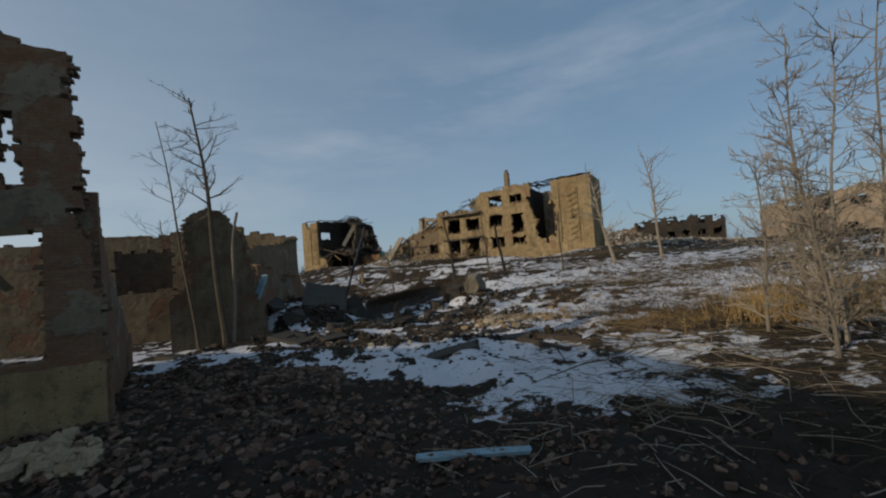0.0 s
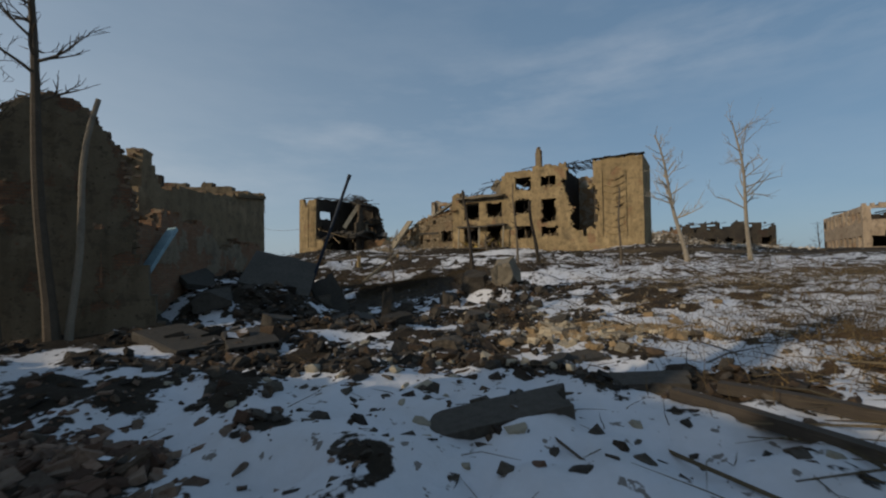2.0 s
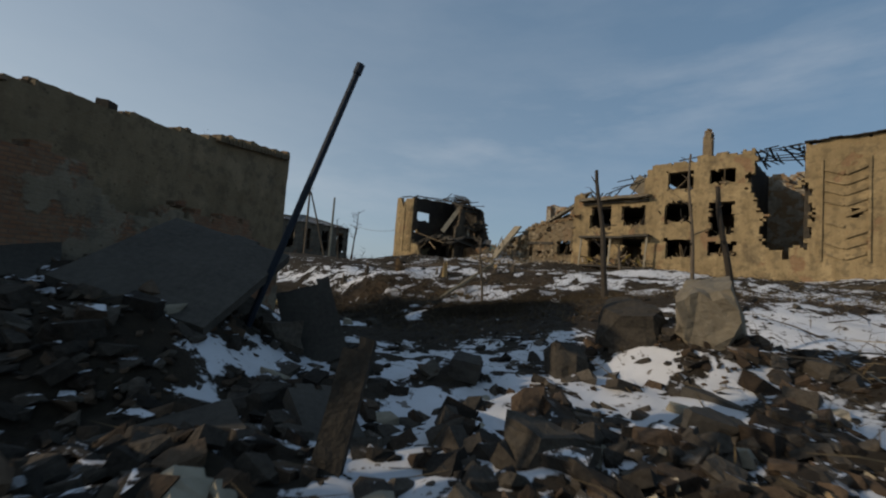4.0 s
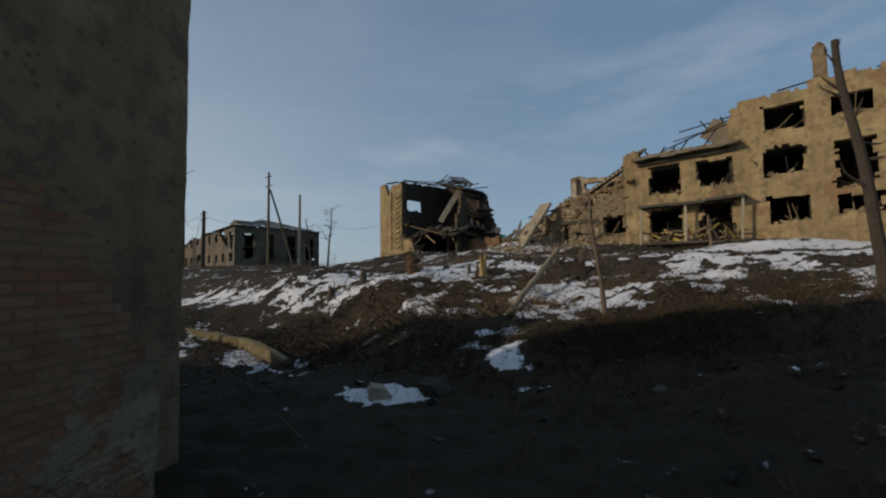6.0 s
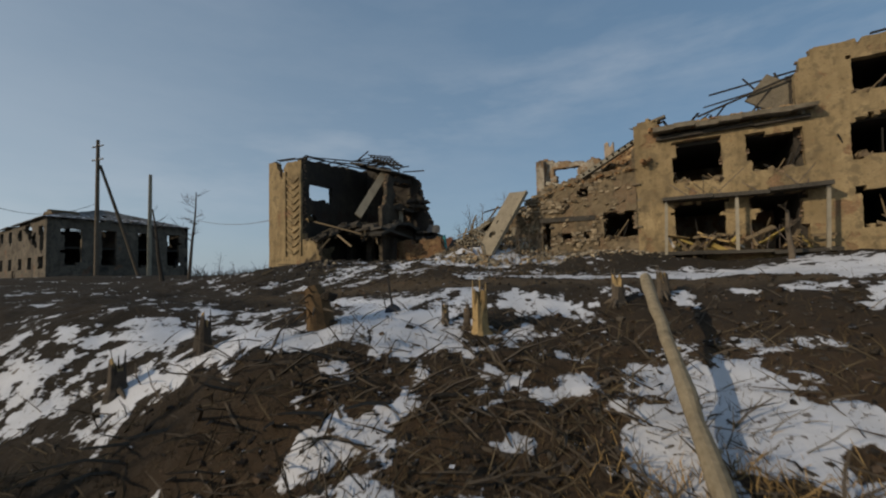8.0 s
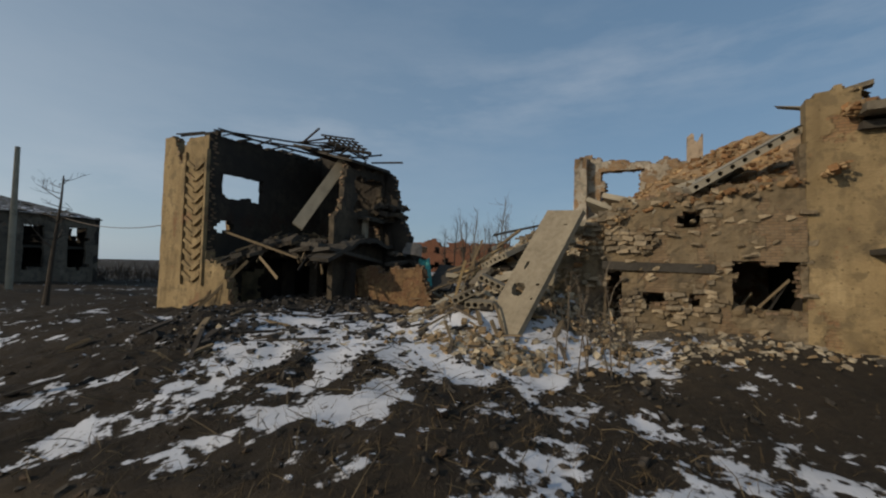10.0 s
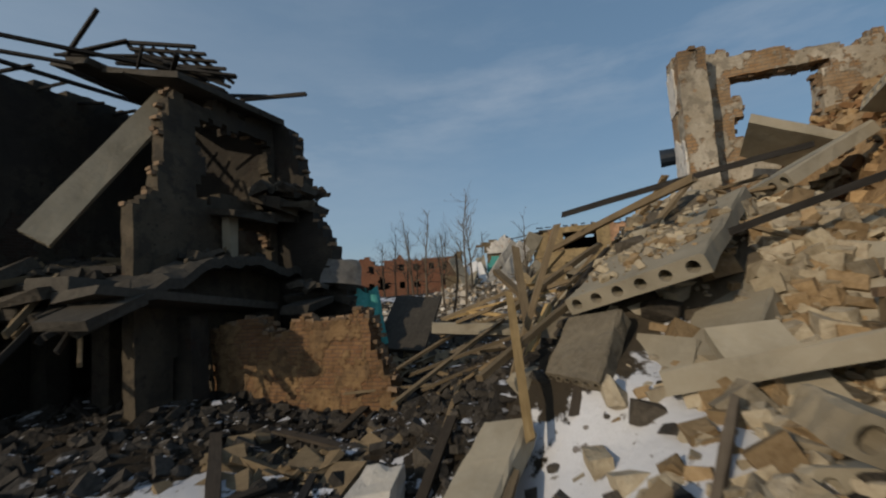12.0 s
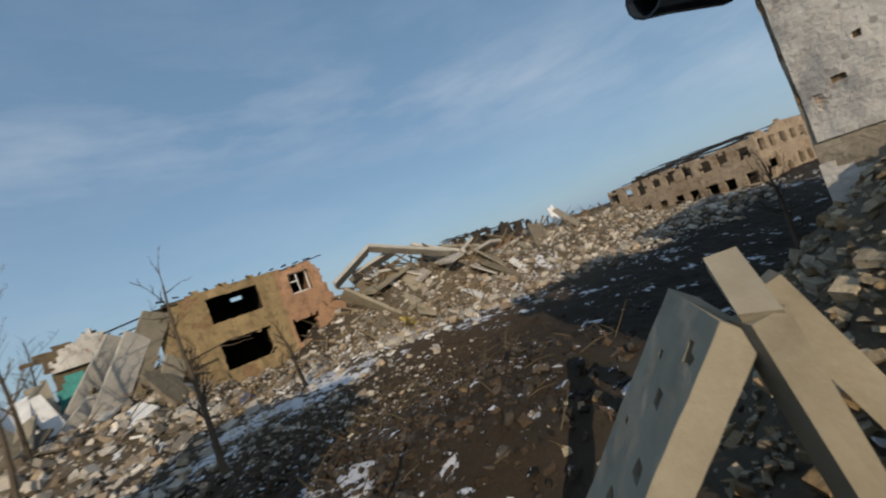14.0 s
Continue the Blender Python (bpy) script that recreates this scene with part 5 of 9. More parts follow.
    # low fence rails and junk left on the ground-floor balcony
    for k in range(34):
        mb = MB()
        x = rb.uniform(-21.9, -15.5)
        l = rb.uniform(0.4, 1.3)
        mb.box((l, rb.uniform(0.04, 0.3), rb.uniform(0.04, 0.12)), None, 0.015, rb)
        obj("junk", mb, rb.choice((M_WOOD, M_NEWWOOD, M_WOOD, M_PALECONC, M_OCHREJUNK)), b, "", pose(x, -rb.uniform(0.1, 0.75), 0.72 + rb.uniform(0.0, 0.7), rb.uniform(-30, 30), rb.uniform(-70, 70), rb.uniform(-40, 40)))
    for x in (-21.9, -18.9, -15.6):
        mb = MB()
        mb.box((0.12, 0.12, 2.9), None, 0.02, rb)
        obj("balcony_post", mb, M_CONCRETE, b, "", pose(x, -0.85, 1.95, rb.uniform(-3, 3), rb.uniform(-4, 4), 0))
    return b


ruin_a()


# ---- the roofless corner block ----
def ruin_b():
    b = root("corner_ruin", at_grid(-27.63, 69.5, 1.0), "gutted corner block with a patterned ochre pier and burnt rafters", "ruined building")
    wall_part("front_pier", (0, 6.2, -0.5, 9.9, 0.5, [(0, 9.7), (0.9, 9.75), (1.2, 9.0), (1.6, 8.2), (2.0, 9.2), (2.3, 9.45), (3.95, 9.4), (4.05, 3.1), (5.6, 2.6), (6.2, 0.8)]), M_PLASTER, b, None, "ochre plaster pier with a chevron panel", ragged=0.16, cell=(0.17, 0.15), seed=31, bricks=90)
    wall_part("side_wall", (0, 8.0, -0.5, 10.4, 0.45, [(0, 9.55), (8.0, 9.9)]), M_PLASTER_IN, b, side(4.0, 0.02), "sooty, shade-darkened inner wall with an empty window", holes=[("r", 0.85, 6.4, 3.4, 7.65, 0.04), ("o", 1.0, 4.75, 0.5, 0.32, 0.4), ("r", 2.2, 0.6, 3.8, 2.6, 0.2)], ragged=0.2, cell=(0.2, 0.17), seed=33)
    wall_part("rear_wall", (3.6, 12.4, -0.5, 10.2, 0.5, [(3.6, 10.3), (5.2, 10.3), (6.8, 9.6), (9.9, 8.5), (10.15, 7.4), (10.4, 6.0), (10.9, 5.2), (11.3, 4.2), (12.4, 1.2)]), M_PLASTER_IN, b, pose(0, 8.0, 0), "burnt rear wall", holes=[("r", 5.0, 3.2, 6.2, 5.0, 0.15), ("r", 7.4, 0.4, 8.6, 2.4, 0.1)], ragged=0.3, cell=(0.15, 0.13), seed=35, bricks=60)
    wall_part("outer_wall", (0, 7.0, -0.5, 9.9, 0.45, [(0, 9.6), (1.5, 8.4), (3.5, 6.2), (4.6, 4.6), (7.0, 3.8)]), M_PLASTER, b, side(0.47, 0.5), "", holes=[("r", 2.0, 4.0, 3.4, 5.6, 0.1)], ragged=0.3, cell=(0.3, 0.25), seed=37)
    wall_part("cross_wall", (0, 4.36, -0.5, 8.9, 0.35, [(0, 5.5), (0.6, 6.1), (0.8, 7.9), (1.0, 8.3), (4.36, 8.7)]), M_SHADEWALL, b, side(9.3, 3.6), "cracked end wall with a gaping hole under the eaves", holes=[("r", 1.65, 6.0, 4.1, 8.0, 0.25), ("r", 2.5, 4.2, 4.1, 5.3, 0.12), ("r", 0.9, 0.3, 1.8, 2.3, 0.1), ("r", 2.5, -0.2, 3.2, 2.4, 0.05)], ragged=0.35, cell=(0.14, 0.12), seed=39, bricks=60)
    chevrons(b, 2.3, 3.85, 1.9, 8.3, 11, M_PLASTER, 4)
    # ground-floor piers that carry the fallen floor
    for x in (5.2, 7.4, 9.4):
        mb = MB()
        mb.box((0.55, 0.5, 3.4), pose(x, 4.4 if x < 9 else 4.8, 1.3), 0.05)
        obj("pier", mb, M_PLASTER_IN, b)
    r = random.Random(17)
    for k in range(7):
        mb = MB()
        mb.box((1.15, 4.6, 0.2), None, 0.04, r)
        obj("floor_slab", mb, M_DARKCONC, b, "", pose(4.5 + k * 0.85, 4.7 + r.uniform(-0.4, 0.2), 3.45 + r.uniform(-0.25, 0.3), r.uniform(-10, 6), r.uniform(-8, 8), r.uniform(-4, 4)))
    mb = MB()
    mb.box((0.24, 0.26, 1.35), None, 0.03, r)
    obj("post", mb, M_CONCRETE, b, "pale concrete post", pose(9.5, 5.95, 4.8, 2, 1, 4))
    for k in range(5):
        mb = MB()
        mb.box((1.3, 0.95, 0.2), None, 0.05, r)
        obj("ledge_slab", mb, M_DARKCONC, b, "", pose(9.45 + r.uniform(-0.15, 0.15), 5.9 + k * 0.8, 5.62 + r.uniform(-0.08, 0.08), r.uniform(-7, 4), r.uniform(2, 10), r.uniform(-6, 6)))
    # the slab that hangs from the roof line
    hang = hollow_slab(0.62, 4.8, 0.2, M_CONCRETE, b, "hanging_slab", "pale concrete slab hanging from the roof line", 3)
    top, low = Vector((8.15, 5.5, 8.9)), Vector((7.25, 3.0, 4.9))
    d = (low - top).normalized()
    yv = d.cross(Vector((0.75, -0.55, 0.3))).normalized()
    zv = d.cross(yv)
    rot = Matrix((yv, d, zv)).transposed().to_4x4()
    hang.matrix_basis = Matrix.Translation((top + low) / 2) @ rot
    # burnt rafters
    rows = [((4.0, 0.2, 9.75), (8.8, 6.6, 9.65)), ((3.9, 0.5, 9.95), (4.6, 2.0, 9.75)), ((1.0, 0.3, 9.85), (4.4, 0.5, 9.7)), ((0.9, 0.1, 9.9), (2.6, 0.6, 9.95)), ((4.1, 1.2, 9.8), (5.0, 7.4, 9.9)), ((4.9, 3.0, 9.75), (8.4, 5.9, 9.3))]
    for k in range(9):
        t = k / 8
        rows.append(((6.0 + t * 2.2, 5.0 + 0.5 * t, 9.6 + 0.55 * math.sin(3.1 * t)), (8.2 + t * 1.6, 6.8 - 0.8 * t, 9.9 - 0.9 * t + 0.3 * math.sin(k))))
    for k in range(14):
        x = 5.0 + k * 0.33
        rows.append(((x, 6.6, interp([(5, 9.85), (9.3, 8.7)], x)), (x + r.uniform(0.2, 0.9), 6.2 + r.uniform(0, 1.0), interp([(5, 9.85), (9.3, 8.6)], x) + r.uniform(-0.1, 0.25))))
    for k in range(7):
        rows.append(((4.0, 0.7 + k, 9.6), (4.3 + r.uniform(0, 0.6), 1.2 + k, 9.8 + r.uniform(-0.1, 0.2))))
    # a panel of the roof, tipped up on its edge: rafters with their battens
    for k in range(6):
        o = Vector((6.75 + 0.34 * k, 5.3 + 0.1 * k, 10.55 - 0.07 * k))
        rows.append((o, o + Vector((0.75, 0.75, -0.75))))
    for k in range(5):
        o = Vector((6.6, 5.2, 10.62)) + Vector((0.75, 0.75, -0.75)) * (k / 4.4)
        rows.append((o, o + Vector((2.1, 0.55, -0.38))))
    for k in range(12):
        x, y, a, l = r.uniform(5.6, 9.4), r.uniform(4.2, 7.8), r.uniform(-0.6, 2.4), r.uniform(0.9, 2.4)
        z = interp([(5, 10.1), (9.6, 8.85)], x)
        rows.append(((x, y, z + r.uniform(0.0, 0.15)), (x + l * math.cos(a), y + l * math.sin(a), z + r.uniform(-0.1, 0.75))))
    rafters(b, rows, 0.075, 0.1, M_CHAR, seed=5)
    # what is left of the attic floor
    for k in range(5):
        x = 5.6 + k * 0.92
        mb = MB()
        mb.box((0.9, 3.7 + r.uniform(-0.4, 0.3), 0.16), None, 0.04, r)
        obj("attic_slab", mb, M_DARKCONC, b, "", pose(x, 6.15, interp([(5, 9.95), (9.6, 8.65)], x), r.uniform(-3, 3), 15, r.uniform(-3, 3)))
    # the fallen upper floor: a sagging sheet of sooty rubble with boards on it
    def zf(x, y):
        return interp([(0.6, 3.3), (3.0, 4.1), (8.0, 4.7)], y) + 0.35 * math.sin(x * 1.1) * math.sin(y * 0.9) - 0.12 * max(0.0, x - 7.0)
    def y0(x):
        return 0.7 + 1.9 * min(max((x - 5.6) / 2.2, 0.0), 1.0)
    mb, n1, n2 = MB(), 30, 34
    for i in range(n1 + 1):
        for j in range(n2 + 1):
            x = 4.0 + 6.2 * i / n1
            y = y0(x) + (7.9 - y0(x)) * j / n2 + (0.2 * noise.noise(Vector((x * 3.1, 0, 7.7))) if j == 0 else 0)
            mb.v.append((x, y, zf(x, y) + 0.18 * noise.noise(Vector((x * 2.1, y * 2.1, 1.3))) + 0.1 * noise.noise(Vector((x * 5, y * 5, 4.3)))))
    for i in range(n1):
        for j in range(n2):
            a = i * (n2 + 1) + j
            mb.f.append((a, a + n2 + 1, a + n2 + 2, a + 1))
    # its broken thickness
    n0 = len(mb.v)
    mb.v.extend([(p[0], p[1], p[2] - 0.22) for p in list(mb.v)])
    mb.f.extend([tuple(q + n0 for q in reversed(f)) for f in list(mb.f)])
    for i in range(n1):
        a, c = i * (n2 + 1), (i + 1) * (n2 + 1)
        mb.f.append((a, a + n0, c + n0, c))
    for j in range(n2):
        a, c = n1 * (n2 + 1) + j, n1 * (n2 + 1) + j + 1
        mb.f.append((a, a + n0, c + n0, c))
    obj("fallen_floor", mb, M_DARKCONC, b, "sagging fallen floor under sooty rubble")
    for k in range(150):
        mb = MB()
        q = r.uniform(0.12, 0.4)
        mb.box((q, q * r.uniform(0.5, 1), q * r.uniform(0.3, 0.7)), None, q * 0.15, r)
        x = r.uniform(4.1, 9.9)
        y = r.uniform(y0(x), 7.6)
        obj("lump", mb, r.choice((M_DARKCONC, M_STONE_OB, M_PLASTER_IN)), b, "", pose(x, y, zf(x, y) + 0.08, r.uniform(-30, 30), r.uniform(-30, 30), r.uniform(0, 90)))
    rows = []
    for k in range(46):
        x, a, l = r.uniform(4.2, 9.2), r.uniform(0, 6.28), r.uniform(0.6, 2.0)
        y = r.uniform(y0(x), 6.5)
        x2 = min(max(x + l * math.cos(a), 4.15), 10.0)
        y2 = max(y + l * math.sin(a), y0(x2) - 0.2)
        rows.append(((x, y, zf(x, y) + r.uniform(0.02, 0.2)), (x2, y2, zf(x2, y2) + r.uniform(0.0, 0.3))))
    # boards, bars and slab ends that hang over the broken edge
    for k in range(46):
        x = r.uniform(4.1, 10.0)
        y = y0(x) + r.uniform(-0.2, 0.3)
        rows.append(((x, y + r.uniform(0.1, 0.9), zf(x, y) + r.uniform(-0.05, 0.25)), (x + r.uniform(-0.7, 0.7), y - r.uniform(0.1, 0.8), zf(x, y) - r.uniform(0.1, 1.1))))
    rafters(b, rows[::2], 0.12, 0.05, M_CHAR, "board", 6)
    rafters(b, rows[1::2], 0.13, 0.05, M_WOOD, "board", 16)
    for k in range(16):
        mb = MB()
        mb.box((r.uniform(0.5, 1.2), r.uniform(0.5, 1.2), 0.2), None, 0.04, r)
        x = 4.3 + k * 0.37
        obj("slab_end", mb, r.choice((M_DARKCONC, M_STONE_OB)), b, "", pose(x, y0(x) + r.uniform(-0.1, 0.4), zf(x, y0(x)) - r.uniform(0.05, 0.4), r.uniform(5, 30), r.uniform(-16, 16), r.uniform(-20, 20)))
    for k in range(16):
        z = (6.1, 3.3, 2.2)[k % 3]
        mb = MB()
        mb.box((r.uniform(0.6, 1.3), r.uniform(0.6, 1.3), r.uniform(0.15, 0.28)), None, 0.06, r)
        obj("ledge_slab", mb, r.choice((M_DARKCONC, M_STONE_OB, M_SHADEWALL)), b, "", pose(r.uniform(9.6, 10.6) + (6.1 - z) * 0.25, r.uniform(6.8, 8.7), z + r.uniform(-0.25, 0.25), r.uniform(-14, 14), r.uniform(-4, 16), r.uniform(-20, 20)))
    for k in range(60):
        mb = MB()
        q = r.uniform(0.15, 0.5)
        mb.box((q, q * r.uniform(0.5, 1), q * r.uniform(0.3, 0.7)), None, q * 0.16, r)
        z = r.choice((6.35, 3.5, 2.4))
        obj("lump", mb, r.choice((M_DARKCONC, M_STONE_OB, M_SHADEWALL)), b, "", pose(r.uniform(9.5, 10.9) + (6.1 - z) * 0.25, r.uniform(6.7, 8.6), z + r.uniform(0, 0.1), r.uniform(-30, 30), r.uniform(-30, 30), r.uniform(0, 90)))
    rows = [((4.4, 0.8, 4.5), (9.0, 1.4, 3.2)), ((4.3, -0.6, 0.4), (5.2, 0.9, 2.9)), ((4.8, -0.8, 0.5), (6.3, 0.8, 3.0)), ((3.9, -1.2, 0.4), (5.6, 0.3, 1.7)), ((7.0, 0.9, 3.2), (8.8, 0.5, 2.2)), ((5.6, 0.7, 3.4), (6.0, 0.2, 1.4))]
    rafters(b, rows, 0.13, 0.05, M_WOOD, "board", 7)
    return b


ruin_b()


# ---- houses farther off ----
def far_house(name, m, length, depth, height, floors, bays, mat, label, seed, win=(1.3, 1.5), top=None, side_bays=3, side_tall=False, category="ruined building", side_at=None, cell=(0.4, 0.35), ragged=0.3):
    """A shelled house: broken front, one end wall, rear wall, a floor and roof timbers. The front runs along x."""
    b = root(name, m, label, category)
    r = random.Random(seed)
    sh = height / floors
    holes = []
    for f in range(floors):
        for k in range(bays):
            x = length * (k + 0.5) / bays + r.uniform(-0.1, 0.1)
            if r.random() < 0.92:
                holes.append(("r", x - win[0] / 2, f * sh + 0.9, x + win[0] / 2, f * sh + 0.9 + win[1], 0.12))
    for k in range(int(length / 7)):
        holes.append(("o", r.uniform(1, length - 1), r.uniform(1, height), r.uniform(0.6, 1.5), r.uniform(0.5, 1.4), 0.5))
    top = top or [(0, height), (length, height)]
    wall_part("front_wall", (0, length, -1.5, height + 0.8, 0.45, top), mat, b, None, "", holes=holes, ragged=ragged, cell=cell, seed=seed)
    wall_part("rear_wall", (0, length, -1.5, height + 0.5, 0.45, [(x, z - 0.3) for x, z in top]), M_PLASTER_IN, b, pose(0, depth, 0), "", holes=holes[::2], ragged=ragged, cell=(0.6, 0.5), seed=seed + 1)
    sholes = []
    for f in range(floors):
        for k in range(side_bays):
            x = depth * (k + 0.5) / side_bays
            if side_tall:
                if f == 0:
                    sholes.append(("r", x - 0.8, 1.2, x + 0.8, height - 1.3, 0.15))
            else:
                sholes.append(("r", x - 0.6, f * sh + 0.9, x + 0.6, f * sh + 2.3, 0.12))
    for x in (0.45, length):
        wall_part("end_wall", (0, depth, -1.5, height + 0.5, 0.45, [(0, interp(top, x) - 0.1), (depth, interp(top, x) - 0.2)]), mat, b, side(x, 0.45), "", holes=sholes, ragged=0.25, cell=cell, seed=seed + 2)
    # inner walls added as blockers, so no sky shows through the openings
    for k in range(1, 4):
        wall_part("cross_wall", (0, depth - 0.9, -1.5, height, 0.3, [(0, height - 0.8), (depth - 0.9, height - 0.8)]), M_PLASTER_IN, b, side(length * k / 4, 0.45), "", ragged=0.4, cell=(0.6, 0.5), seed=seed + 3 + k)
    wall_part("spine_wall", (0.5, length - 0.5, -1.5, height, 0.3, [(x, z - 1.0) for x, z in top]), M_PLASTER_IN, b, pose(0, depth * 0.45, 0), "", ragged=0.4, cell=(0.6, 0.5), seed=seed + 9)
    for f in range(1, floors):
        mb = MB()
        mb.box((length - 1, depth - 0.5, 0.2), pose(length / 2, depth / 2 + 0.2, f * sh), 0.05)
        obj("floor_slab", mb, M_DARKCONC, b)
    rows = []
    for k in range(int(length * 1.2)):
        x = r.uniform(0.3, length - 0.3)
        z = interp(top, x)
        rows.append(((x, r.uniform(0, depth * 0.4), z + r.uniform(-0.2, 0.1)), (x + r.uniform(-1.2, 1.2), r.uniform(depth * 0.4, depth), z + r.uniform(-0.4, 0.7))))
    rafters(b, rows, 0.11, 0.12, M_CHAR, seed=seed)
    return b


c_house = far_house("roadside_house", at_grid(-58.2 - 30 * 0.8983, 78.8 + 30 * 0.4394, 1.6), 30, 15, 6.9, 2, 9, M_PALEWALL, "two-storey plastered house, burnt out, roof fallen in", 51, top=[(0, 4.4), (6, 5.6), (14, 6.2), (24, 6.6), (30, 7.0)], side_bays=4, side_tall=True)
rh = random.Random(58)


def hip_sheet(p, q, u, v, n=12, m=6):
    """One slope of a battered sheet roof between the eave p-q and the ridge u-v, with sheets torn off."""
    p, q, u, v = (Vector(c) for c in (p, q, u, v))
    mb = MB()
    for i in range(n):
        for k in range(m):
            if rh.random() < 0.1 + 0.12 * (k / m):
                continue
            c = []
            for di, dk in ((0, 0), (1, 0), (1, 1), (0, 1)):
                f, g = (i + di) / n, (k + dk) / m
                w = p.lerp(q, f).lerp(u.lerp(v, f), g)
                c.append(w + Vector((0, 0, -0.35 * math.sin(3.1 * f) * math.sin(3.1 * g) + rh.uniform(-0.04, 0.04))))
            base = len(mb.v)
            mb.v.extend(tuple(w) for w in c)
            mb.v.extend(tuple(w - Vector((0, 0, 0.07))) for w in c)
            mb.f.extend([tuple(base + t for t in face) for face in ((0, 1, 2, 3), (7, 6, 5, 4), (0, 4, 5, 1), (1, 5, 6, 2), (2, 6, 7, 3), (3, 7, 4, 0))])
    obj("roof_slope", mb, M_ROOF, c_house, "battered grey sheet roof with old snow")


hip_sheet((30.5, -0.5, 6.9), (30.5, 15.5, 6.7), (24.0, 7.0, 9.0), (24.0, 8.0, 9.0))
hip_sheet((15.0, -0.5, 6.3), (30.5, -0.5, 6.9), (15.0, 7.2, 8.2), (24.0, 7.2, 9.0))
hip_sheet((30.5, 15.5, 6.7), (15.0, 15.5, 6.2), (24.0, 7.8, 9.0), (15.0, 7.8, 8.2))
mb, _ = ruin_wall(0, 3.4, 0, 1.6, 2.6, [(0, 1.0), (1.0, 1.5), (2.4, 1.5), (3.4, 0.9)], cell=(0.3, 0.2), ragged=0.15, seed=61.3)
obj("stair_head", mb, M_GREYWALL, c_house, "", pose(25.0, 1.0, 6.5))
far_house("shelled_house", at_grid(51.5, 62.0, 0.5), 26, 20, 6.8, 2, 7, M_PALEOCHRE, "shelled two-storey house with pale ochre walls", 71, top=[(0, 6.2), (3, 6.8), (5, 6.2), (9, 7.4), (14, 7.2), (26, 6.8)], win=(2.0, 1.6), side_bays=9)
far_house("distant_house", at_grid(44.6, 102.2, 2.4), 19, 9, 5.6, 2, 6, M_PLASTER_IN, "dark burnt-out house far behind the field", 81, top=[(0, 5.2), (4, 5.8), (12, 5.9), (19, 4.8)])
far_house("brick_house", pose(-24.5, 154.4, 2.6, 0, 0, -4), 27, 11, 7.6, 2, 8, M_REDRUIN, "red brick house with empty windows and broken roof", 91, top=[(0, 6.8), (5, 7.4), (8, 8.6), (9, 7.0), (14, 7.6), (15, 9.0), (16, 7.2), (27, 7.4)])


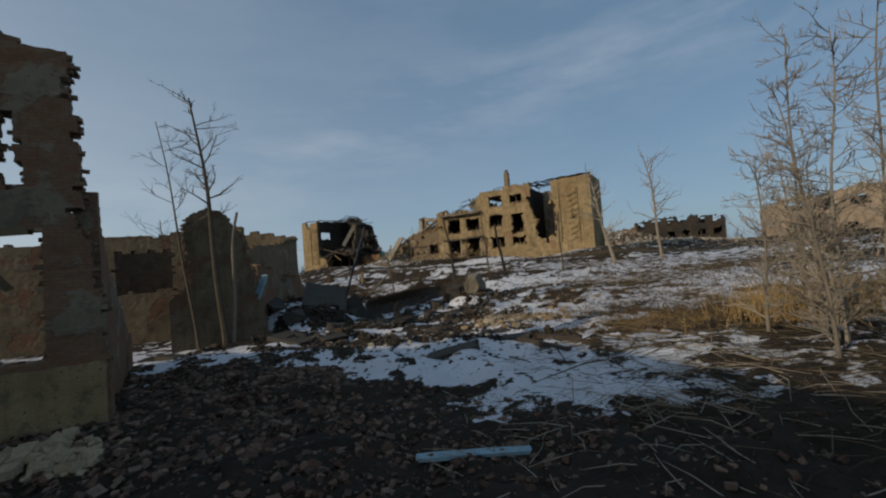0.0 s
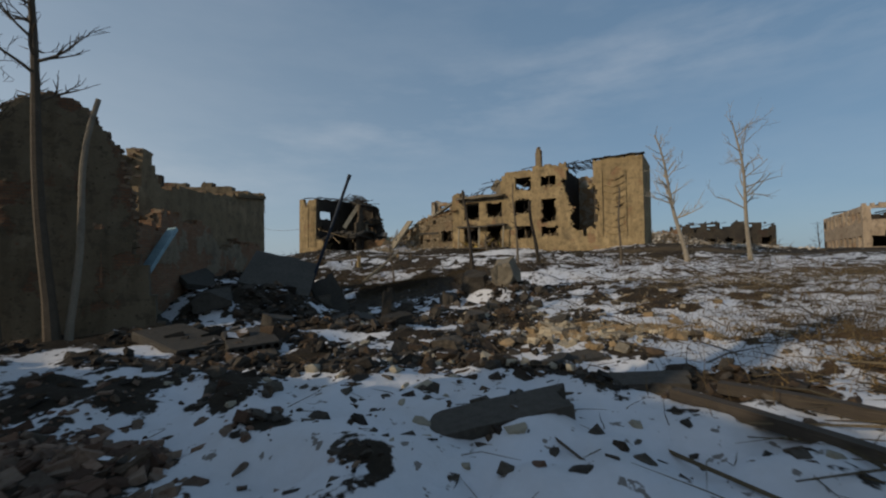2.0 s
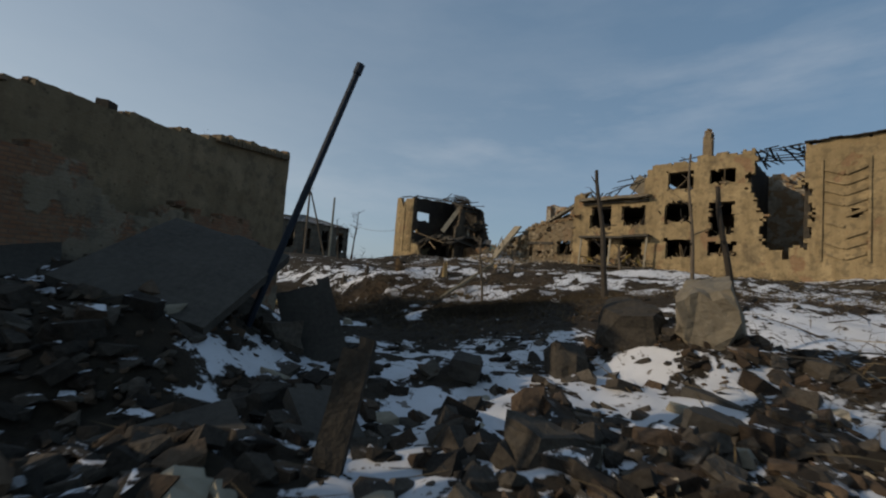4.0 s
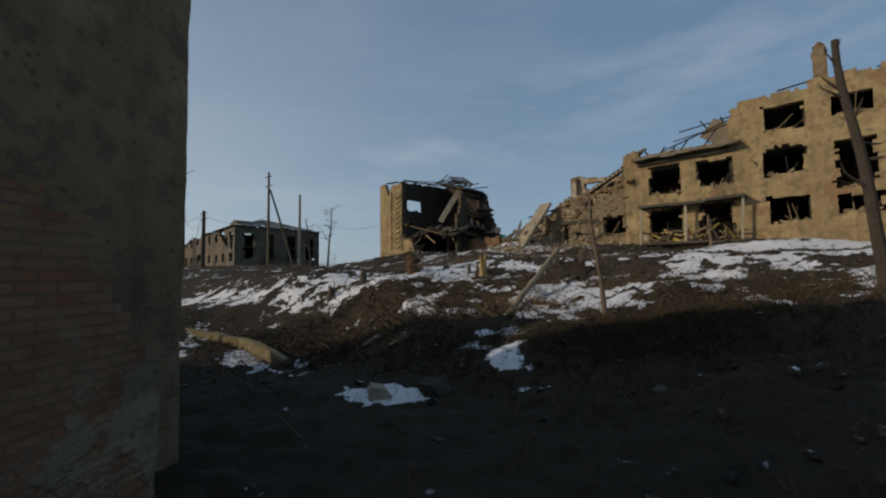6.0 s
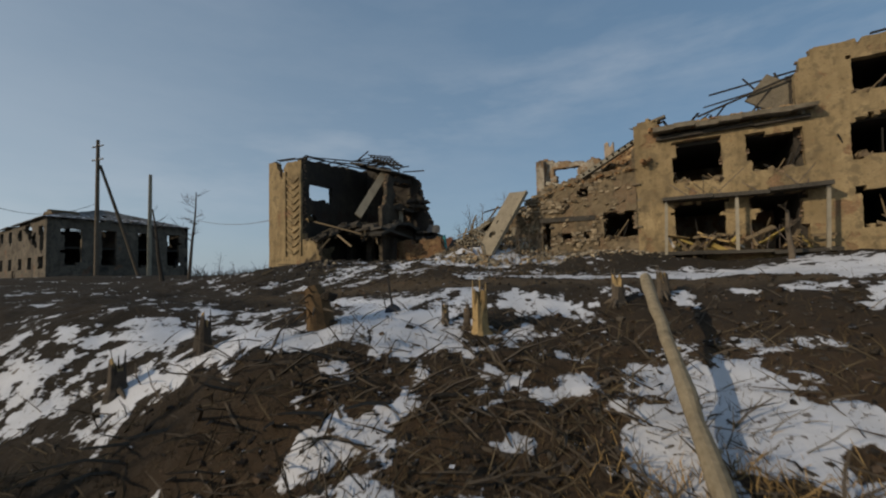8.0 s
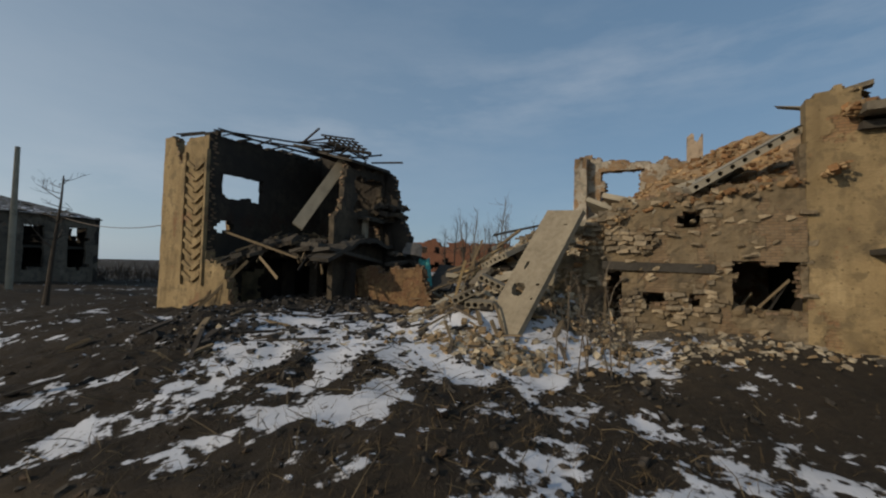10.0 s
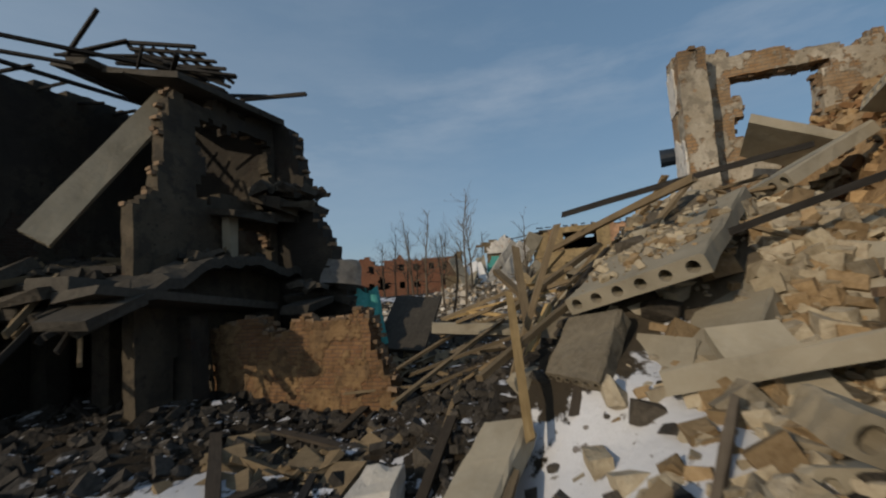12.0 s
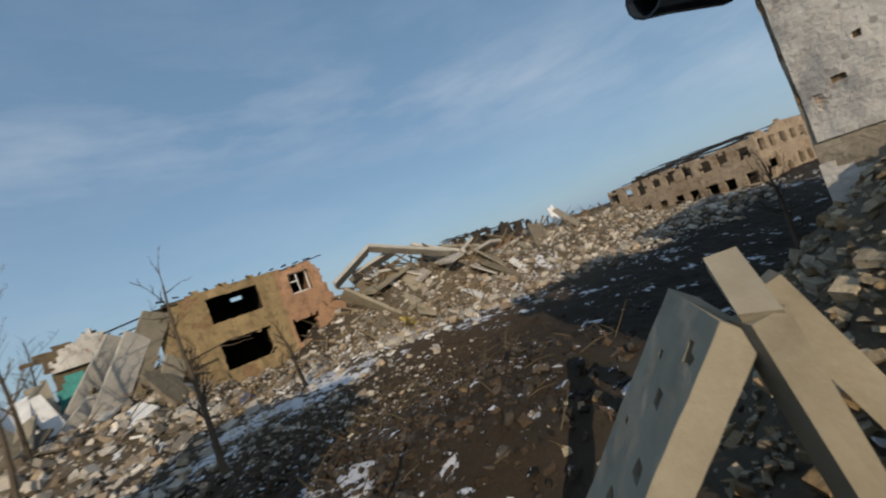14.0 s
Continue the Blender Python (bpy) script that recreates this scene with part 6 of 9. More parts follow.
# ---- the two-storey remnant across the yard ----
def ruin_g():
    b = root("flat_block_remnant", at_grid(8.4, 90.6, 1.8), "two-storey remnant of a flat block, ochre and salmon plaster", "ruined building")
    wall_part("front_wall", (-8.9, -2.55, -0.6, 6.9, 0.45, [(-8.9, 4.6), (-8.2, 6.0), (-7.2, 6.6), (-2.5, 6.6)]), M_PLASTER, b, None, "sooty ochre plaster wall with dark windows", holes=[("r", -6.35, 4.7, -3.7, 6.05, 0.03), ("r", -6.3, 2.0, -3.75, 3.5, 0.05)], ragged=0.15, cell=(0.18, 0.16), seed=101)
    wall_part("corner_wall", (-2.55, 2.3, -0.6, 6.9, 0.45, [(-2.55, 6.6), (-0.3, 6.5), (0.1, 5.8), (0.3, 4.4), (1.2, 2.8), (2.3, 1.0)]), M_SALMON, b, pose(0, -0.004, 0), "salmon plaster end of the front wall", holes=[("r", -1.9, 4.8, -0.65, 6.15, 0.02), ("r", -2.3, 2.0, -0.85, 3.3, 0.03)], ragged=0.2, cell=(0.18, 0.16), seed=103, bricks=30)
    for x, s in ((-0.2, 105), (-3.1, 106), (-8.4, 107)):
        wall_part("cross_wall", (0, 7.0, -0.6, 6.8, 0.4, [(0, 6.3), (7, 6.2)]), M_PLASTER_IN if x < -1 else M_SALMON, b, side(x, 0.4), "", ragged=0.3, cell=(0.4, 0.35), seed=s)
    wall_part("rear_wall", (-8.9, 0, -0.6, 6.8, 0.4, [(-8.9, 6.2), (0, 6.3)]), M_PLASTER_IN, b, pose(0, 7.4, 0), "", ragged=0.3, cell=(0.4, 0.35), seed=108)
    for z in (1.6 - 0.2, 4.1, 6.45):
        mb = MB()
        mb.box((8.2, 6.9, 0.18), pose(-4.3, 3.95, z), 0.02)
        obj("floor_slab", mb, M_DARKCONC, b)
    # white casement left in the upper window
    for spec in (((-1.85, 0.2, 4.85), (-1.85, 0.2, 6.1)), ((-0.7, 0.2, 4.85), (-0.7, 0.2, 6.1)), ((-1.85, 0.2, 4.88), (-0.7, 0.2, 4.88)), ((-1.85, 0.2, 6.08), (-0.7, 0.2, 6.08)), ((-1.3, 0.2, 4.85), (-1.3, 0.2, 6.1)), ((-1.85, 0.2, 5.6), (-1.3, 0.2, 5.6))):
        mb = MB()
        mb.beam(*spec, 0.06, 0.07)
        obj("casement_bar", mb, M_WHITE, b)
    r = random.Random(33)
    rows = [((-10.4, 0.1, 5.7), (0.6, 0.1, 6.72)), ((-11.0, 0.4, 6.0), (-7.6, 0.6, 6.5))]
    for k in range(12):
        x = -8.5 + k * 0.75
        rows.append(((x, -0.25, 6.68), (x + 0.3, 2.4, 6.85 + r.uniform(0, 0.15))))
    rafters(b, rows, 0.09, 0.07, M_CHAR, seed=8)
    # the collapsed bays on both sides
    spots = [(4.4, -0.2, 3.8, 12, 8, -70), (9.0, -0.4, 3.7, 4, -12, -95), (12.0, -0.2, 3.4, -8, 10, -80), (17.0, 0.2, 3.2, 6, -8, -86), (22.0, 0.3, 2.9, -5, 9, -92), (5.6, 0.4, 4.0, 8, 24, 10), (7.2, 1.0, 3.6, 16, -16, -20), (9.5, 0.6, 3.0, -14, 20, 14), (12.0, 0.8, 3.0, 10, -22, 5), (15.0, 1.2, 2.4, 12, 18, -10), (19.0, 1.0, 2.2, -8, -16, 12)]
    for k, (x, y, z, rx, ry, rz) in enumerate(spots):
        s = hollow_slab(1.2, r.uniform(3.4, 5.2), 0.22, M_PALECONC if k % 4 else M_CONCRETE, b, "floor_slab", "", seed=k)
        s.matrix_basis = pose(x, y, z, rx, ry, rz + 90) if k % 3 else pose(x, y, z, rx, ry, rz)
    # slabs that slid off the torn ends, each from its upper to its lower end
    lean = [((-8.6, -0.2, 6.2), (-11.6, -1.2, 1.2), 1.3), ((-9.6, -0.6, 5.4), (-12.4, -1.8, 0.9), 1.2), ((-10.4, 0.2, 5.6), (-13.6, -0.6, 1.3), 1.2), ((-8.4, -0.8, 3.6), (-10.2, -2.6, 0.5), 1.1), ((-11.6, -0.9, 3.0), (-14.4, -2.2, 0.6), 1.2), ((-9.2, -1.6, 1.9), (-12.8, -2.6, 0.8), 1.2), ((-12.6, -2.6, 1.1), (-16.2, -3.6, 0.5), 1.3),
            ((3.6, -0.4, 6.1), (0.7, -0.3, 4.5), 1.1), ((3.4, -0.7, 6.2), (9.4, -0.9, 4.1), 0.7), ((0.9, -0.5, 3.9), (3.5, -1.2, 1.3), 1.5), ((5.6, 0.2, 5.5), (2.4, 0.6, 4.7), 1.0), ((7.0, 0.3, 5.4), (10.8, -0.4, 3.6), 1.1), ((9.6, 0.6, 4.6), (13.6, -0.2, 3.3), 1.1), ((12.4, 0.4, 4.3), (8.8, -0.8, 3.0), 1.1)]
    for k, (a, c, w) in enumerate(lean):
        d = Vector(c) - Vector(a)
        y = d.normalized()
        x = Vector((-y.z, 0.45, y.x)) if k < 7 else Vector((0.1, 0.9, -0.45))
        x = (x - y * x.dot(y)).normalized()
        s = hollow_slab(w, d.length, 0.22, M_PALECONC if k % 3 else M_CONCRETE, b, "floor_slab", "", seed=30 + k)
        s.matrix_basis = Matrix.Translation((Vector(a) + Vector(c)) / 2) @ Matrix((x, y, x.cross(y))).transposed().to_4x4()
    wall_part("far_bay", (-17.6, -10.6, -0.6, 6.6, 0.4, [(-17.6, 3.6), (-16.6, 5.3), (-13.4, 6.0), (-11.4, 6.3), (-10.6, 5.6)]), M_GREYWALL, b, pose(0, 1.0, 0), "", holes=[("r", -15.9, 3.0, -13.5, 5.5, 0.2)], ragged=0.3, cell=(0.25, 0.2), seed=115)
    wall_part("teal_room_wall", (-13.4, -11.5, 2.5, 4.8, 0.04, [(-13.4, 3.9), (-12.9, 4.6), (-11.5, 4.7)]), M_TEAL, b, pose(0, 0.955, 0), "patch of teal paint on the inner wall", ragged=0.3, cell=(0.15, 0.15), seed=111)
    wall_part("white_room_wall", (-13.3, -11.0, 4.9, 6.5, 0.25, [(-13.3, 5.3), (-12.6, 5.9), (-11.7, 6.4), (-11.0, 6.1)]), M_WHITEWALL, b, pose(0, 0.7, 0), "inner wall with white paint", ragged=0.3, cell=(0.15, 0.15), seed=113)
    wall_part("yellow_room_wall", (2.4, 4.4, -0.6, 4.2, 0.3, [(2.4, 3.2), (3.0, 3.9), (4.4, 3.7)]), M_PALEOCHRE, b, pose(0, 0.9, 0), "inner wall with yellow paint", ragged=0.25, cell=(0.2, 0.2), seed=116)
    wall_part("right_bay", (2.6, 12.0, -0.6, 5.4, 0.4, [(2.6, 2.4), (4.0, 4.6), (6.0, 4.8), (8.0, 3.8), (12.0, 2.6)]), M_BRICKWALL, b, pose(0, 2.6, 0), "", holes=[("r", 5.2, 1.8, 6.8, 3.4, 0.25), ("r", 8.5, 0.8, 9.8, 2.2, 0.2)], ragged=0.5, cell=(0.3, 0.25), seed=117)
    wall_part("low_bay", (12.0, 30.0, -0.6, 4.2, 0.4, [(12, 2.8), (18, 3.6), (24, 3.0), (30, 3.4)]), M_BRICKWALL, b, pose(0, 2.0, 0), "", holes=[("r", 16, 0.8, 18, 2.4, 0.3), ("r", 22, 0.8, 24, 2.2, 0.3)], ragged=0.6, cell=(0.4, 0.3), seed=119)
    rows = []
    for k in range(110):
        x = r.choice((r.uniform(-15, -8.5), r.uniform(0.5, 30), r.uniform(0.5, 14)))
        z = interp([(-15, 2.5), (-9, 3.2), (1, 3.6), (6, 4.8), (12, 3.8), (30, 3.2)], x)
        rows.append(((x, r.uniform(-1.2, 2.2), z + r.uniform(-1.2, 0.2)), (x + r.uniform(-2.6, 2.6), r.uniform(-1, 2.4), z + r.uniform(-0.8, 1.0))))
    rafters(b, rows, 0.12, 0.09, M_WOOD, "board", 9)
    return b


ruin_g()


# ---- the ruined yard buildings beside the start of the flight ----
def gable_wall():
    b = root("gable_fragment", pose(-8.0, 13.06, -2.6, 0, 0, 36.5), "ragged plastered gable fragment in the shade", "ruined wall")
    wall_part("upper_wall", (-2.1, 2.0, 2.9, 7.2, 0.5, [(-1.7, 3.2), (-1.55, 6.2), (-1.2, 6.75), (-0.5, 7.0), (0.2, 6.7), (0.75, 5.95), (1.1, 5.3), (1.35, 4.0), (1.5, 2.6)]), M_GREYWALL, b, pose(0, 0.12, 0), "brown-grey plaster with bare brick on its broken flank",
              ragged=0.16, cell=(0.14, 0.13), seed=121, bricks=110, left=[(2.5, -1.9), (3.4, -1.35), (4.5, -1.5), (6.8, -1.4)])
    wall_part("plinth_wall", (-2.2, 2.15, -0.3, 3.4, 0.7, [(-2.2, 2.8), (-1.6, 3.3), (1.0, 3.3), (1.6, 2.6), (1.9, 1.4), (2.15, 0.4)]), M_GREYWALL, b, None, "smooth grey plinth", ragged=0.1, cell=(0.2, 0.17), seed=123)
    wall_part("return_wall", (0, 1.3, -0.3, 7, 0.5, [(0, 5.0), (0.5, 3.4), (1.3, 2.2)]), M_GREYWALL, b, side(1.35, 0.7), "", ragged=0.3, cell=(0.2, 0.17), seed=125, bricks=40)
    return b


gable_wall()


def long_wall():
    ang = math.degrees(math.atan2(11.17, -1.6))
    b = root("yard_wall", pose(-8.9, 16.5, -2.6, 0, 0, ang), "long roofless wall of brown plaster with a broken horn", "ruined wall")
    wall_part("wall", (-0.45, 11.0, -0.4, 7.4, 0.55, [(-0.45, 4.6), (-0.12, 5.3), (-0.05, 6.45), (0.28, 6.5), (0.42, 6.15), (0.7, 5.75), (0.95, 5.3), (1.5, 5.2), (1.9, 5.5), (2.8, 5.6), (6.2, 5.85), (8.2, 6.35), (11.4, 6.82)]), M_YARDWALL, b, None, "shaded wall with fallen plaster low down", ragged=0.09, cell=(0.17, 0.15), seed=131, bricks=120,
              left=[(-0.4, 1.2), (3.6, 0.6), (4.3, -0.3), (6.5, -0.3)])
    # dentil course under the far end of the crown
    for k in range(19):
        mb = MB()
        mb.box((0.16, 0.16, 0.2), None, 0.015)
        obj("dentil", mb, M_YARDWALL, b, "", pose(7.1 + k * 0.2, -0.09, interp([(7.1, 6.05), (11.4, 6.6)], 7.1 + k * 0.2)))
    wall_part("cross_wall", (0, 9, -0.4, 7.4, 0.5, [(0, 6.7), (2, 7.3), (9, 7.8)]), M_GREYWALL, b, side(11.0, 0.55), "", ragged=0.25, cell=(0.3, 0.25), seed=133)
    wall_part("horn_return", (0, 0.9, 2.6, 6.4, 0.4, [(0, 6.3), (0.35, 5.9), (0.6, 5.0), (0.9, 4.2)]), M_PLASTER, b, side(-0.05, 0.56), "lit ochre plaster on the broken horn", ragged=0.15, cell=(0.15, 0.13), seed=137)
    wall_part("low_wall", (-3.2, 9.6, -0.4, 4.6, 0.45, [(-3.2, 3.4), (-1.5, 3.7), (-0.4, 3.9), (0.6, 4.2), (2.5, 3.9), (3.4, 3.1), (5, 3.5), (7.6, 3.4), (8.6, 2.6), (9.6, 1.2)]), M_BRICKWALL, b, pose(0, -1.0, 0), "low broken brick wall before the long one", holes=[("r", 4.4, 0.3, 5.8, 2.2, 0.3)], ragged=0.35, cell=(0.17, 0.15), seed=135, bricks=90)
    return b


long_wall()
# unseen house behind the yard wall, added to throw shade on the slope
rear = root("unseen_shade_house", at_grid(-26.0, 32.6, -4.3), "unseen roofless grey house added to shade the slope", "ruined building")
wall_part("front_wall", (0, 7.4, -0.4, 11.6, 0.5, [(0, 6.6), (3, 7.3), (7.4, 8.3)]), M_GREYWALL, rear, None, "", holes=[("r", 1.4, 5.2, 2.6, 6.8, 0.1), ("r", 4.6, 5.2, 5.8, 6.8, 0.1)], ragged=0.2, cell=(0.25, 0.2), seed=145)
wall_part("end_wall", (-6.5, -0.02, -0.4, 11.6, 0.5, [(-6.5, 6.7), (-0.02, 7.0)]), M_GREYWALL, rear, side(0.5), "", ragged=0.2, cell=(0.25, 0.2), seed=146)
wall_part("end_wall", (-6.5, -0.02, -0.4, 11.6, 0.5, [(-6.5, 7.9), (-0.02, 8.3)]), M_GREYWALL, rear, side(7.4), "", ragged=0.2, cell=(0.25, 0.2), seed=147)
back = root("courtyard_wall", pose(-26.0, 11.5, -2.6, 0, 0, 26), "dark courtyard wall with a wide opening", "ruined wall")
wall_part("wall", (0, 14.5, -0.4, 7.2, 0.5, [(0, 6.0), (8.4, 6.3), (9.0, 5.6), (10.4, 6.6), (14.5, 6.5)]), M_GREYWALL, back, None, "", holes=[("r", 10.6, 3.2, 13.6, 5.6, 0.2), ("r", 2, 2, 4.5, 5, 0.3)], ragged=0.25, cell=(0.2, 0.17), seed=141, bricks=40)
# dark wall added behind, so that the opening looks like a shaded recess
wall_part("inner_wall", (0, 16.5, -0.4, 7.2, 0.4, [(0, 6.2), (16.5, 6.6)]), M_PLASTER_IN, back, pose(0, 3.5, 0), "", ragged=0.25, cell=(0.4, 0.35), seed=143)


def near_house():
    b = root("shattered_house_corner", pose(-4.75, 3.1, -2.6, 0, 0, 36.9), "tall shattered house corner, bare brick over a plaster plinth", "ruined building")
    wall_part("front_wall", (-9.0, 0.1, -0.4, 10, 0.55, [(-9, 8.8), (-1.5, 9.4), (-0.6, 9.2), (0.1, 8.6)]), M_BRICKWALL, b, None, "splintered brick wall", holes=[("r", -3.2, 1.95, -1.05, 5.0, 0.05), ("r", -1.75, 6.0, -1.35, 7.6, 0.2)], ragged=0.2, cell=(0.14, 0.13), seed=151, bricks=180,
              right=[(0, 0.15), (2.4, 0.0), (4, -0.15), (5.4, -0.4), (6.2, -0.25), (7.4, -0.5), (9.5, -0.55)])
    mb, _ = ruin_wall(-9.0, 0.03, -0.4, 1.95, 0.2, [(-9, 1.8), (-1.0, 1.85), (0.03, 1.7)], cell=(0.2, 0.17), ragged=0.12, seed=153.3)
    obj("plinth", mb, M_PLASTER, b, "ochre plaster plinth", pose(0, -0.08, 0))
    wall_part("side_wall", (0, 7.0, -0.4, 9, 0.5, [(0, 6.0), (1.2, 4.2), (4, 3.0), (7, 1.5)]), M_BRICKWALL, b, side(-0.05, 0.5), "", ragged=0.3, cell=(0.2, 0.17), seed=155)
    rows = [((-3.1, -0.1, 5.9), (-1.5, -0.3, 3.6)), ((-2.9, -0.25, 4.6), (-1.3, 0.2, 5.5)), ((-3.3, 0.1, 4.8), (-1.2, -0.2, 4.9))]
    rafters(b, rows, 0.2, 0.06, M_WOOD, "board", 4)
    return b


near_house()

# wall out of view, added to keep the sun off the yard
nb = root("unseen_shade_wall", pose(-12.6, -2.9, -2.6, 0, 0, -53.1), "unseen tall grey wall added to shade the yard", "ruined wall")
wall_part("wall", (-2.6, 12.0, -0.4, 9.4, 0.5, [(-2.6, 8.7), (5, 8.9), (12, 8.5)]), M_GREYWALL, nb, None, "", holes=[("r", 7.5, 3.0, 8.8, 4.8, 0.1)], ragged=0.3, cell=(0.3, 0.25), seed=157)
wo = root("brick_stub", at_grid(-13.3, 68.55, 1.4), "orange-lit stub of a broken brick wall", "ruined wall")
wall_part("wall", (-4.2, 0.95, -0.3, 3.0, 0.5, [(-4.2, 2.3), (-2.8, 2.5), (-1.9, 2.0), (-1.2, 2.35), (-0.4, 2.55), (0.3, 2.35), (0.75, 1.2), (0.95, 0.3)]), M_RUST, wo, None, "crumbling brick with traces of plaster", wobble=0.09, ragged=0.3, cell=(0.13, 0.11), seed=161, bricks=110)

# ---- trees and posts ----
def branch(mb, p, d, length, rad, depth, r, twig):
    """One limb with its side shoots, added to mb."""
    pts, radii, n = [p.copy()], [rad], 5
    for k in range(n):
        d = (d + Vector((r.uniform(-1, 1), r.uniform(-1, 1), r.uniform(-0.6, 0.9))) * 0.16).normalized()
        p = p + d * (length / n)
        pts.append(p.copy())
        radii.append(rad * (1 - 0.8 * (k + 1) / n) + 0.004)
        if depth > 0 and k >= 0 and r.random() < twig:
            sd = (d + d.orthogonal().normalized() * r.uniform(-1.2, 1.2) + Vector((r.uniform(-1, 1), r.uniform(-1, 1), r.uniform(-0.2, 0.9))) * 0.8).normalized()
            branch(mb, p, sd, length * r.uniform(0.3, 0.6), radii[-1] * 0.65, depth - 1, r, twig)
    mb.tube(pts, radii, 5 if rad > 0.03 else 3)


def tree(name, base, top, rad, mat, label, seed, limbs=10, reach=0.4, start=0.35, twig=0.6, depth=2, end=0.25, category="tree", group="bare trees", up=0.5):
    """A bare or shot-through tree from base to top (world places), with its limbs as a second mesh."""
    r = random.Random(seed)
    base, top = Vector(base), Vector(top)
    t = root(name, Matrix.Translation(base), label, category, group)
    axis_v = top - base
    h = axis_v.length
    pts, radii = [], []
    for k in range(12):
        f = k / 11
        wob = Vector((math.sin(f * 7 + seed), math.cos(f * 5.3 + seed * 2), 0)) * 0.018 * h * f
        pts.append(axis_v * f + wob - Vector((0, 0, 0.25)) * (k == 0))
        radii.append(rad * (1.25 if k == 0 else 1) * (1 - (1 - end) * f))
    mb = MB()
    mb.tube(pts, radii, 8)
    obj("trunk", mb, mat, t)
    lm = MB()
    for k in range(limbs):
        f = start + (1 - start) * (k + r.random()) / limbs
        f = min(f, 0.99)
        p = pts[int(f * 11)].lerp(pts[min(int(f * 11) + 1, 11)], f * 11 % 1)
        a = r.uniform(0, 6.28)
        d = Vector((math.cos(a), math.sin(a), r.uniform(0.0, up * 2))).normalized()
        branch(lm, p, d, h * reach * r.uniform(0.4, 1.0) * (1.15 - 0.6 * f), max(radii[int(f * 11)] * 0.45, 0.012), depth, r, twig)
    if limbs:
        obj("crown", lm, mat, t)
    return t


def gnd(x, y, dz=0.0):
    return (x, y, hz(x, y) + dz)


tree("bare_tree", gnd(-7.4, 12.2), (-8.1, 11.6, 9.4), 0.15, M_BARK, "tall bare tree with drooping broken limbs by the gable", 4, 22, 0.2, 0.5, 0.7, 2)
tree("bare_tree", gnd(-7.2, 12.35), (-6.95, 12.75, 4.1), 0.085, M_PALEBARK, "limbless pale trunk by the gable", 6, 0, end=0.7)
tree("bare_tree", gnd(-8.6, 12.0), (-9.6, 11.4, 8.3), 0.07, M_BARK, "thin bare tree by the gable", 9, 14, 0.2, 0.4, 0.7, 2)
tree("shot_tree", gnd(2.0, 36.6), (1.35, 36.6, 5.7), 0.16, M_DARKBARK, "splintered dark trunk with stubs of limbs", 11, 9, 0.16, 0.35, 0.2, 1, 0.5)
tree("shot_tree", gnd(5.4, 34.2), (5.1, 34.2, 5.7), 0.09, M_BARK, "thin grey trunk with short limbs", 12, 9, 0.16, 0.3, 0.3, 1, 0.4)
tree("shot_tree", gnd(7.0, 35.0), (6.3, 35.1, 4.5), 0.15, M_DARKBARK, "dark snapped trunk in the snow", 13, 3, 0.12, 0.4, 0.1, 1, 0.6)
tree("shot_tree", gnd(11.9, 31.6), (11.8, 31.6, 4.8), 0.08, M_BARK, "thin snapped trunk in the snow", 14, 4, 0.12, 0.4, 0.1, 1, 0.6)
tree("bare_tree", gnd(17.2, 34.0), (15.4, 34.7, 9.0), 0.17, M_PALEBARK, "leaning pale tree with torn limbs", 15, 26, 0.26, 0.3, 0.6, 2, up=1.0)
tree("bare_tree", gnd(21.9, 35.0), (21.2, 35.0, 9.9), 0.16, M_PALEBARK, "pale bare tree with crooked limbs", 16, 24, 0.34, 0.36, 0.6, 2, up=0.9)
for k, (x, y, h) in enumerate(((12.6, 5.9, 8.6), (12.1, 4.6, 8.0), (13.3, 7.2, 7.4), (11.6, 6.6, 5.2), (13.6, 5.2, 8.8), (14.4, 8.8, 6.0), (11.4, 4.0, 4.6), (12.2, 5.0, 3.6), (13.0, 6.2, 4.4), (12.8, 3.8, 6.4), (13.8, 4.4, 5.2))):
    tree("birch_sapling", gnd(x + 0.9, y), (x + 0.9 + 0.5 * math.sin(k * 2.1), y + 0.4 * math.cos(k), hz(x, y) + h), 0.05, M_PALEBARK, "thin pale sapling in a thicket", 20 + k, 40, 0.22, 0.06, 0.8, 2, group="thicket", up=0.4)
tree("broken_tree", gnd(-4.63, 37.6), (-5.0, 37.65, 2.0), 0.085, M_BARK, "broken trunk with a few crooked arms", 31, 16, 0.3, 0.3, 0.6, 2, 0.6, up=0.7)
tree("orchard_tree", gnd(3.2, 54.2), (3.0, 54.1, 3.4), 0.13, M_BARK, "small gnarled tree before the ochre wall", 33, 6, 0.6, 0.45, 0.5, 1, 0.5)
tree("bare_tree", gnd(-36.5, 72.0), (-36.0, 72.3, 9.1), 0.16, M_DARKBARK, "ragged bare tree beside the road", 34, 14, 0.3, 0.4, 0.6, 2)
tree("bare_tree", gnd(-37.5, 70.0), (-38.5, 70.0, 7.3), 0.2, M_DARKBARK, "bent dark snag beside the road", 35, 4, 0.3, 0.5, 0.4, 1)
tree("bare_tree", gnd(-14.2, 29.8), (-14.4, 29.9, 3.4), 0.07, M_DARKBARK, "dark bare tree beyond the yard wall", 37, 16, 0.2, 0.4, 0.5, 2)
tree("bare_tree", gnd(-28.6, 35.8), (-28.8, 35.8, 8.0), 0.14, M_DARKBARK, "dark bare tree beyond the yard wall", 36, 14, 0.28, 0.25, 0.6, 2)
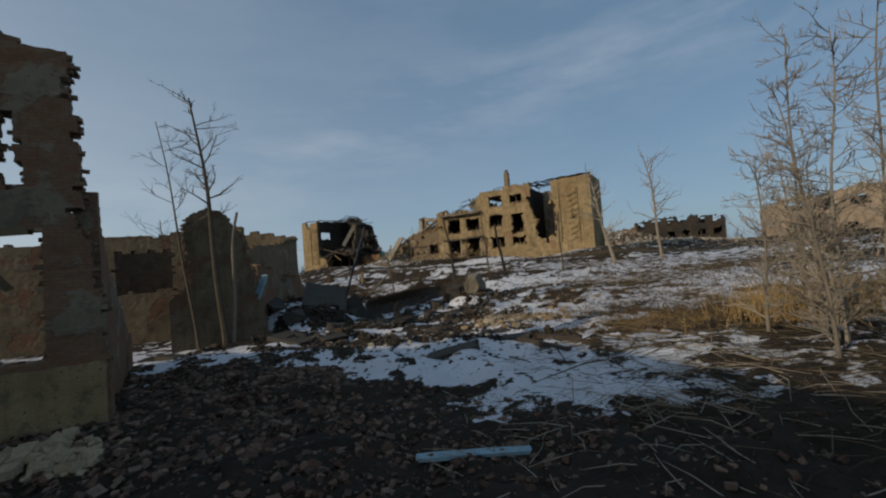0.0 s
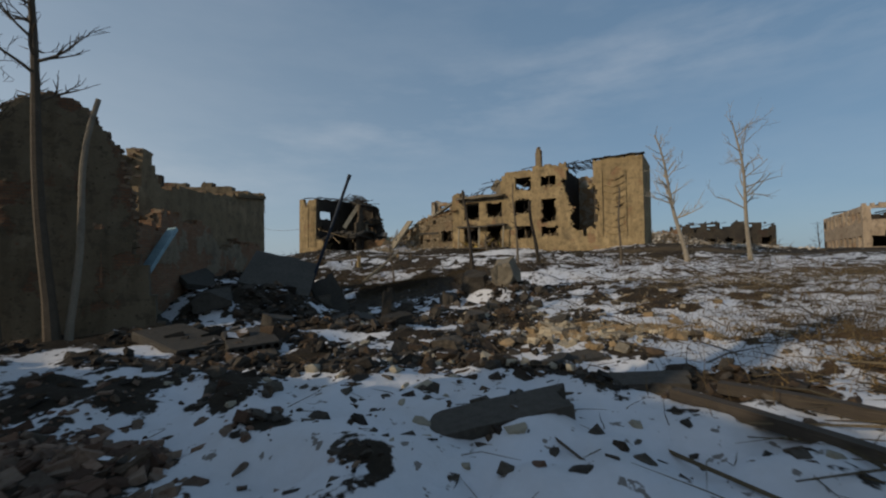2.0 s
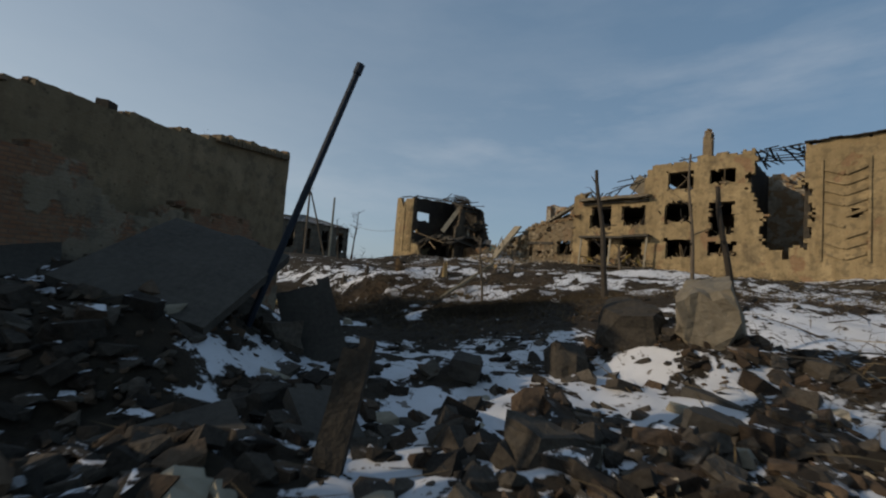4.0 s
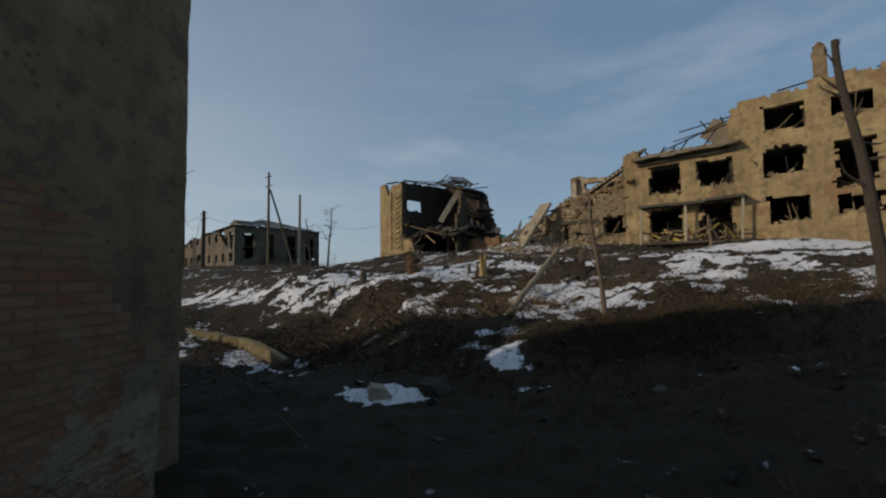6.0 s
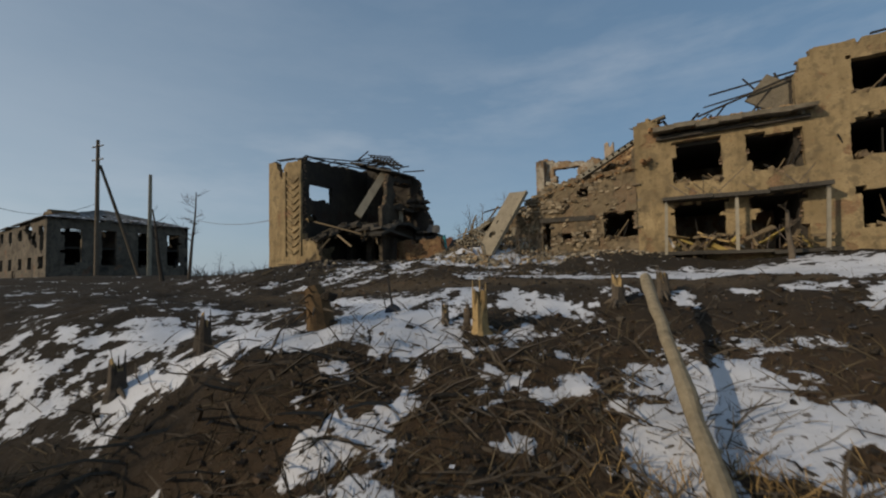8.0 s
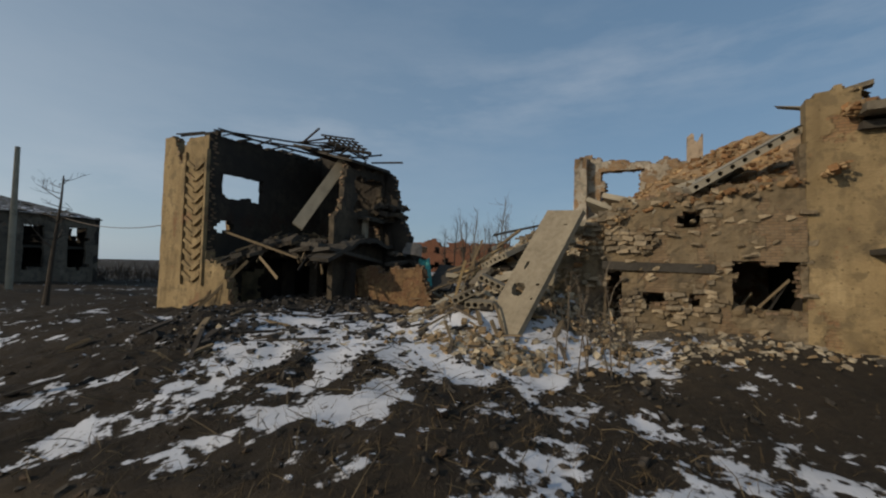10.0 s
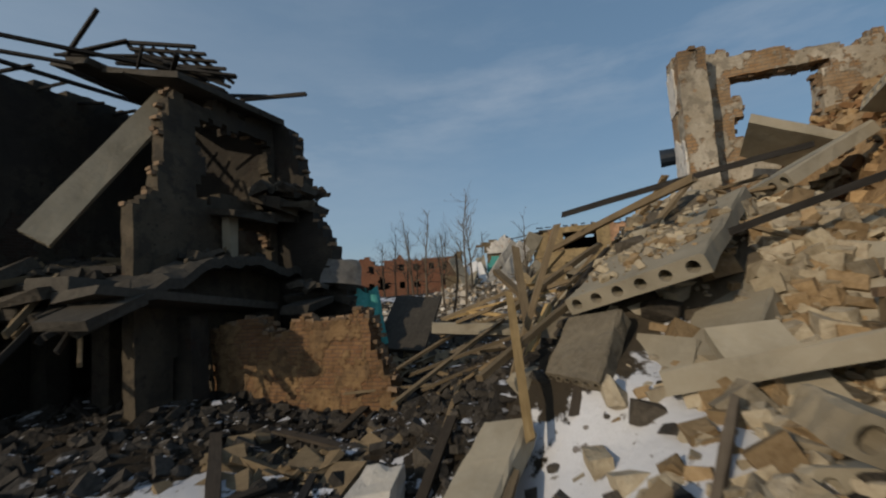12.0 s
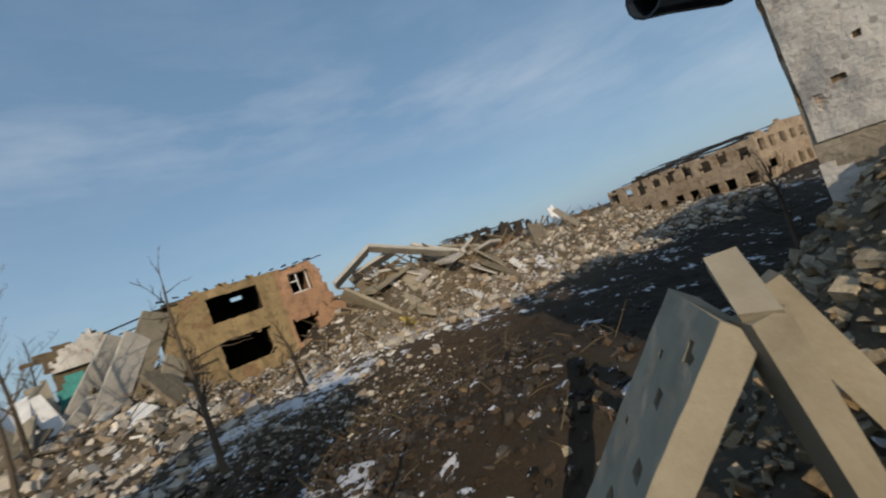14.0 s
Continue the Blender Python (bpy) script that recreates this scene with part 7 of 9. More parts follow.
for k, (x, y, h) in enumerate(((-4.7, 81.9, 5.2), (-6.6, 91.1, 8.6), (-9.4, 94.0, 7.6), (-8.2, 92.0, 5.6), (1.6, 86.2, 3.0), (-10.2, 97.0, 7.4), (-5.6, 93.0, 6.0), (9.0, 67.5, 3.6))):
    tree("yard_tree", gnd(x, y), (x + 0.5 * math.sin(k), y, hz(x, y) + h), 0.1, M_BARK, "bare shot-through tree before the flat block", 50 + k, 14, 0.36, 0.25, 0.6, 2, group="yard trees", up=1.4)
for k in range(9):
    x, y = -13.0 + 1.5 * k, 116 + 3 * math.sin(k * 2.2)
    tree("yard_tree", gnd(x, y), (x + 0.5 * math.sin(k), y, hz(x, y) + 7.0 + 2.0 * math.sin(k * 1.3)), 0.13, M_DARKBARK, "slender bare poplar behind the yard", 70 + k, 16, 0.4, 0.2, 0.6, 2, group="yard trees", up=0.9)
rt = random.Random(77)
for k in range(34):
    a = rt.uniform(-1.25, 1.25)
    d = rt.uniform(95, 190)
    x, y = 5 + d * math.sin(a), 30 + d * math.cos(a)
    tree("far_tree", gnd(x, y), (x + rt.uniform(-1, 1), y, hz(x, y) + rt.uniform(5, 10)), 0.16, M_DARKBARK, "bare tree on the skyline", 100 + k, 12, 0.4, 0.2, 0.5, 1, group="skyline trees", up=0.8)
far_scrub = MB()
for k in range(1500):
    if k % 3:
        a, d = rt.uniform(-1.45, -0.1), rt.uniform(66, 150)
        x, y = -10 + d * math.sin(a), 40 + d * math.cos(a)
    else:
        a, d = rt.uniform(-1.5, 1.4), rt.uniform(90, 240)
        x, y = d * math.sin(a), 30 + d * math.cos(a)
    z = hz(x, y)
    h = rt.uniform(0.5, 1.5) + 2.2 * rt.random() ** 4
    for q in range(rt.randrange(4, 8)):
        b2 = rt.uniform(0, 6.28)
        lean = rt.uniform(0.1, 0.7) * h
        bx, by = x + rt.uniform(-0.5, 0.5), y + rt.uniform(-0.3, 0.3)
        tip = (bx + lean * math.cos(b2), by + lean * math.sin(b2), z + h * rt.uniform(0.6, 1.1))
        mid = (bx + 0.3 * lean * math.cos(b2), by + 0.3 * lean * math.sin(b2), z + h * 0.5)
        far_scrub.tube([(bx, by, z - 0.2), mid, tip], [0.05, 0.04, 0.015], 3)
tagged(obj("far_scrub", far_scrub, M_DARKBARK), "distant thicket of bare stems", "scrub", kind="stuff")


def pole(base, top, rad, label, mat=M_BARK, arms=0, name="utility_pole", group=""):
    base, top = Vector(base), Vector(top)
    p = root(name, Matrix.Translation(base), label, "pole", group)
    mb = MB()
    mb.tube([Vector((0, 0, -0.3)), (top - base) * 0.5, top - base], [rad * 1.15, rad, rad * 0.8], 9)
    obj("shaft", mb, mat, p)
    for k in range(arms):
        mb = MB()
        c = (top - base) * (1 - 0.05 - 0.1 * k)
        mb.beam(c + Vector((-0.8, 0.2, 0)), c + Vector((0.8, -0.2, 0.05)), 0.09, 0.09)
        obj("cross_arm", mb, mat, p)
        for s in (-0.7, -0.25, 0.25, 0.7):
            ib = MB()
            ib.tube([c + Vector((s, -0.25 * s, 0.03)), c + Vector((s, -0.25 * s, 0.13)), c + Vector((s, -0.25 * s, 0.2))], [0.035, 0.05, 0.025], 6)
            obj("insulator", ib, M_WHITE, p)
    return p


pole(gnd(-48.1, 74.6), (-48.2, 74.6, 15.4), 0.19, "tall timber utility pole with a cross arm", M_BARK, 2, group="utility poles")
pole(gnd(-45.0, 76.4), (-48.0, 74.7, 12.8), 0.16, "slanting brace of the utility pole", M_BARK, 0, "pole_brace")
pole(gnd(-44.7, 77.3), (-44.7, 77.3, 12.3), 0.2, "bare concrete post beside the house", M_CONCRETE, 0, "concrete_post")
pole(gnd(-54, 68.7), (-54.0, 68.7, 9.1), 0.25, "thick burnt pole with hanging wires", M_DARKBARK, 2, group="utility poles")
pole(gnd(-79, 85.2), (-79.2, 85.2, 13.2), 0.22, "slim far pole with a cross arm", M_DARKBARK, 2, group="utility poles")
pole(gnd(-78, 86.8), (-78.2, 86.8, 13.6), 0.22, "slim far pole with a cross arm", M_DARKBARK, 2, group="utility poles")
for a, b, sag in (((-54, 68.7, 8.9), (-79.2, 85.2, 12.9), 1.6), ((-54, 68.7, 8.5), (-48.2, 74.6, 8.9), 1.2), ((-54, 68.7, 8.3), (-78.2, 86.8, 12.4), 2.2), ((-36, 72.3, 6.5), (-27.5, 69.6, 5.9), 0.4)):
    mb = MB()
    mb.tube([Vector(a).lerp(Vector(b), k / 10) - Vector((0, 0, sag * 4 * (k / 10) * (1 - k / 10))) for k in range(11)], [0.025] * 11, 4)
    tagged(obj("overhead_wire", mb, M_STEEL), "slack black wire between poles", "wire", "wires")
p_lean = root("leaning_pipe", Matrix.Translation((-4.75, 20.35, -1.9)), "dark steel pipe leaning out of the wreckage", "pipe")
mb = MB()
ax = Vector((-2.87, 20.77, 3.72)) - Vector((-4.75, 20.35, -1.9))
mb.tube([ax * 0, ax * 0.5, ax * 0.97], [0.07, 0.07, 0.065], 10)
obj("tube", mb, M_PIPE, p_lean)
mb = MB()
mb.tube([ax * 0.96, ax * 0.965, ax], [0.066, 0.085, 0.085], 10)
obj("collar", mb, M_PIPE, p_lean)


# ---- slabs, blocks, beams and stumps lying about ----
def slab_thing(name, m, size, mat, label, category="slab", group="", holes=(), seed=0, ragged=0.06, cell=0.13):
    """A broken concrete slab: width along x, thickness along y, length along z."""
    w, t, l = size
    mb, _ = ruin_wall(-w / 2, w / 2, 0, l, t, [(-w / 2, l - 0.1), (w / 2, l - 0.05)], holes=holes, cell=(cell, cell), ragged=ragged, seed=seed + 0.21, wobble=0.012)
    return tagged_at(obj(name, mb, mat), m, label, category, group)


def frame_m(origin, xv, zv):
    """A pose whose x and z axes point along the given directions."""
    z = Vector(zv).normalized()
    x = Vector(xv)
    x = (x - z * x.dot(z)).normalized()
    y = z.cross(x)
    m = Matrix((x, y, z)).transposed().to_4x4()
    m.translation = origin
    return m


slab_thing("leaning_slab", frame_m((-10.0, 59.5, 1.85), (0.70, -0.70, 0.02), (2.15, 1.42, 3.6)), (1.42, 0.2, 5.1), M_SLAB, "holed floor slab leaning against the broken end", holes=[("o", -0.12, 1.75, 0.27, 0.25, 0.5), ("o", -0.3, 2.65, 0.06, 0.17, 0.3), ("o", 0.5, 2.0, 0.06, 0.05, 0.3), ("o", 0.55, 1.5, 0.05, 0.05, 0.3), ("o", 0.35, 4.4, 0.07, 0.04, 0.3)], seed=3, cell=0.04)


def loose_slab(x, y, z, rx, ry, rz, w, l, seed, mat=M_CONCRETE, label="broken hollow-core floor slab in the wreckage", cores=5, t=0.22):
    s = hollow_slab(w, l, t, mat, None, "hollow_core_slab", "", cores, seed=seed)
    return tagged_at(s, pose(x, y, z, rx, ry, rz), label, "slab", "floor slabs")


for k, row in enumerate(((-9.0, 62.6, 3.5, -14, 12, 52, 1.1, 1.9), (-11.6, 63.4, 2.55, 20, -14, -42, 0.6, 1.2), (-9.6, 61.3, 2.75, 5, 4, -70, 0.9, 1.0), (-10.7, 67.6, 3.4, 4, 10, 72, 0.8, 1.9))):
    loose_slab(*row, seed=k)
for k, row in enumerate(((-5.8, 67.7, 4.9, 8, 10, 50, 1.2, 2.6), (-7.6, 67.6, 4.2, 12, 14, 60, 1.2, 2.4))):
    slab_thing("broken_slab", pose(*row[:6]) @ pose(0, -row[7] / 2, 0, -90), (row[6], 0.15, row[7]), M_STONE_TAN if k else M_CONCRETE, "thin broken slab stacked against the brick pier", group="broken slabs", seed=147 + 3 * k, ragged=0.35, cell=0.09)


def slab_on(c, wv, lv, w, l, seed, label, mat=M_CONCRETE, cores=6):
    """A hollow-core slab centred at c, its cores along lv."""
    y = Vector(lv).normalized()
    x = (Vector(wv) - y * Vector(wv).dot(y)).normalized()
    m = Matrix((x, y, x.cross(y))).transposed().to_4x4()
    m.translation = c
    return tagged_at(hollow_slab(w, l, 0.22, mat, None, "hollow_core_slab", "", cores, seed=seed), m, label, "slab", "floor slabs")


slab_on((-8.7, 64.55, 4.66), (0.5, -0.825, 0.27), (0.75, 0.565, 0.345), 1.8, 2.7, 31, "broad hollow-core slab tipped up, its cores showing")
slab_on((-9.75, 63.35, 3.1), (0.75, -0.6, 0.3), (1.2, 1.0, 1.3), 0.7, 1.4, 32, "hollow-core slab sliding down the heap")
slab_on((-7.6, 62.8, 3.8), (0.7, -0.75, 0.1), (0.9, 0.8, 1.3), 0.8, 1.8, 33, "hollow-core slab sliding down the heap")
slab_on((-5.6, 65.3, 5.85), (-0.12, -1.45, 0.27), (1.0, 0.1, 0.45), 1.5, 1.8, 34, "long hollow-core slab on the crest of the heap")
slab_on((-9.5, 65.9, 3.75), (0.5, -0.9, 0.2), (1.3, 0.5, 0.5), 1.1, 1.9, 35, "broken hollow-core slab under fallen planks", M_STONE_TAN)
slab_on((-10.79, 60.66, 3.05), (0.87, -0.17, 0.46), (0.25, 0.95, 0.12), 1.0, 0.45, 43, "slab end with open round cores and snow on top", M_SLAB, 5)
slab_on((-9.92, 61.03, 3.41), (0.79, -0.43, -0.45), (0.3, 0.9, 0.1), 1.02, 0.42, 44, "slab end with open round cores, tipped against the heap", M_SLAB, 5)
slab_on((-10.39, 60.3, 2.76), (0.73, -0.33, -0.04), (0.35, 0.9, 0.1), 0.85, 0.55, 45, "low slab end with open round cores", M_SLAB, 4)
for k, (x, y, rz, w, l, rx) in enumerate(((2.1, 8.5, -76, 0.6, 2.2, -80), (4.9, 10.1, -104, 0.5, 1.3, -84), (4.3, 11.6, -70, 0.45, 1.1, -82))):
    slab_thing("broken_slab", pose(x, y, hz(x, y) + 0.03, rx, 9, rz), (w, 0.24, l), M_DARKCONC, "thick dark slab lying on the snow", group="broken slabs", seed=60 + k, ragged=0.25, cell=0.06)
# ribbed slab standing on its edge, with a pair of posts against it
slab_thing("upright_slab", frame_m((-6.98, 70.2, 4.36), (-1.46, -0.18, -0.36), (-0.33, 1.4, -1.85)), (1.05, 0.24, 2.6), M_CONCRETE, "grey shrapnel-pitted slab standing on its edge", holes=[("o", 0.3, 0.3, 0.06, 0.07, 0.2), ("o", 0.1, 0.7, 0.07, 0.05, 0.2), ("o", -0.3, 1.1, 0.05, 0.06, 0.2), ("o", -0.15, 0.45, 0.06, 0.05, 0.2), ("o", 0.25, 1.2, 0.07, 0.06, 0.2), ("o", -0.05, 1.6, 0.06, 0.06, 0.2), ("o", 0.32, 1.8, 0.05, 0.05, 0.2)], seed=8, cell=0.07, ragged=0.14)
for k, (a, b, w, h) in enumerate((((-7.46, 70.06, 4.47), (-7.3, 69.82, 2.95), 0.2, 0.2), ((-7.02, 69.96, 4.52), (-7.0, 69.4, 3.2), 0.2, 0.2), ((-7.0, 70.1, 4.72), (-7.5, 70.04, 4.44), 0.2, 0.16))):
    mb = MB()
    mb.beam((0, 0, 0), Vector(b) - Vector(a), w, h, 0.02)
    tagged_at(obj("concrete_beam", mb, M_CONCRETE), Matrix.Translation(a), "cracked pale concrete lintel lying aslant", "beam", "lintels")
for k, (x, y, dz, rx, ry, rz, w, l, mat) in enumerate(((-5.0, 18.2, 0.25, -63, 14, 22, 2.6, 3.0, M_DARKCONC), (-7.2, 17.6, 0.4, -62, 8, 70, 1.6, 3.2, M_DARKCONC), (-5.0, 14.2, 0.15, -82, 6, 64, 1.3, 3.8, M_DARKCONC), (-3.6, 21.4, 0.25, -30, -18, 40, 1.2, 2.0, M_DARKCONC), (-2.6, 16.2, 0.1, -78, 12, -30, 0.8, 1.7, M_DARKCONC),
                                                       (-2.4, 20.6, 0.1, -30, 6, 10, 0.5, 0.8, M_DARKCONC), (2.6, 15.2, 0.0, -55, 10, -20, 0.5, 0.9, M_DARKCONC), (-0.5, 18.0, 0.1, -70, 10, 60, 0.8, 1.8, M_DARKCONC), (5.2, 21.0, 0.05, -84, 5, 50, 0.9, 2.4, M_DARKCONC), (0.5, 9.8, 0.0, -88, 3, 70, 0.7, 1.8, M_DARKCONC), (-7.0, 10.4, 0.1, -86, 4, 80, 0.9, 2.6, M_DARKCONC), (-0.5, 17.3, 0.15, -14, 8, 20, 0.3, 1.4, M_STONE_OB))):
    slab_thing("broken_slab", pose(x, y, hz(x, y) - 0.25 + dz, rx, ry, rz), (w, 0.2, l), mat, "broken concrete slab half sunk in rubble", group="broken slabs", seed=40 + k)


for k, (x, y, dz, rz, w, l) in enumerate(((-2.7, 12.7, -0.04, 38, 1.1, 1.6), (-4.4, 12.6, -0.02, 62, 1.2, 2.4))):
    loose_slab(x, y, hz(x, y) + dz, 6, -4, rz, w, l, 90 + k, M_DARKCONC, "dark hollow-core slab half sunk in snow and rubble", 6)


def boulder(name, x, y, sx, sy, sz, mat, label, seed, dz=0.25, group=""):
    """A block of masonry with broken-off corners."""
    r = random.Random(seed)
    bm = bmesh.new()
    bmesh.ops.create_cube(bm, size=1.0)
    for _ in range(9):
        d = Vector((r.gauss(0, 1), r.gauss(0, 1), r.gauss(0, 0.7))).normalized()
        cut = bmesh.ops.bisect_plane(bm, geom=bm.verts[:] + bm.edges[:] + bm.faces[:], plane_co=d * r.uniform(0.42, 0.58), plane_no=d, clear_outer=True)
        rim = [g for g in cut["geom_cut"] if isinstance(g, bmesh.types.BMEdge)]
        if len(rim) > 2:
            bmesh.ops.contextual_create(bm, geom=rim)
    bmesh.ops.triangulate(bm, faces=bm.faces[:])
    bmesh.ops.subdivide_edges(bm, edges=[e for e in bm.edges if e.calc_length() > 0.2], cuts=2, use_grid_fill=True)
    for v in bm.verts:
        c = v.co
        c *= 1 + 0.13 * noise.noise(c * 4 + Vector((seed, 0, 0))) + 0.1 * noise.noise(c * 11 + Vector((0, seed, 0)))
        v.co = Vector((c.x * sx, c.y * sy, c.z * sz))
    bmesh.ops.recalc_face_normals(bm, faces=bm.faces[:])
    me = bpy.data.meshes.new(name)
    bm.to_mesh(me)
    bm.free()
    me.materials.append(mat)
    ob = new(name, me)
    return tagged_at(ob, pose(x, y, hz(x, y) + dz * sz, r.uniform(-14, 14), r.uniform(-14, 14), r.uniform(0, 360)), label, "block", group)


boulder("masonry_block", 4.0, 24.2, 1.7, 1.2, 1.5, M_STONE_TAN, "large fallen block of masonry", 3, 0.22, "masonry blocks")
boulder("masonry_block", 2.6, 24.4, 1.4, 1.2, 0.9, M_STONE_OB, "fallen block of masonry", 5, 0.25, "masonry blocks")
boulder("masonry_block", 1.2, 23.2, 0.9, 0.8, 0.8, M_STONE_OB, "fallen block of masonry", 6, 0.25, "masonry blocks")
boulder("masonry_block", 1.4, 18.6, 0.9, 0.7, 0.6, M_STONE_OB, "fallen block of masonry", 7, 0.2, "masonry blocks")
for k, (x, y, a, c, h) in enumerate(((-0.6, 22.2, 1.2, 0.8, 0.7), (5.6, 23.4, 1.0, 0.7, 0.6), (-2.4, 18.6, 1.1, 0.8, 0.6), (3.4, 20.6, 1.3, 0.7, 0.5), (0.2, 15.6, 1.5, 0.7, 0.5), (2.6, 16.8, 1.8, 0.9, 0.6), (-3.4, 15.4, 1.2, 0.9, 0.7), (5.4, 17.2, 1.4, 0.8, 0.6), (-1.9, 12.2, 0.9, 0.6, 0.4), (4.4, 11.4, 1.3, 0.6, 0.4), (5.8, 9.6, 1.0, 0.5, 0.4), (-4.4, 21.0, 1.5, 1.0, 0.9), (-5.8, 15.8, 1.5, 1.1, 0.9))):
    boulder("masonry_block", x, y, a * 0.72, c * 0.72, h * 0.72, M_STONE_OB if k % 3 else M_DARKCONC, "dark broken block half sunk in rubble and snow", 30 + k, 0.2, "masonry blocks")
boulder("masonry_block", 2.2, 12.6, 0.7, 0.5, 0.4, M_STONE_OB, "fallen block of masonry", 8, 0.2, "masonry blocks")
boulder("masonry_block", -8.6, 32.2, 0.6, 0.5, 0.5, M_STONE_OB, "grey boulder on the slope", 9, 0.2, "masonry blocks")
boulder("masonry_block", -9.8, 31.8, 0.5, 0.45, 0.4, M_CONCRETE, "weathered block on the slope", 10, 0.2, "masonry blocks")
boulder("masonry_block", -12.5, 62.4, 0.8, 0.55, 0.5, M_CONCRETE, "rough lump of concrete on the snow", 12, 0.3, "masonry blocks")
boulder("masonry_block", -12.75, 64.5, 0.8, 0.6, 0.55, M_PALECONC, "pale wedge of broken concrete at the foot of the heap", 13, 0.3, "masonry blocks")
boulder("masonry_block", -5.2, 67.0, 1.0, 0.8, 0.7, M_CONCRETE, "rough lump of masonry under the pier", 14, 0.3, "masonry blocks")
boulder("masonry_block", -7.6, 62.2, 0.8, 0.6, 0.6, M_CONCRETE, "rough lump of masonry in the heap", 15, 0.3, "masonry blocks")


def timber(a, b, w, h, mat=M_WOOD, name="timber", label="weathered plank lying in the wreckage", group="planks", split=True, seed=0):
    r = random.Random(seed)
    a, b = Vector(a), Vector(b)
    d = b - a
    mb = MB()
    n = 5
    rings = []
    for k in range(n + 1):
        x = d.length * k / n
        bow = 0.006 * d.length * math.sin(3.14 * k / n)
        c = 1.0 if 0 < k < n or not split else 0.94
        rings.append([(x + r.uniform(-0.05, 0.05) * (k in (0, n)), sy * w / 2 * c + r.uniform(-0.006, 0.006), sz * h / 2 * c + bow + r.uniform(-0.004, 0.004)) for sy, sz in ((-1, -1), (1, -1), (1, 1), (-1, 1))])
    mb.quad_strip(rings)
    m = d.to_track_quat("X", "Z").to_matrix().to_4x4()
    m.translation = a
    return tagged_at(obj(name, mb, mat), m, label, "plank", group)


UPPER_PLANKS = [((-10.1, 64.75, 5.1), (-11.0, 64.9, 2.7), 0.13, 0.08), ((-10.3, 66.1, 4.9), (-10.6, 64.7, 2.9), 0.15, 0.07), ((-10.5, 66.8, 4.55), (-10.2, 65.0, 3.7), 0.16, 0.08),
                ((-10.2, 65.1, 3.95), (-10.9, 64.8, 2.8), 0.14, 0.07), ((-9.2, 67.2, 4.9), (-8.6, 63.9, 5.5), 0.1, 0.1), ((-11.6, 66.6, 3.75), (-9.4, 66.0, 4.5), 0.15, 0.06),
                ((-11.2, 67.4, 3.6), (-9.6, 65.6, 4.3), 0.14, 0.06), ((-11.5, 64.0, 3.3), (-9.6, 64.9, 4.2), 0.1, 0.08), ((-10.8, 65.0, 4.2), (-11.2, 63.3, 2.8), 0.12, 0.07)]
LOWER_PLANKS = [((-12.3, 60.6, 1.9), (-11.6, 61.9, 2.65), 0.2, 0.12), ((-11.8, 61.8, 2.55), (-11.0, 60.3, 2.1), 0.26, 0.1), ((-10.9, 61.8, 2.4), (-9.2, 60.6, 2.3), 0.16, 0.08),
                ((-12.5, 65.5, 2.7), (-10.3, 67.2, 3.6), 0.1, 0.05), ((-13.0, 62.6, 2.1), (-11.8, 62.9, 2.3), 0.12, 0.08), ((-12.2, 66.4, 2.9), (-9.8, 66.0, 3.6), 0.12, 0.05),
                ((-11.4, 68.6, 3.2), (-10.2, 67.2, 3.7), 0.14, 0.05), ((-12.4, 68.0, 2.7), (-10.6, 68.9, 3.4), 0.14, 0.05), ((-8.6, 66.4, 4.9), (-10.6, 65.6, 3.9), 0.12, 0.09),
                ((-10.6, 60.9, 2.35), (-8.4, 60.0, 2.4), 0.14, 0.09)]
PL = UPPER_PLANKS + LOWER_PLANKS
for k, (a, b, w, h) in enumerate((((-10.75, 68.55, 3.72), (-8.5, 66.65, 4.22), 0.15, 0.06), ((-9.05, 67.1, 4.85), (-10.1, 66.05, 4.25), 0.15, 0.07), ((-9.5, 68.2, 4.46), (-9.95, 66.0, 4.0), 0.15, 0.06), ((-11.3, 68.39, 3.6), (-10.7, 68.39, 3.7), 0.14, 0.07), ((-10.8, 68.45, 3.72), (-10.0, 67.8, 3.6), 0.16, 0.07))):
    timber(a, b, w, h, M_NEWWOOD, seed=80 + k, label="yellow freshly split plank on the heap", group="yellow planks")
slab_on((-10.04, 68.0, 3.42), (0.78, -1.4, 0.07), (0.87, 0.49, 0.0), 1.55, 0.9, 36, "hollow-core slab under the yellow planks", M_STONE_TAN)
slab_on((-9.9, 61.75, 2.8), (1.0, -0.35, 0.2), (0.35, 0.95, -0.1), 0.9, 0.6, 41, "hollow-core slab end with open round cores")
slab_on((-9.5, 61.7, 2.95), (1.0, 0.15, -0.12), (0.05, 1.0, -0.2), 1.1, 0.7, 42, "hollow-core slab end with open round cores")
slab_on((-8.7, 63.5, 3.75), (0.6, -0.9, 0.3), (1.2, 0.7, 0.75), 0.8, 1.5, 38, "broad pale slab face up on the heap")
slab_on((-10.2, 64.4, 3.15), (0.8, -0.6, 0.15), (0.5, 0.9, 1.1), 0.9, 1.6, 39, "broken slab standing steeply in the heap", M_STONE_TAN)
slab_on((-10.2, 64.0, 3.5), (0.5, -0.8, 0.2), (0.6, 0.5, 0.6), 0.8, 1.0, 40, "broken slab sliding down towards the snow", M_STONE_TAN)
slab_on((-6.4, 68.2, 4.5), (0.35, 0.9, 0.05), (0.8, -0.3, 0.6), 1.0, 1.1, 46, "pale dusty slab under the white pier")
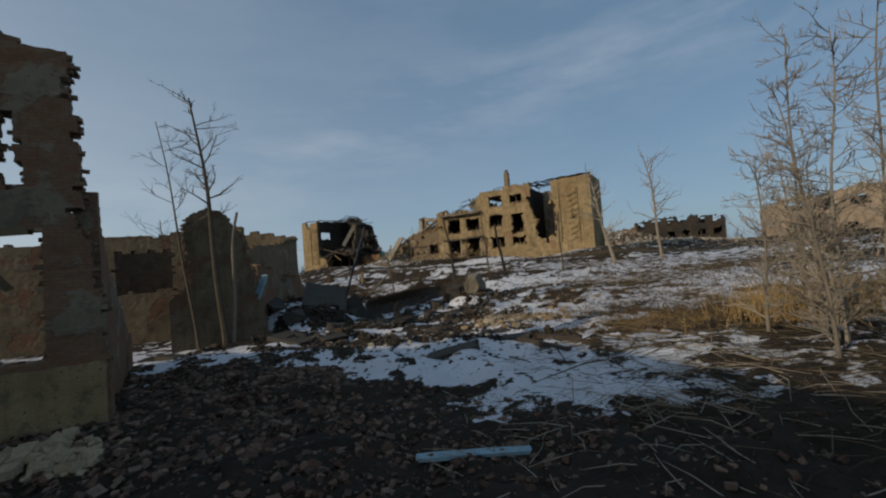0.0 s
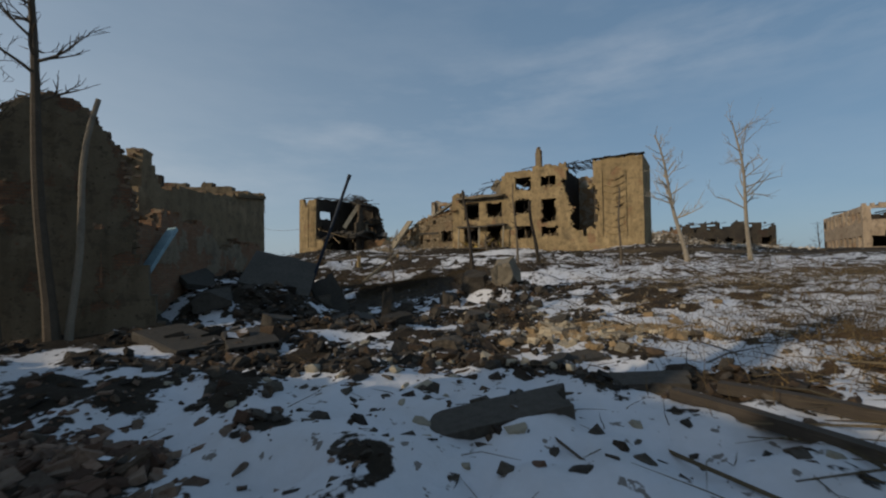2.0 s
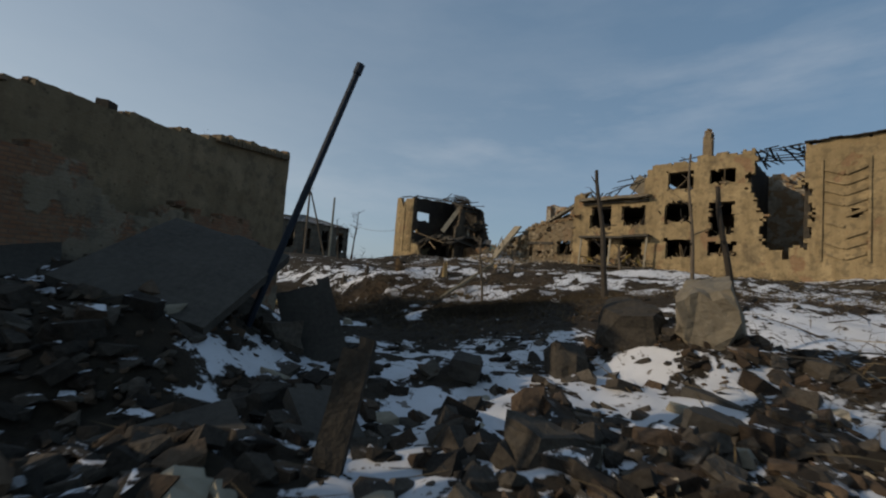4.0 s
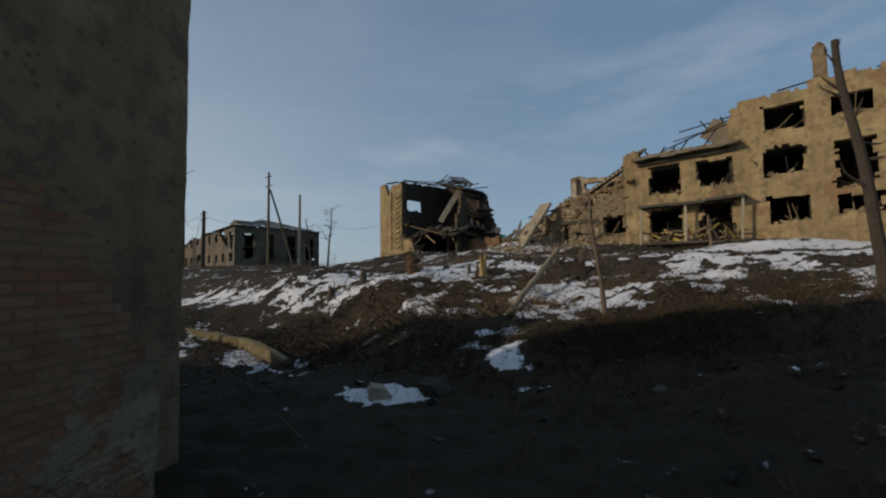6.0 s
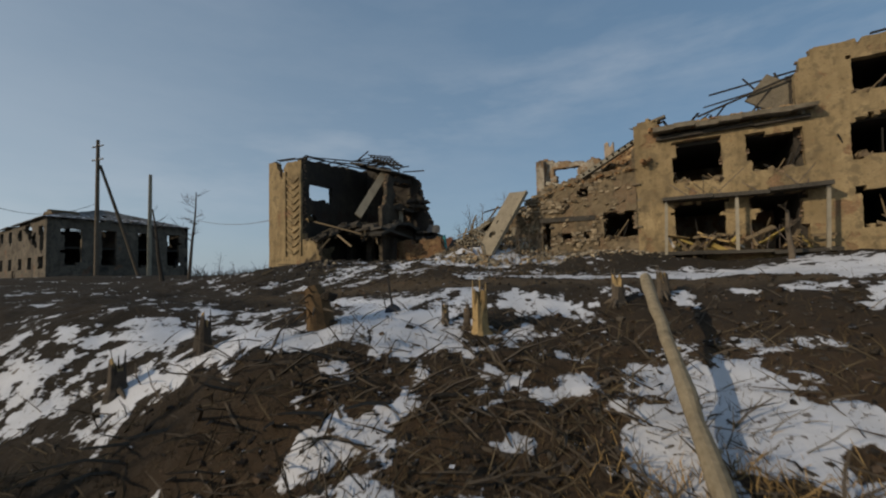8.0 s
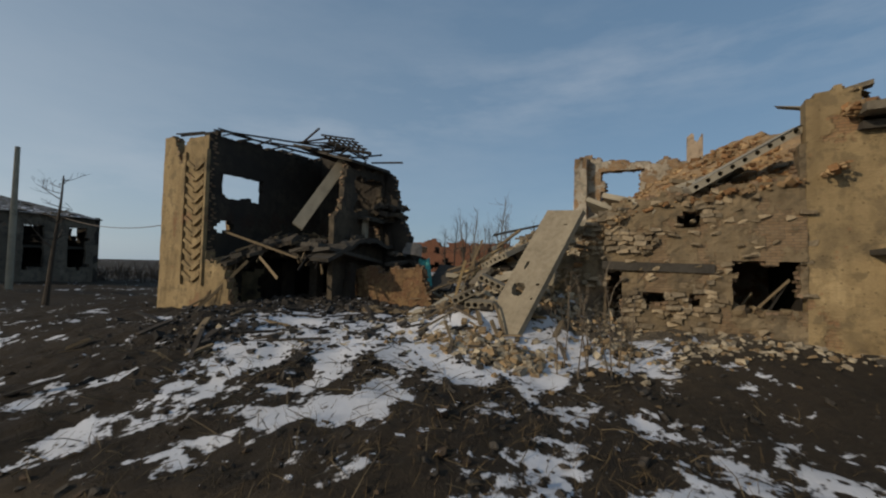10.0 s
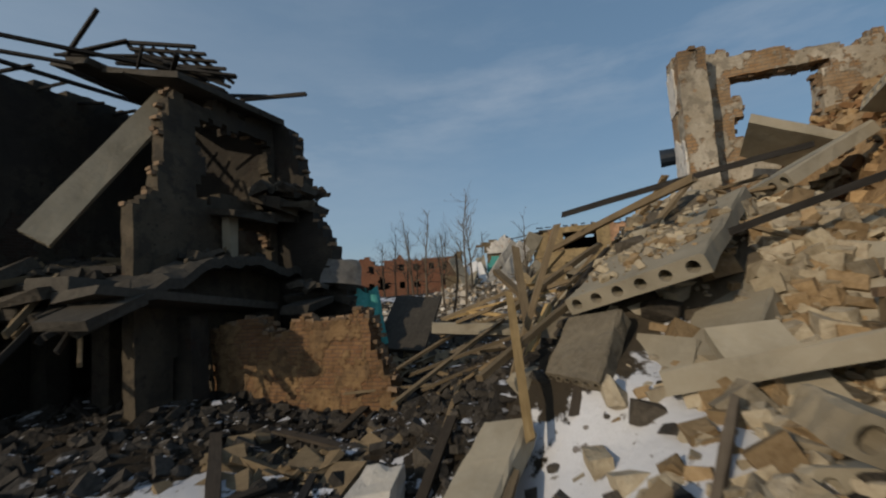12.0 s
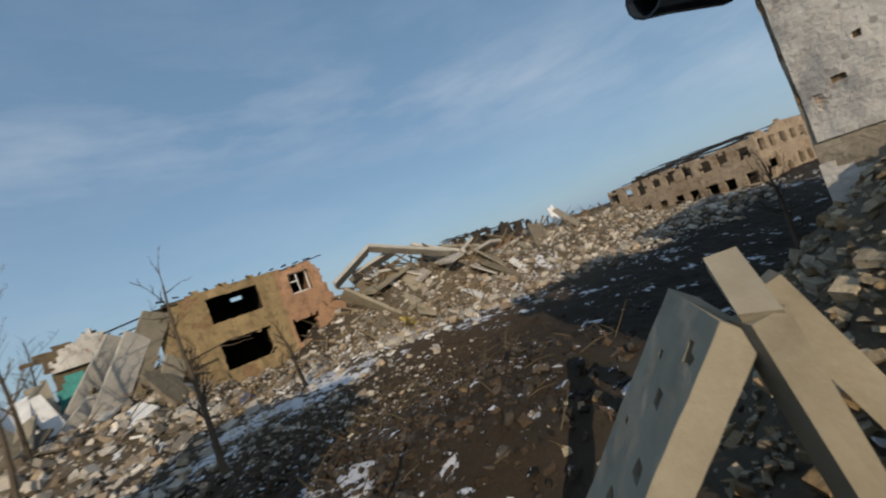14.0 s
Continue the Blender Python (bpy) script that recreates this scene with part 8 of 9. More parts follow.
# small lumps lying on the broad slabs
crumbs = []
for c, wv, lv, w, l, n in (((-8.7, 64.55, 4.66), (0.5, -0.825, 0.27), (0.75, 0.565, 0.345), 1.8, 2.7, 260), ((-10.04, 68.0, 3.42), (0.78, -1.4, 0.07), (0.87, 0.49, 0.0), 1.5, 0.9, 240), ((-9.5, 65.9, 3.75), (0.5, -0.9, 0.2), (1.3, 0.5, 0.5), 1.1, 1.9, 160), ((-6.4, 68.2, 4.5), (0.35, 0.9, 0.05), (0.8, -0.3, 0.6), 1.0, 1.1, 130)):
    rc = random.Random(n)
    sy = Vector(lv).normalized()
    sx = (Vector(wv) - sy * Vector(wv).dot(sy)).normalized()
    up = sx.cross(sy) if sx.cross(sy).z > 0 else sy.cross(sx)
    for _ in range(n):
        k = 0.03 + 0.15 * rc.random() ** 3
        p = Vector(c) + sx * w * rc.triangular(-0.5, 0.5, 0.1) + sy * l * rc.triangular(-0.5, 0.5, -0.15) + up * (0.105 + 0.2 * k)
        crumbs.append((p.x, p.y, p.z, k, k * 0.8, k * 0.6))
rubble("plaster_crumbs", crumbs, M_TAN_ST, "crumbs of brick and plaster on the fallen slabs", blocky=0.3, seed=21)
slab_on((-9.15, 62.4, 3.25), (0.75, -0.2, 0.3), (-0.1, -0.8, -0.68), 0.6, 1.5, 37, "narrow pale slab sliding down the heap")
for k, (a, b, w, h) in enumerate(PL):
    timber(a, b, w * 0.85, h, M_WOOD if (k + 2) % 5 else M_NEWWOOD, seed=k, label="weathered plank lying in the wreckage" if (k + 2) % 5 else "freshly splintered plank in the wreckage")
for k, (a, b) in enumerate((((-9.54, 65.83, 5.39), (-6.0, 64.6, 6.1)), ((-9.3, 64.1, 4.45), (-6.0, 62.4, 5.6)))):
    timber(a, b, 0.09, 0.09, M_CHAR, "roof_beam", "long dark roof beam fallen over the heap", "fallen roof beams", seed=60 + k)
for a, b in (((5.6, 9.2), (7.0, 7.5)), ((6.3, 9.4), (7.6, 8.4))):
    timber((*a, hz(*a) + 0.1), (*b, hz(*b) + 0.08), 0.18, 0.16, M_DARKBARK, seed=90, label="heavy dark balk lying on the snow of the yard", group="balks")
rp = random.Random(5)
for k in range(22):
    x, y = rp.gauss(-17.5, 3.4), rp.gauss(64.0, 2.4)
    a = rp.uniform(0, 3.14)
    l = rp.uniform(0.9, 2.6)
    z1, z2 = hz(x, y), hz(x + l * math.cos(a), y + l * math.sin(a))
    timber((x, y, z1 + 0.05), (x + l * math.cos(a), y + l * math.sin(a), z2 + rp.uniform(0.04, 0.3)), rp.uniform(0.08, 0.2), 0.05, M_DARKBARK if k % 3 else M_CHAR, seed=100 + k, label="loose dark board on the snow before the corner block", group="boards on the snow")
for k in range(26):
    x, y = rp.gauss(-17.6, 2.8), rp.gauss(61.2, 1.7)
    a = rp.gauss(0.5, 0.7)
    l = rp.uniform(0.4, 1.5)
    timber((x, y, hz(x, y) + rp.uniform(0.0, 0.06)), (x + l * math.cos(a), y + l * math.sin(a), hz(x + l * math.cos(a), y + l * math.sin(a)) + rp.uniform(0.02, 0.22)), rp.uniform(0.08, 0.26), rp.uniform(0.04, 0.1), rp.choice((M_CHAR, M_BARK, M_DARKBARK, M_WOOD)), seed=500 + k, label="short broken board half buried in snow", group="boards on the snow")
for k in range(34):
    cx, cy = rp.choice(((-11.2, 60.6), (-10.4, 58.6), (-9.2, 58.2), (-11.6, 61.6)))
    x, y, a, l = rp.gauss(cx, 0.6), rp.gauss(cy, 0.5), rp.uniform(0, 6.28), rp.uniform(0.4, 1.2)
    timber((x, y, hz(x, y) + 0.05), (x + l * math.cos(a), y + l * math.sin(a), hz(x + l * math.cos(a), y + l * math.sin(a)) + rp.uniform(0.05, 0.5)), rp.uniform(0.06, 0.15), rp.uniform(0.04, 0.08), M_WOOD if k % 3 else M_BARK, seed=700 + k, label="broken board among fallen bricks on the snow", group="boards on the snow")
for k in range(30):
    x, y = rp.gauss(-9.5, 1.8), rp.gauss(65.5, 2.6)
    a, l = rp.uniform(0, 6.28), rp.uniform(0.8, 2.2)
    timber((x, y, hz(x, y) + 0.1), (x + l * math.cos(a), y + l * math.sin(a), hz(x + l * math.cos(a), y + l * math.sin(a)) + rp.uniform(0.1, 0.6)), rp.uniform(0.06, 0.16), 0.05, M_WOOD, seed=200 + k)
log = root("leaning_log", Matrix.Translation((-8.05, 38.9, -2.05)), "pale barkless log leaning on the slope", "log")
rl = random.Random(301)
mb = MB()
lp = [Vector((1.78, 6.9, 2.9)) * (k / 14) + Vector((rl.uniform(-0.02, 0.02), 0, rl.uniform(-0.02, 0.02))) for k in range(15)]
mb.tube(lp, [0.125 * rl.uniform(0.88, 1.12) for k in range(15)], 12)
obj("trunk", mb, M_LOG, log)
for k in range(7):
    p = lp[2 + 2 * (k % 6)]
    a = rl.uniform(0, 6.28)
    mb = MB()
    d = Vector((math.cos(a), -0.1, math.sin(a)))
    mb.tube([p + d * 0.07, p + d * 0.15, p + d * 0.17], [0.045, 0.035, 0.012], 6)
    obj("knot", mb, M_LOG, log)
timber((3.0, 0.75, hz(3, 0.75) + 0.1), (4.9, 0.9, hz(4.9, 0.9) + 0.06), 0.22, 0.06, M_BLUE, "painted_board", "pale green painted board on the rubble", "", seed=302)
timber((-7.44, 16.1, 1.05), (-7.6, 14.9, -0.7), 0.36, 0.12, M_BLUE, "blue_beam", "faded blue beam leaning on the broken wall", "", seed=303)


def stump(x, y, h, rad, mat, label, seed, name="tree_stump", lean=0.0):
    """A snapped trunk: bark flaring into the roots, a jagged torn top and a few long splinters."""
    r = random.Random(seed)
    s = root(name, Matrix.Translation(gnd(x, y)), label, "stump", "stumps")
    n = 14
    jag = [r.uniform(0.62, 1.0) - 0.25 * (0.5 + 0.5 * math.cos(6.2832 * i / n + seed)) for i in range(n)]
    rings = []
    for f, q in ((-0.3, 1.7), (0.0, 1.4), (0.12, 1.08), (0.45, 0.96), (0.8, 0.93), (1.0, 0.84)):
        ring = []
        for i in range(n):
            a = 6.2832 * i / n
            w = rad * q * (1 + 0.13 * math.sin(3 * a + seed) + 0.07 * math.sin(5 * a + 2 * seed + 4 * f))
            z = h * jag[i] * f if f > 0 else f
            ring.append((math.cos(a) * w + lean * z, math.sin(a) * w, z))
        rings.append(ring)
    mb = MB()
    mb.quad_strip(rings, caps=False)
    obj("trunk", mb, mat, s)
    heart = MB()
    heart.quad_strip([[(p[0] * q + lean * p[2] * (1 - q), p[1] * q, p[2] - d) for p in rings[-1]] for q, d in ((0.98, 0.01), (0.7, -0.05 * h), (0.35, 0.12 * h), (0.05, 0.2 * h))], caps=False)
    obj("torn_heartwood", heart, M_NEWWOOD, s)
    for k in range(5):
        a = r.uniform(0, 6.28)
        mb = MB()
        p = Vector((math.cos(a), math.sin(a), 0)) * rad * 0.8
        mb.tube([p + Vector((lean * h * 0.5, 0, h * 0.5)), p * 1.08 + Vector((lean * h, 0, h * r.uniform(0.85, 1.15)))], [rad * 0.22, rad * 0.04], 5)
        obj("splinter", mb, mat, s)
    for k in range(4):
        a = r.uniform(0, 6.28)
        d = Vector((math.cos(a), math.sin(a), 0))
        mb = MB()
        mb.tube([d * rad * 0.7 + Vector((0, 0, 0.1)), d * rad * 1.8 + Vector((0, 0, 0.03)), d * rad * 3.0 + Vector((0, 0, -0.1))], [rad * 0.4, rad * 0.28, rad * 0.1], 6)
        obj("root", mb, M_BARK, s)
    return s


stump(-10.28, 46.0, 1.25, 0.2, M_NEWWOOD, "splintered stump of fresh orange wood", 1)
stump(-10.6, 46.15, 0.7, 0.09, M_BARK, "low torn stump with loose bark", 4)
stump(-11.2, 46.6, 0.6, 0.1, M_BARK, "low splintered stump of torn wood", 7)
stump(-6.4, 47.4, 0.85, 0.16, M_BARK, "broken stump on the bank", 8)
stump(-5.0, 47.8, 0.8, 0.16, M_BARK, "broken stump on the bank", 9)
stump(-17.6, 46.0, 1.1, 0.2, M_DARKBARK, "dark broken stump on the bank", 10)
stump(-19.3, 45.2, 0.9, 0.2, M_DARKBARK, "dark broken stump on the bank", 12)


def uprooted(x, y, rad, seed, label):
    """A root plate torn out of the earth: a short bole, clods and roots that fan out."""
    r = random.Random(seed)
    s = root("uprooted_stump", Matrix.Translation(gnd(x, y)), label, "stump", "stumps")
    mb = MB()
    mb.tube([Vector((0.1, 0, -0.25)), Vector((0.05, 0, 0.25)), Vector((-0.05, 0.05, 0.7)), Vector((-0.2, 0.1, 1.0))], [rad * 1.3, rad, rad * 0.9, rad * 0.7], 11)
    obj("bole", mb, M_RUSTWOOD, s)
    for k in range(6):
        mb = MB()
        q = rad * r.uniform(0.5, 0.9)
        tv, tf = CHUNKS[r.randrange(len(CHUNKS))]
        mb.v = [tuple(p) for p in (tv * (q * 1.8, q * 1.5, q)).tolist()]
        mb.f = [tuple(f) for f in tf.tolist()]
        obj("earth_clod", mb, M_EARTH, s, "", pose(r.uniform(-0.6, 0.5), r.uniform(-0.3, 0.5), r.uniform(0.7, 1.05) if k < 3 else 0.05, r.uniform(-30, 30), r.uniform(-30, 30), r.uniform(0, 360)))
    for k in range(13):
        a = r.uniform(2.0, 5.6)
        d = Vector((math.cos(a), math.sin(a) * 0.6, r.uniform(-0.15, 0.5)))
        p = Vector((-0.05, 0, r.uniform(0.2, 0.9)))
        l = r.uniform(0.5, 1.2)
        mb = MB()
        mb.tube([p, p + d * l * 0.5 + Vector((0, 0, r.uniform(-0.1, 0.1))), p + d * l + Vector((0, 0, r.uniform(-0.25, 0.1)))], [0.05, 0.035, 0.012], 5)
        obj("root", mb, M_RUSTWOOD if k % 3 else M_BARK, s)
    return s


uprooted(-14.5, 46.1, 0.34, 5, "torn-up stump with roots and clods in the air")
# a spade left standing on the snow
spade = root("garden_spade", Matrix.Translation(gnd(-12.75, 47.3)), "dark rusty spade stuck in the snow", "spade")
mb = MB()
mb.tube([(-0.02, 0, 0.2), (-0.08, 0, 0.6), (-0.14, 0.02, 1.05)], [0.035, 0.03, 0.032], 8)
obj("shaft", mb, M_CHAR, spade)
mb = MB()
mb.quad_strip([[(w * math.cos(a), 0.03 * math.sin(a) + 0.05 * z, z) for a in (0, 0.8, 1.57, 2.35, 3.14, 3.93, 4.71, 5.5)] for z, w in ((-0.05, 0.2), (0.06, 0.25), (0.18, 0.2), (0.28, 0.06))])
obj("blade", mb, M_PIPE, spade)
# low kerb wall in the hollow
kerb = root("kerb_wall", Matrix.Translation((0, 0, 0)), "low mossy concrete kerb in the hollow", "kerb")
for k in range(12):
    t0, t1 = k / 12, (k + 1) / 12
    a, c = (Vector((x, interp([(-31.8, 43.5), (-27.2, 41.9), (-22.9, 40.4), (-19.7, 39.25), (-17.0, 38.1)], x), interp([(-31.8, -3.35), (-27.2, -3.4), (-22.9, -3.48), (-19.7, -3.6), (-17.0, -4.05)], x) + 0.05 * math.sin(x * 2.7))) for x in (-31.8 + 14.8 * t0, -31.8 + 14.8 * t1))
    mb = MB()
    mb.beam(a, a.lerp(c, 0.97), 0.3, 0.6, 0.05)
    obj("kerb_stone", mb, M_MOSS, kerb)
# stove pipe that sticks out of the pier
sp = root("flue_pipe", Matrix.Translation((-3.9, 69.3, 7.45)), "rusty dark flue pipe jutting from the brick pier", "pipe")
mb = MB()
d = Vector((-1.0, 0.75, -0.02)).normalized()
rg = []
for k, rad in ((-0.6, 0.23), (0.5, 0.23), (0.95, 0.25), (0.95, 0.22), (-0.5, 0.21)):
    c, s1 = d * k, d.orthogonal().normalized()
    s2 = d.cross(s1)
    rg.append([c + (s1 * math.cos(6.2832 * i / 14) + s2 * math.sin(6.2832 * i / 14)) * rad for i in range(14)])
mb.quad_strip(rg, caps=False)
obj("pipe_shell", mb, M_PIPE, sp)
# broken slabs strewn along the foot of the flat block
rk = random.Random(91)
for k in range(84):
    lx, ly = rk.choice((rk.uniform(-15, -8), rk.uniform(0, 24), rk.uniform(0, 14))), rk.uniform(-4.6, 0.6)
    x, y = 8.4 + lx * UX - ly * UY, 90.6 + lx * UY + ly * UX
    slab_thing("broken_slab", pose(x, y, hz(x, y) + rk.uniform(-0.1, 0.3), rk.uniform(-100, -35), rk.uniform(-25, 25), rk.uniform(-60, 30)), (rk.uniform(0.6, 1.5), rk.uniform(0.08, 0.22), rk.uniform(0.9, 3.4)), rk.choice((M_PALECONC, M_CONCRETE, M_CONCRETE, M_WHITE, M_STONE_TAN)), "broken slab lying in the debris by the flat block", group="broken slabs", seed=300 + k, ragged=0.3, cell=0.2)
# pieces of coloured wreckage
def bulged_sheet(name, m, w, h, deep, mat, label, category, group="", seed=0):
    """Buckled sheet metal, bulging out of its plane by deep."""
    r = random.Random(seed)
    mb, nu, nv = MB(), 8, 10
    for off in (0.0, 0.012):
        for i in range(nu + 1):
            for k in range(nv + 1):
                u, v = i / nu, k / nv
                d = deep * math.sin(3.14 * u) ** 0.7 * (0.6 + 0.4 * math.sin(3.14 * v)) + 0.12 * deep * math.sin(9 * v + 5 * u + seed)
                mb.v.append(((u - 0.5) * w * (1 - 0.25 * v * v) + 0.02 * math.sin(7 * v + seed), -d + off, v * h + 0.05 * h * math.sin(5 * u + seed) * v))
    n1 = (nu + 1) * (nv + 1)
    for i in range(nu):
        for k in range(nv):
            q = i * (nv + 1) + k
            if r.random() < 0.03:
                continue
            mb.f.append((q, q + nv + 1, q + nv + 2, q + 1))
            mb.f.append((n1 + q + 1, n1 + q + nv + 2, n1 + q + nv + 1, n1 + q))
    return tagged_at(obj(name, mb, mat), m, label, category, group)


bulged_sheet("teal_panel", frame_m((-13.35, 71.5, 2.6), (0.95, 0.2, 0.0), (0.05, 0.25, 1.0)), 0.62, 1.75, 0.22, M_TEAL, "buckled teal metal panel in the wreckage", "panel", "teal panels", 1)
bulged_sheet("teal_panel", frame_m((-12.85, 71.7, 2.7), (0.9, -0.2, 0.1), (-0.1, 0.2, 1.0)), 0.55, 1.7, 0.2, M_TEAL, "buckled teal metal panel in the wreckage", "panel", "teal panels", 2)
bulged_sheet("metal_sheet", frame_m((-13.8, 71.3, 4.55), (0.95, 0.2, 0.12), (0.1, 0.5, 0.9)), 1.15, 0.8, 0.1, M_ROOF, "pale crumpled roofing sheet on the torn wall", "sheet", "", 3)
slab_thing("dark_slab", frame_m((-12.3, 71.35, 2.6), (1.0, -0.28, -0.03), (0.8, 1.64, 1.41)), (1.5, 0.14, 2.4), M_DARKCONC, "dark slab tipped over the rubble", "slab", "", seed=73)
slab_thing("blue_bag", pose(1.6, 89.6, hz(1.6, 89.6) - 0.1, -60, 0, 20), (1.2, 0.35, 0.9), M_SHEET, "crumpled blue sheet on the heap", "sheet", seed=74)
slab_thing("yellow_panel", pose(10.8, 86.4, hz(10.8, 86.4) + 0.2, -50, 20, 0), (1.6, 0.12, 0.9), M_YELLOW, "yellow painted panel in the wreckage", "panel", seed=75)
tree("iron_post", gnd(-10.39, 73.6), (-10.38, 71.58, 5.22), 0.04, M_CHAR, "thin dark post standing in the wreckage", 91, 0, category="post", group="", end=0.9)


# ---- loose pieces, twigs and grass ----
# snow that lies clear of rubble: x, y, reach in x, reach in y
CLEAR = [(-7.3, 34.3, 0.7, 0.8), (-10.9, 59.9, 1.0, 0.45), (-17.6, 64.6, 1.0, 0.4), (-14.2, 64.8, 0.6, 0.35), (-14.6, 67.3, 0.5, 0.3), (-10.55, 62.65, 0.75, 0.42), (-16.4, 65.8, 1.0, 0.35), (-15.3, 66.2, 0.6, 0.3), (-5.0, 11.5, 1.3, 0.4), (-1.4, 12.1, 0.8, 0.3), (0.8, 13.3, 0.8, 0.35), (3.7, 11.6, 0.6, 0.3), (0.1, 14.4, 0.72, 0.28), (2.0, 15.7, 0.64, 0.28), (5.1, 18.9, 0.64, 0.32), (-6.4, 27.9, 0.64, 0.40), (-0.4, 20.8, 0.56, 0.32), (-0.8, 9.8, 0.8, 0.3), (-8.75, 64.5, 1.2, 1.1), (-10.3, 63.95, 0.75, 0.7), (-7.2, 65.3, 1.0, 0.8)]


def spread(n, cx, cy, rx, ry, lo, hi, seed, sink=0.25, flat=0.7, turn=0.0, strewn=0.36):
    r = random.Random(seed)
    c, s = math.cos(radians(turn)), math.sin(radians(turn))
    pts = []
    for _ in range(n):
        a, b = r.gauss(0, 0.5) * rx, r.gauss(0, 0.5) * ry
        x, y = cx + a * c - b * s, cy + a * s + b * c
        k = lo + (hi - lo) * r.random() ** 3
        if any(((x - q[0]) / q[2]) ** 2 + ((y - q[1]) / q[3]) ** 2 < 1 for q in CLEAR) and r.random() < 0.9:
            continue
        pts.append((x, y, k, k * r.uniform(0.5, 1.0), k * r.uniform(0.4, 0.9) * flat))
    px, py = [p[0] for p in pts], [p[1] for p in pts]
    z, sn = land(px, py), snow_at(px, py)
    return [(p[0], p[1], float(zz) + p[4] * (0.5 - sink), p[2], p[3], p[4]) for p, zz, v in zip(pts, z, sn) if v < 0.47 + r.gauss(0, 0.03) or r.random() < strewn]


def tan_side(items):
    """Keeps tan brick to the heap's sunlit side; colour carries the sun-shade split."""
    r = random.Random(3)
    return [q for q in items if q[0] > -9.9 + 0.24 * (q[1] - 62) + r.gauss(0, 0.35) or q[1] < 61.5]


rubble("brick_rubble", spread(900, -1.2, 7.0, 1.8, 1.3, 0.05, 0.26, 75, 0.3, strewn=0.8) + spread(5600, -2.5, 2.0, 8.0, 5.0, 0.04, 0.22, 1, 0.35) + spread(2600, -5.0, 6.0, 5.0, 3.0, 0.04, 0.24, 2, 0.4) + spread(2200, 3.5, 0.5, 6, 4, 0.04, 0.16, 3, 0.4), M_BRICK_ST, "dull red brick rubble strewn over the earth", blocky=0.35, seed=1)
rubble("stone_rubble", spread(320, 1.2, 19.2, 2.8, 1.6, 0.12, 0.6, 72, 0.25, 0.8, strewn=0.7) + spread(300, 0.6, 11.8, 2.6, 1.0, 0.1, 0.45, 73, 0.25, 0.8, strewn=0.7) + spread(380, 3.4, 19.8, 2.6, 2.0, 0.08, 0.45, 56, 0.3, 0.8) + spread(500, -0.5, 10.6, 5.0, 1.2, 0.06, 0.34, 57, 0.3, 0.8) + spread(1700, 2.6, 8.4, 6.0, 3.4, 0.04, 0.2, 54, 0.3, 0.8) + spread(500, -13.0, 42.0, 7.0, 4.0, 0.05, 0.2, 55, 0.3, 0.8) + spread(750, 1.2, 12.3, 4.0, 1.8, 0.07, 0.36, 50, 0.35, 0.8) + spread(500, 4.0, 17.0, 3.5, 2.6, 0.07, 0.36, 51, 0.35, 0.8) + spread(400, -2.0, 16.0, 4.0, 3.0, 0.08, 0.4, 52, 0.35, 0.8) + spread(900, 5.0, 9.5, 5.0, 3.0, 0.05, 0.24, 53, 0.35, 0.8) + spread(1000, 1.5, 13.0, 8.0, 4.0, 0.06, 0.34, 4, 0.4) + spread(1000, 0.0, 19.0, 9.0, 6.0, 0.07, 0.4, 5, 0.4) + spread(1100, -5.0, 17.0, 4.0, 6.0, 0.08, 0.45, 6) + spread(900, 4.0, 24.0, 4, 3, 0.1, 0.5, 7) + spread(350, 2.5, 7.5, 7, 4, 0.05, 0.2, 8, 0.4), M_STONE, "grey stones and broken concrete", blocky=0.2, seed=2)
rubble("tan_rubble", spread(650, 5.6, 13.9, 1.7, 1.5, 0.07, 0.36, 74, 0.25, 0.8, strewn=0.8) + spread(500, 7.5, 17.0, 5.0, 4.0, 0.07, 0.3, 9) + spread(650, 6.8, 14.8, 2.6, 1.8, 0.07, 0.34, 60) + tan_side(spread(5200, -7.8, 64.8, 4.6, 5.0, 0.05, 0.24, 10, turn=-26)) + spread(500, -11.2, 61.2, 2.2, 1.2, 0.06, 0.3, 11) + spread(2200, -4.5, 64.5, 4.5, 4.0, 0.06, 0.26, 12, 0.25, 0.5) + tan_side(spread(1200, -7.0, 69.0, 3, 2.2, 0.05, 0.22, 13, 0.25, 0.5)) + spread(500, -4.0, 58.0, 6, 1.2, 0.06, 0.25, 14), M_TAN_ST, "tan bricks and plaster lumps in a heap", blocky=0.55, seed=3)
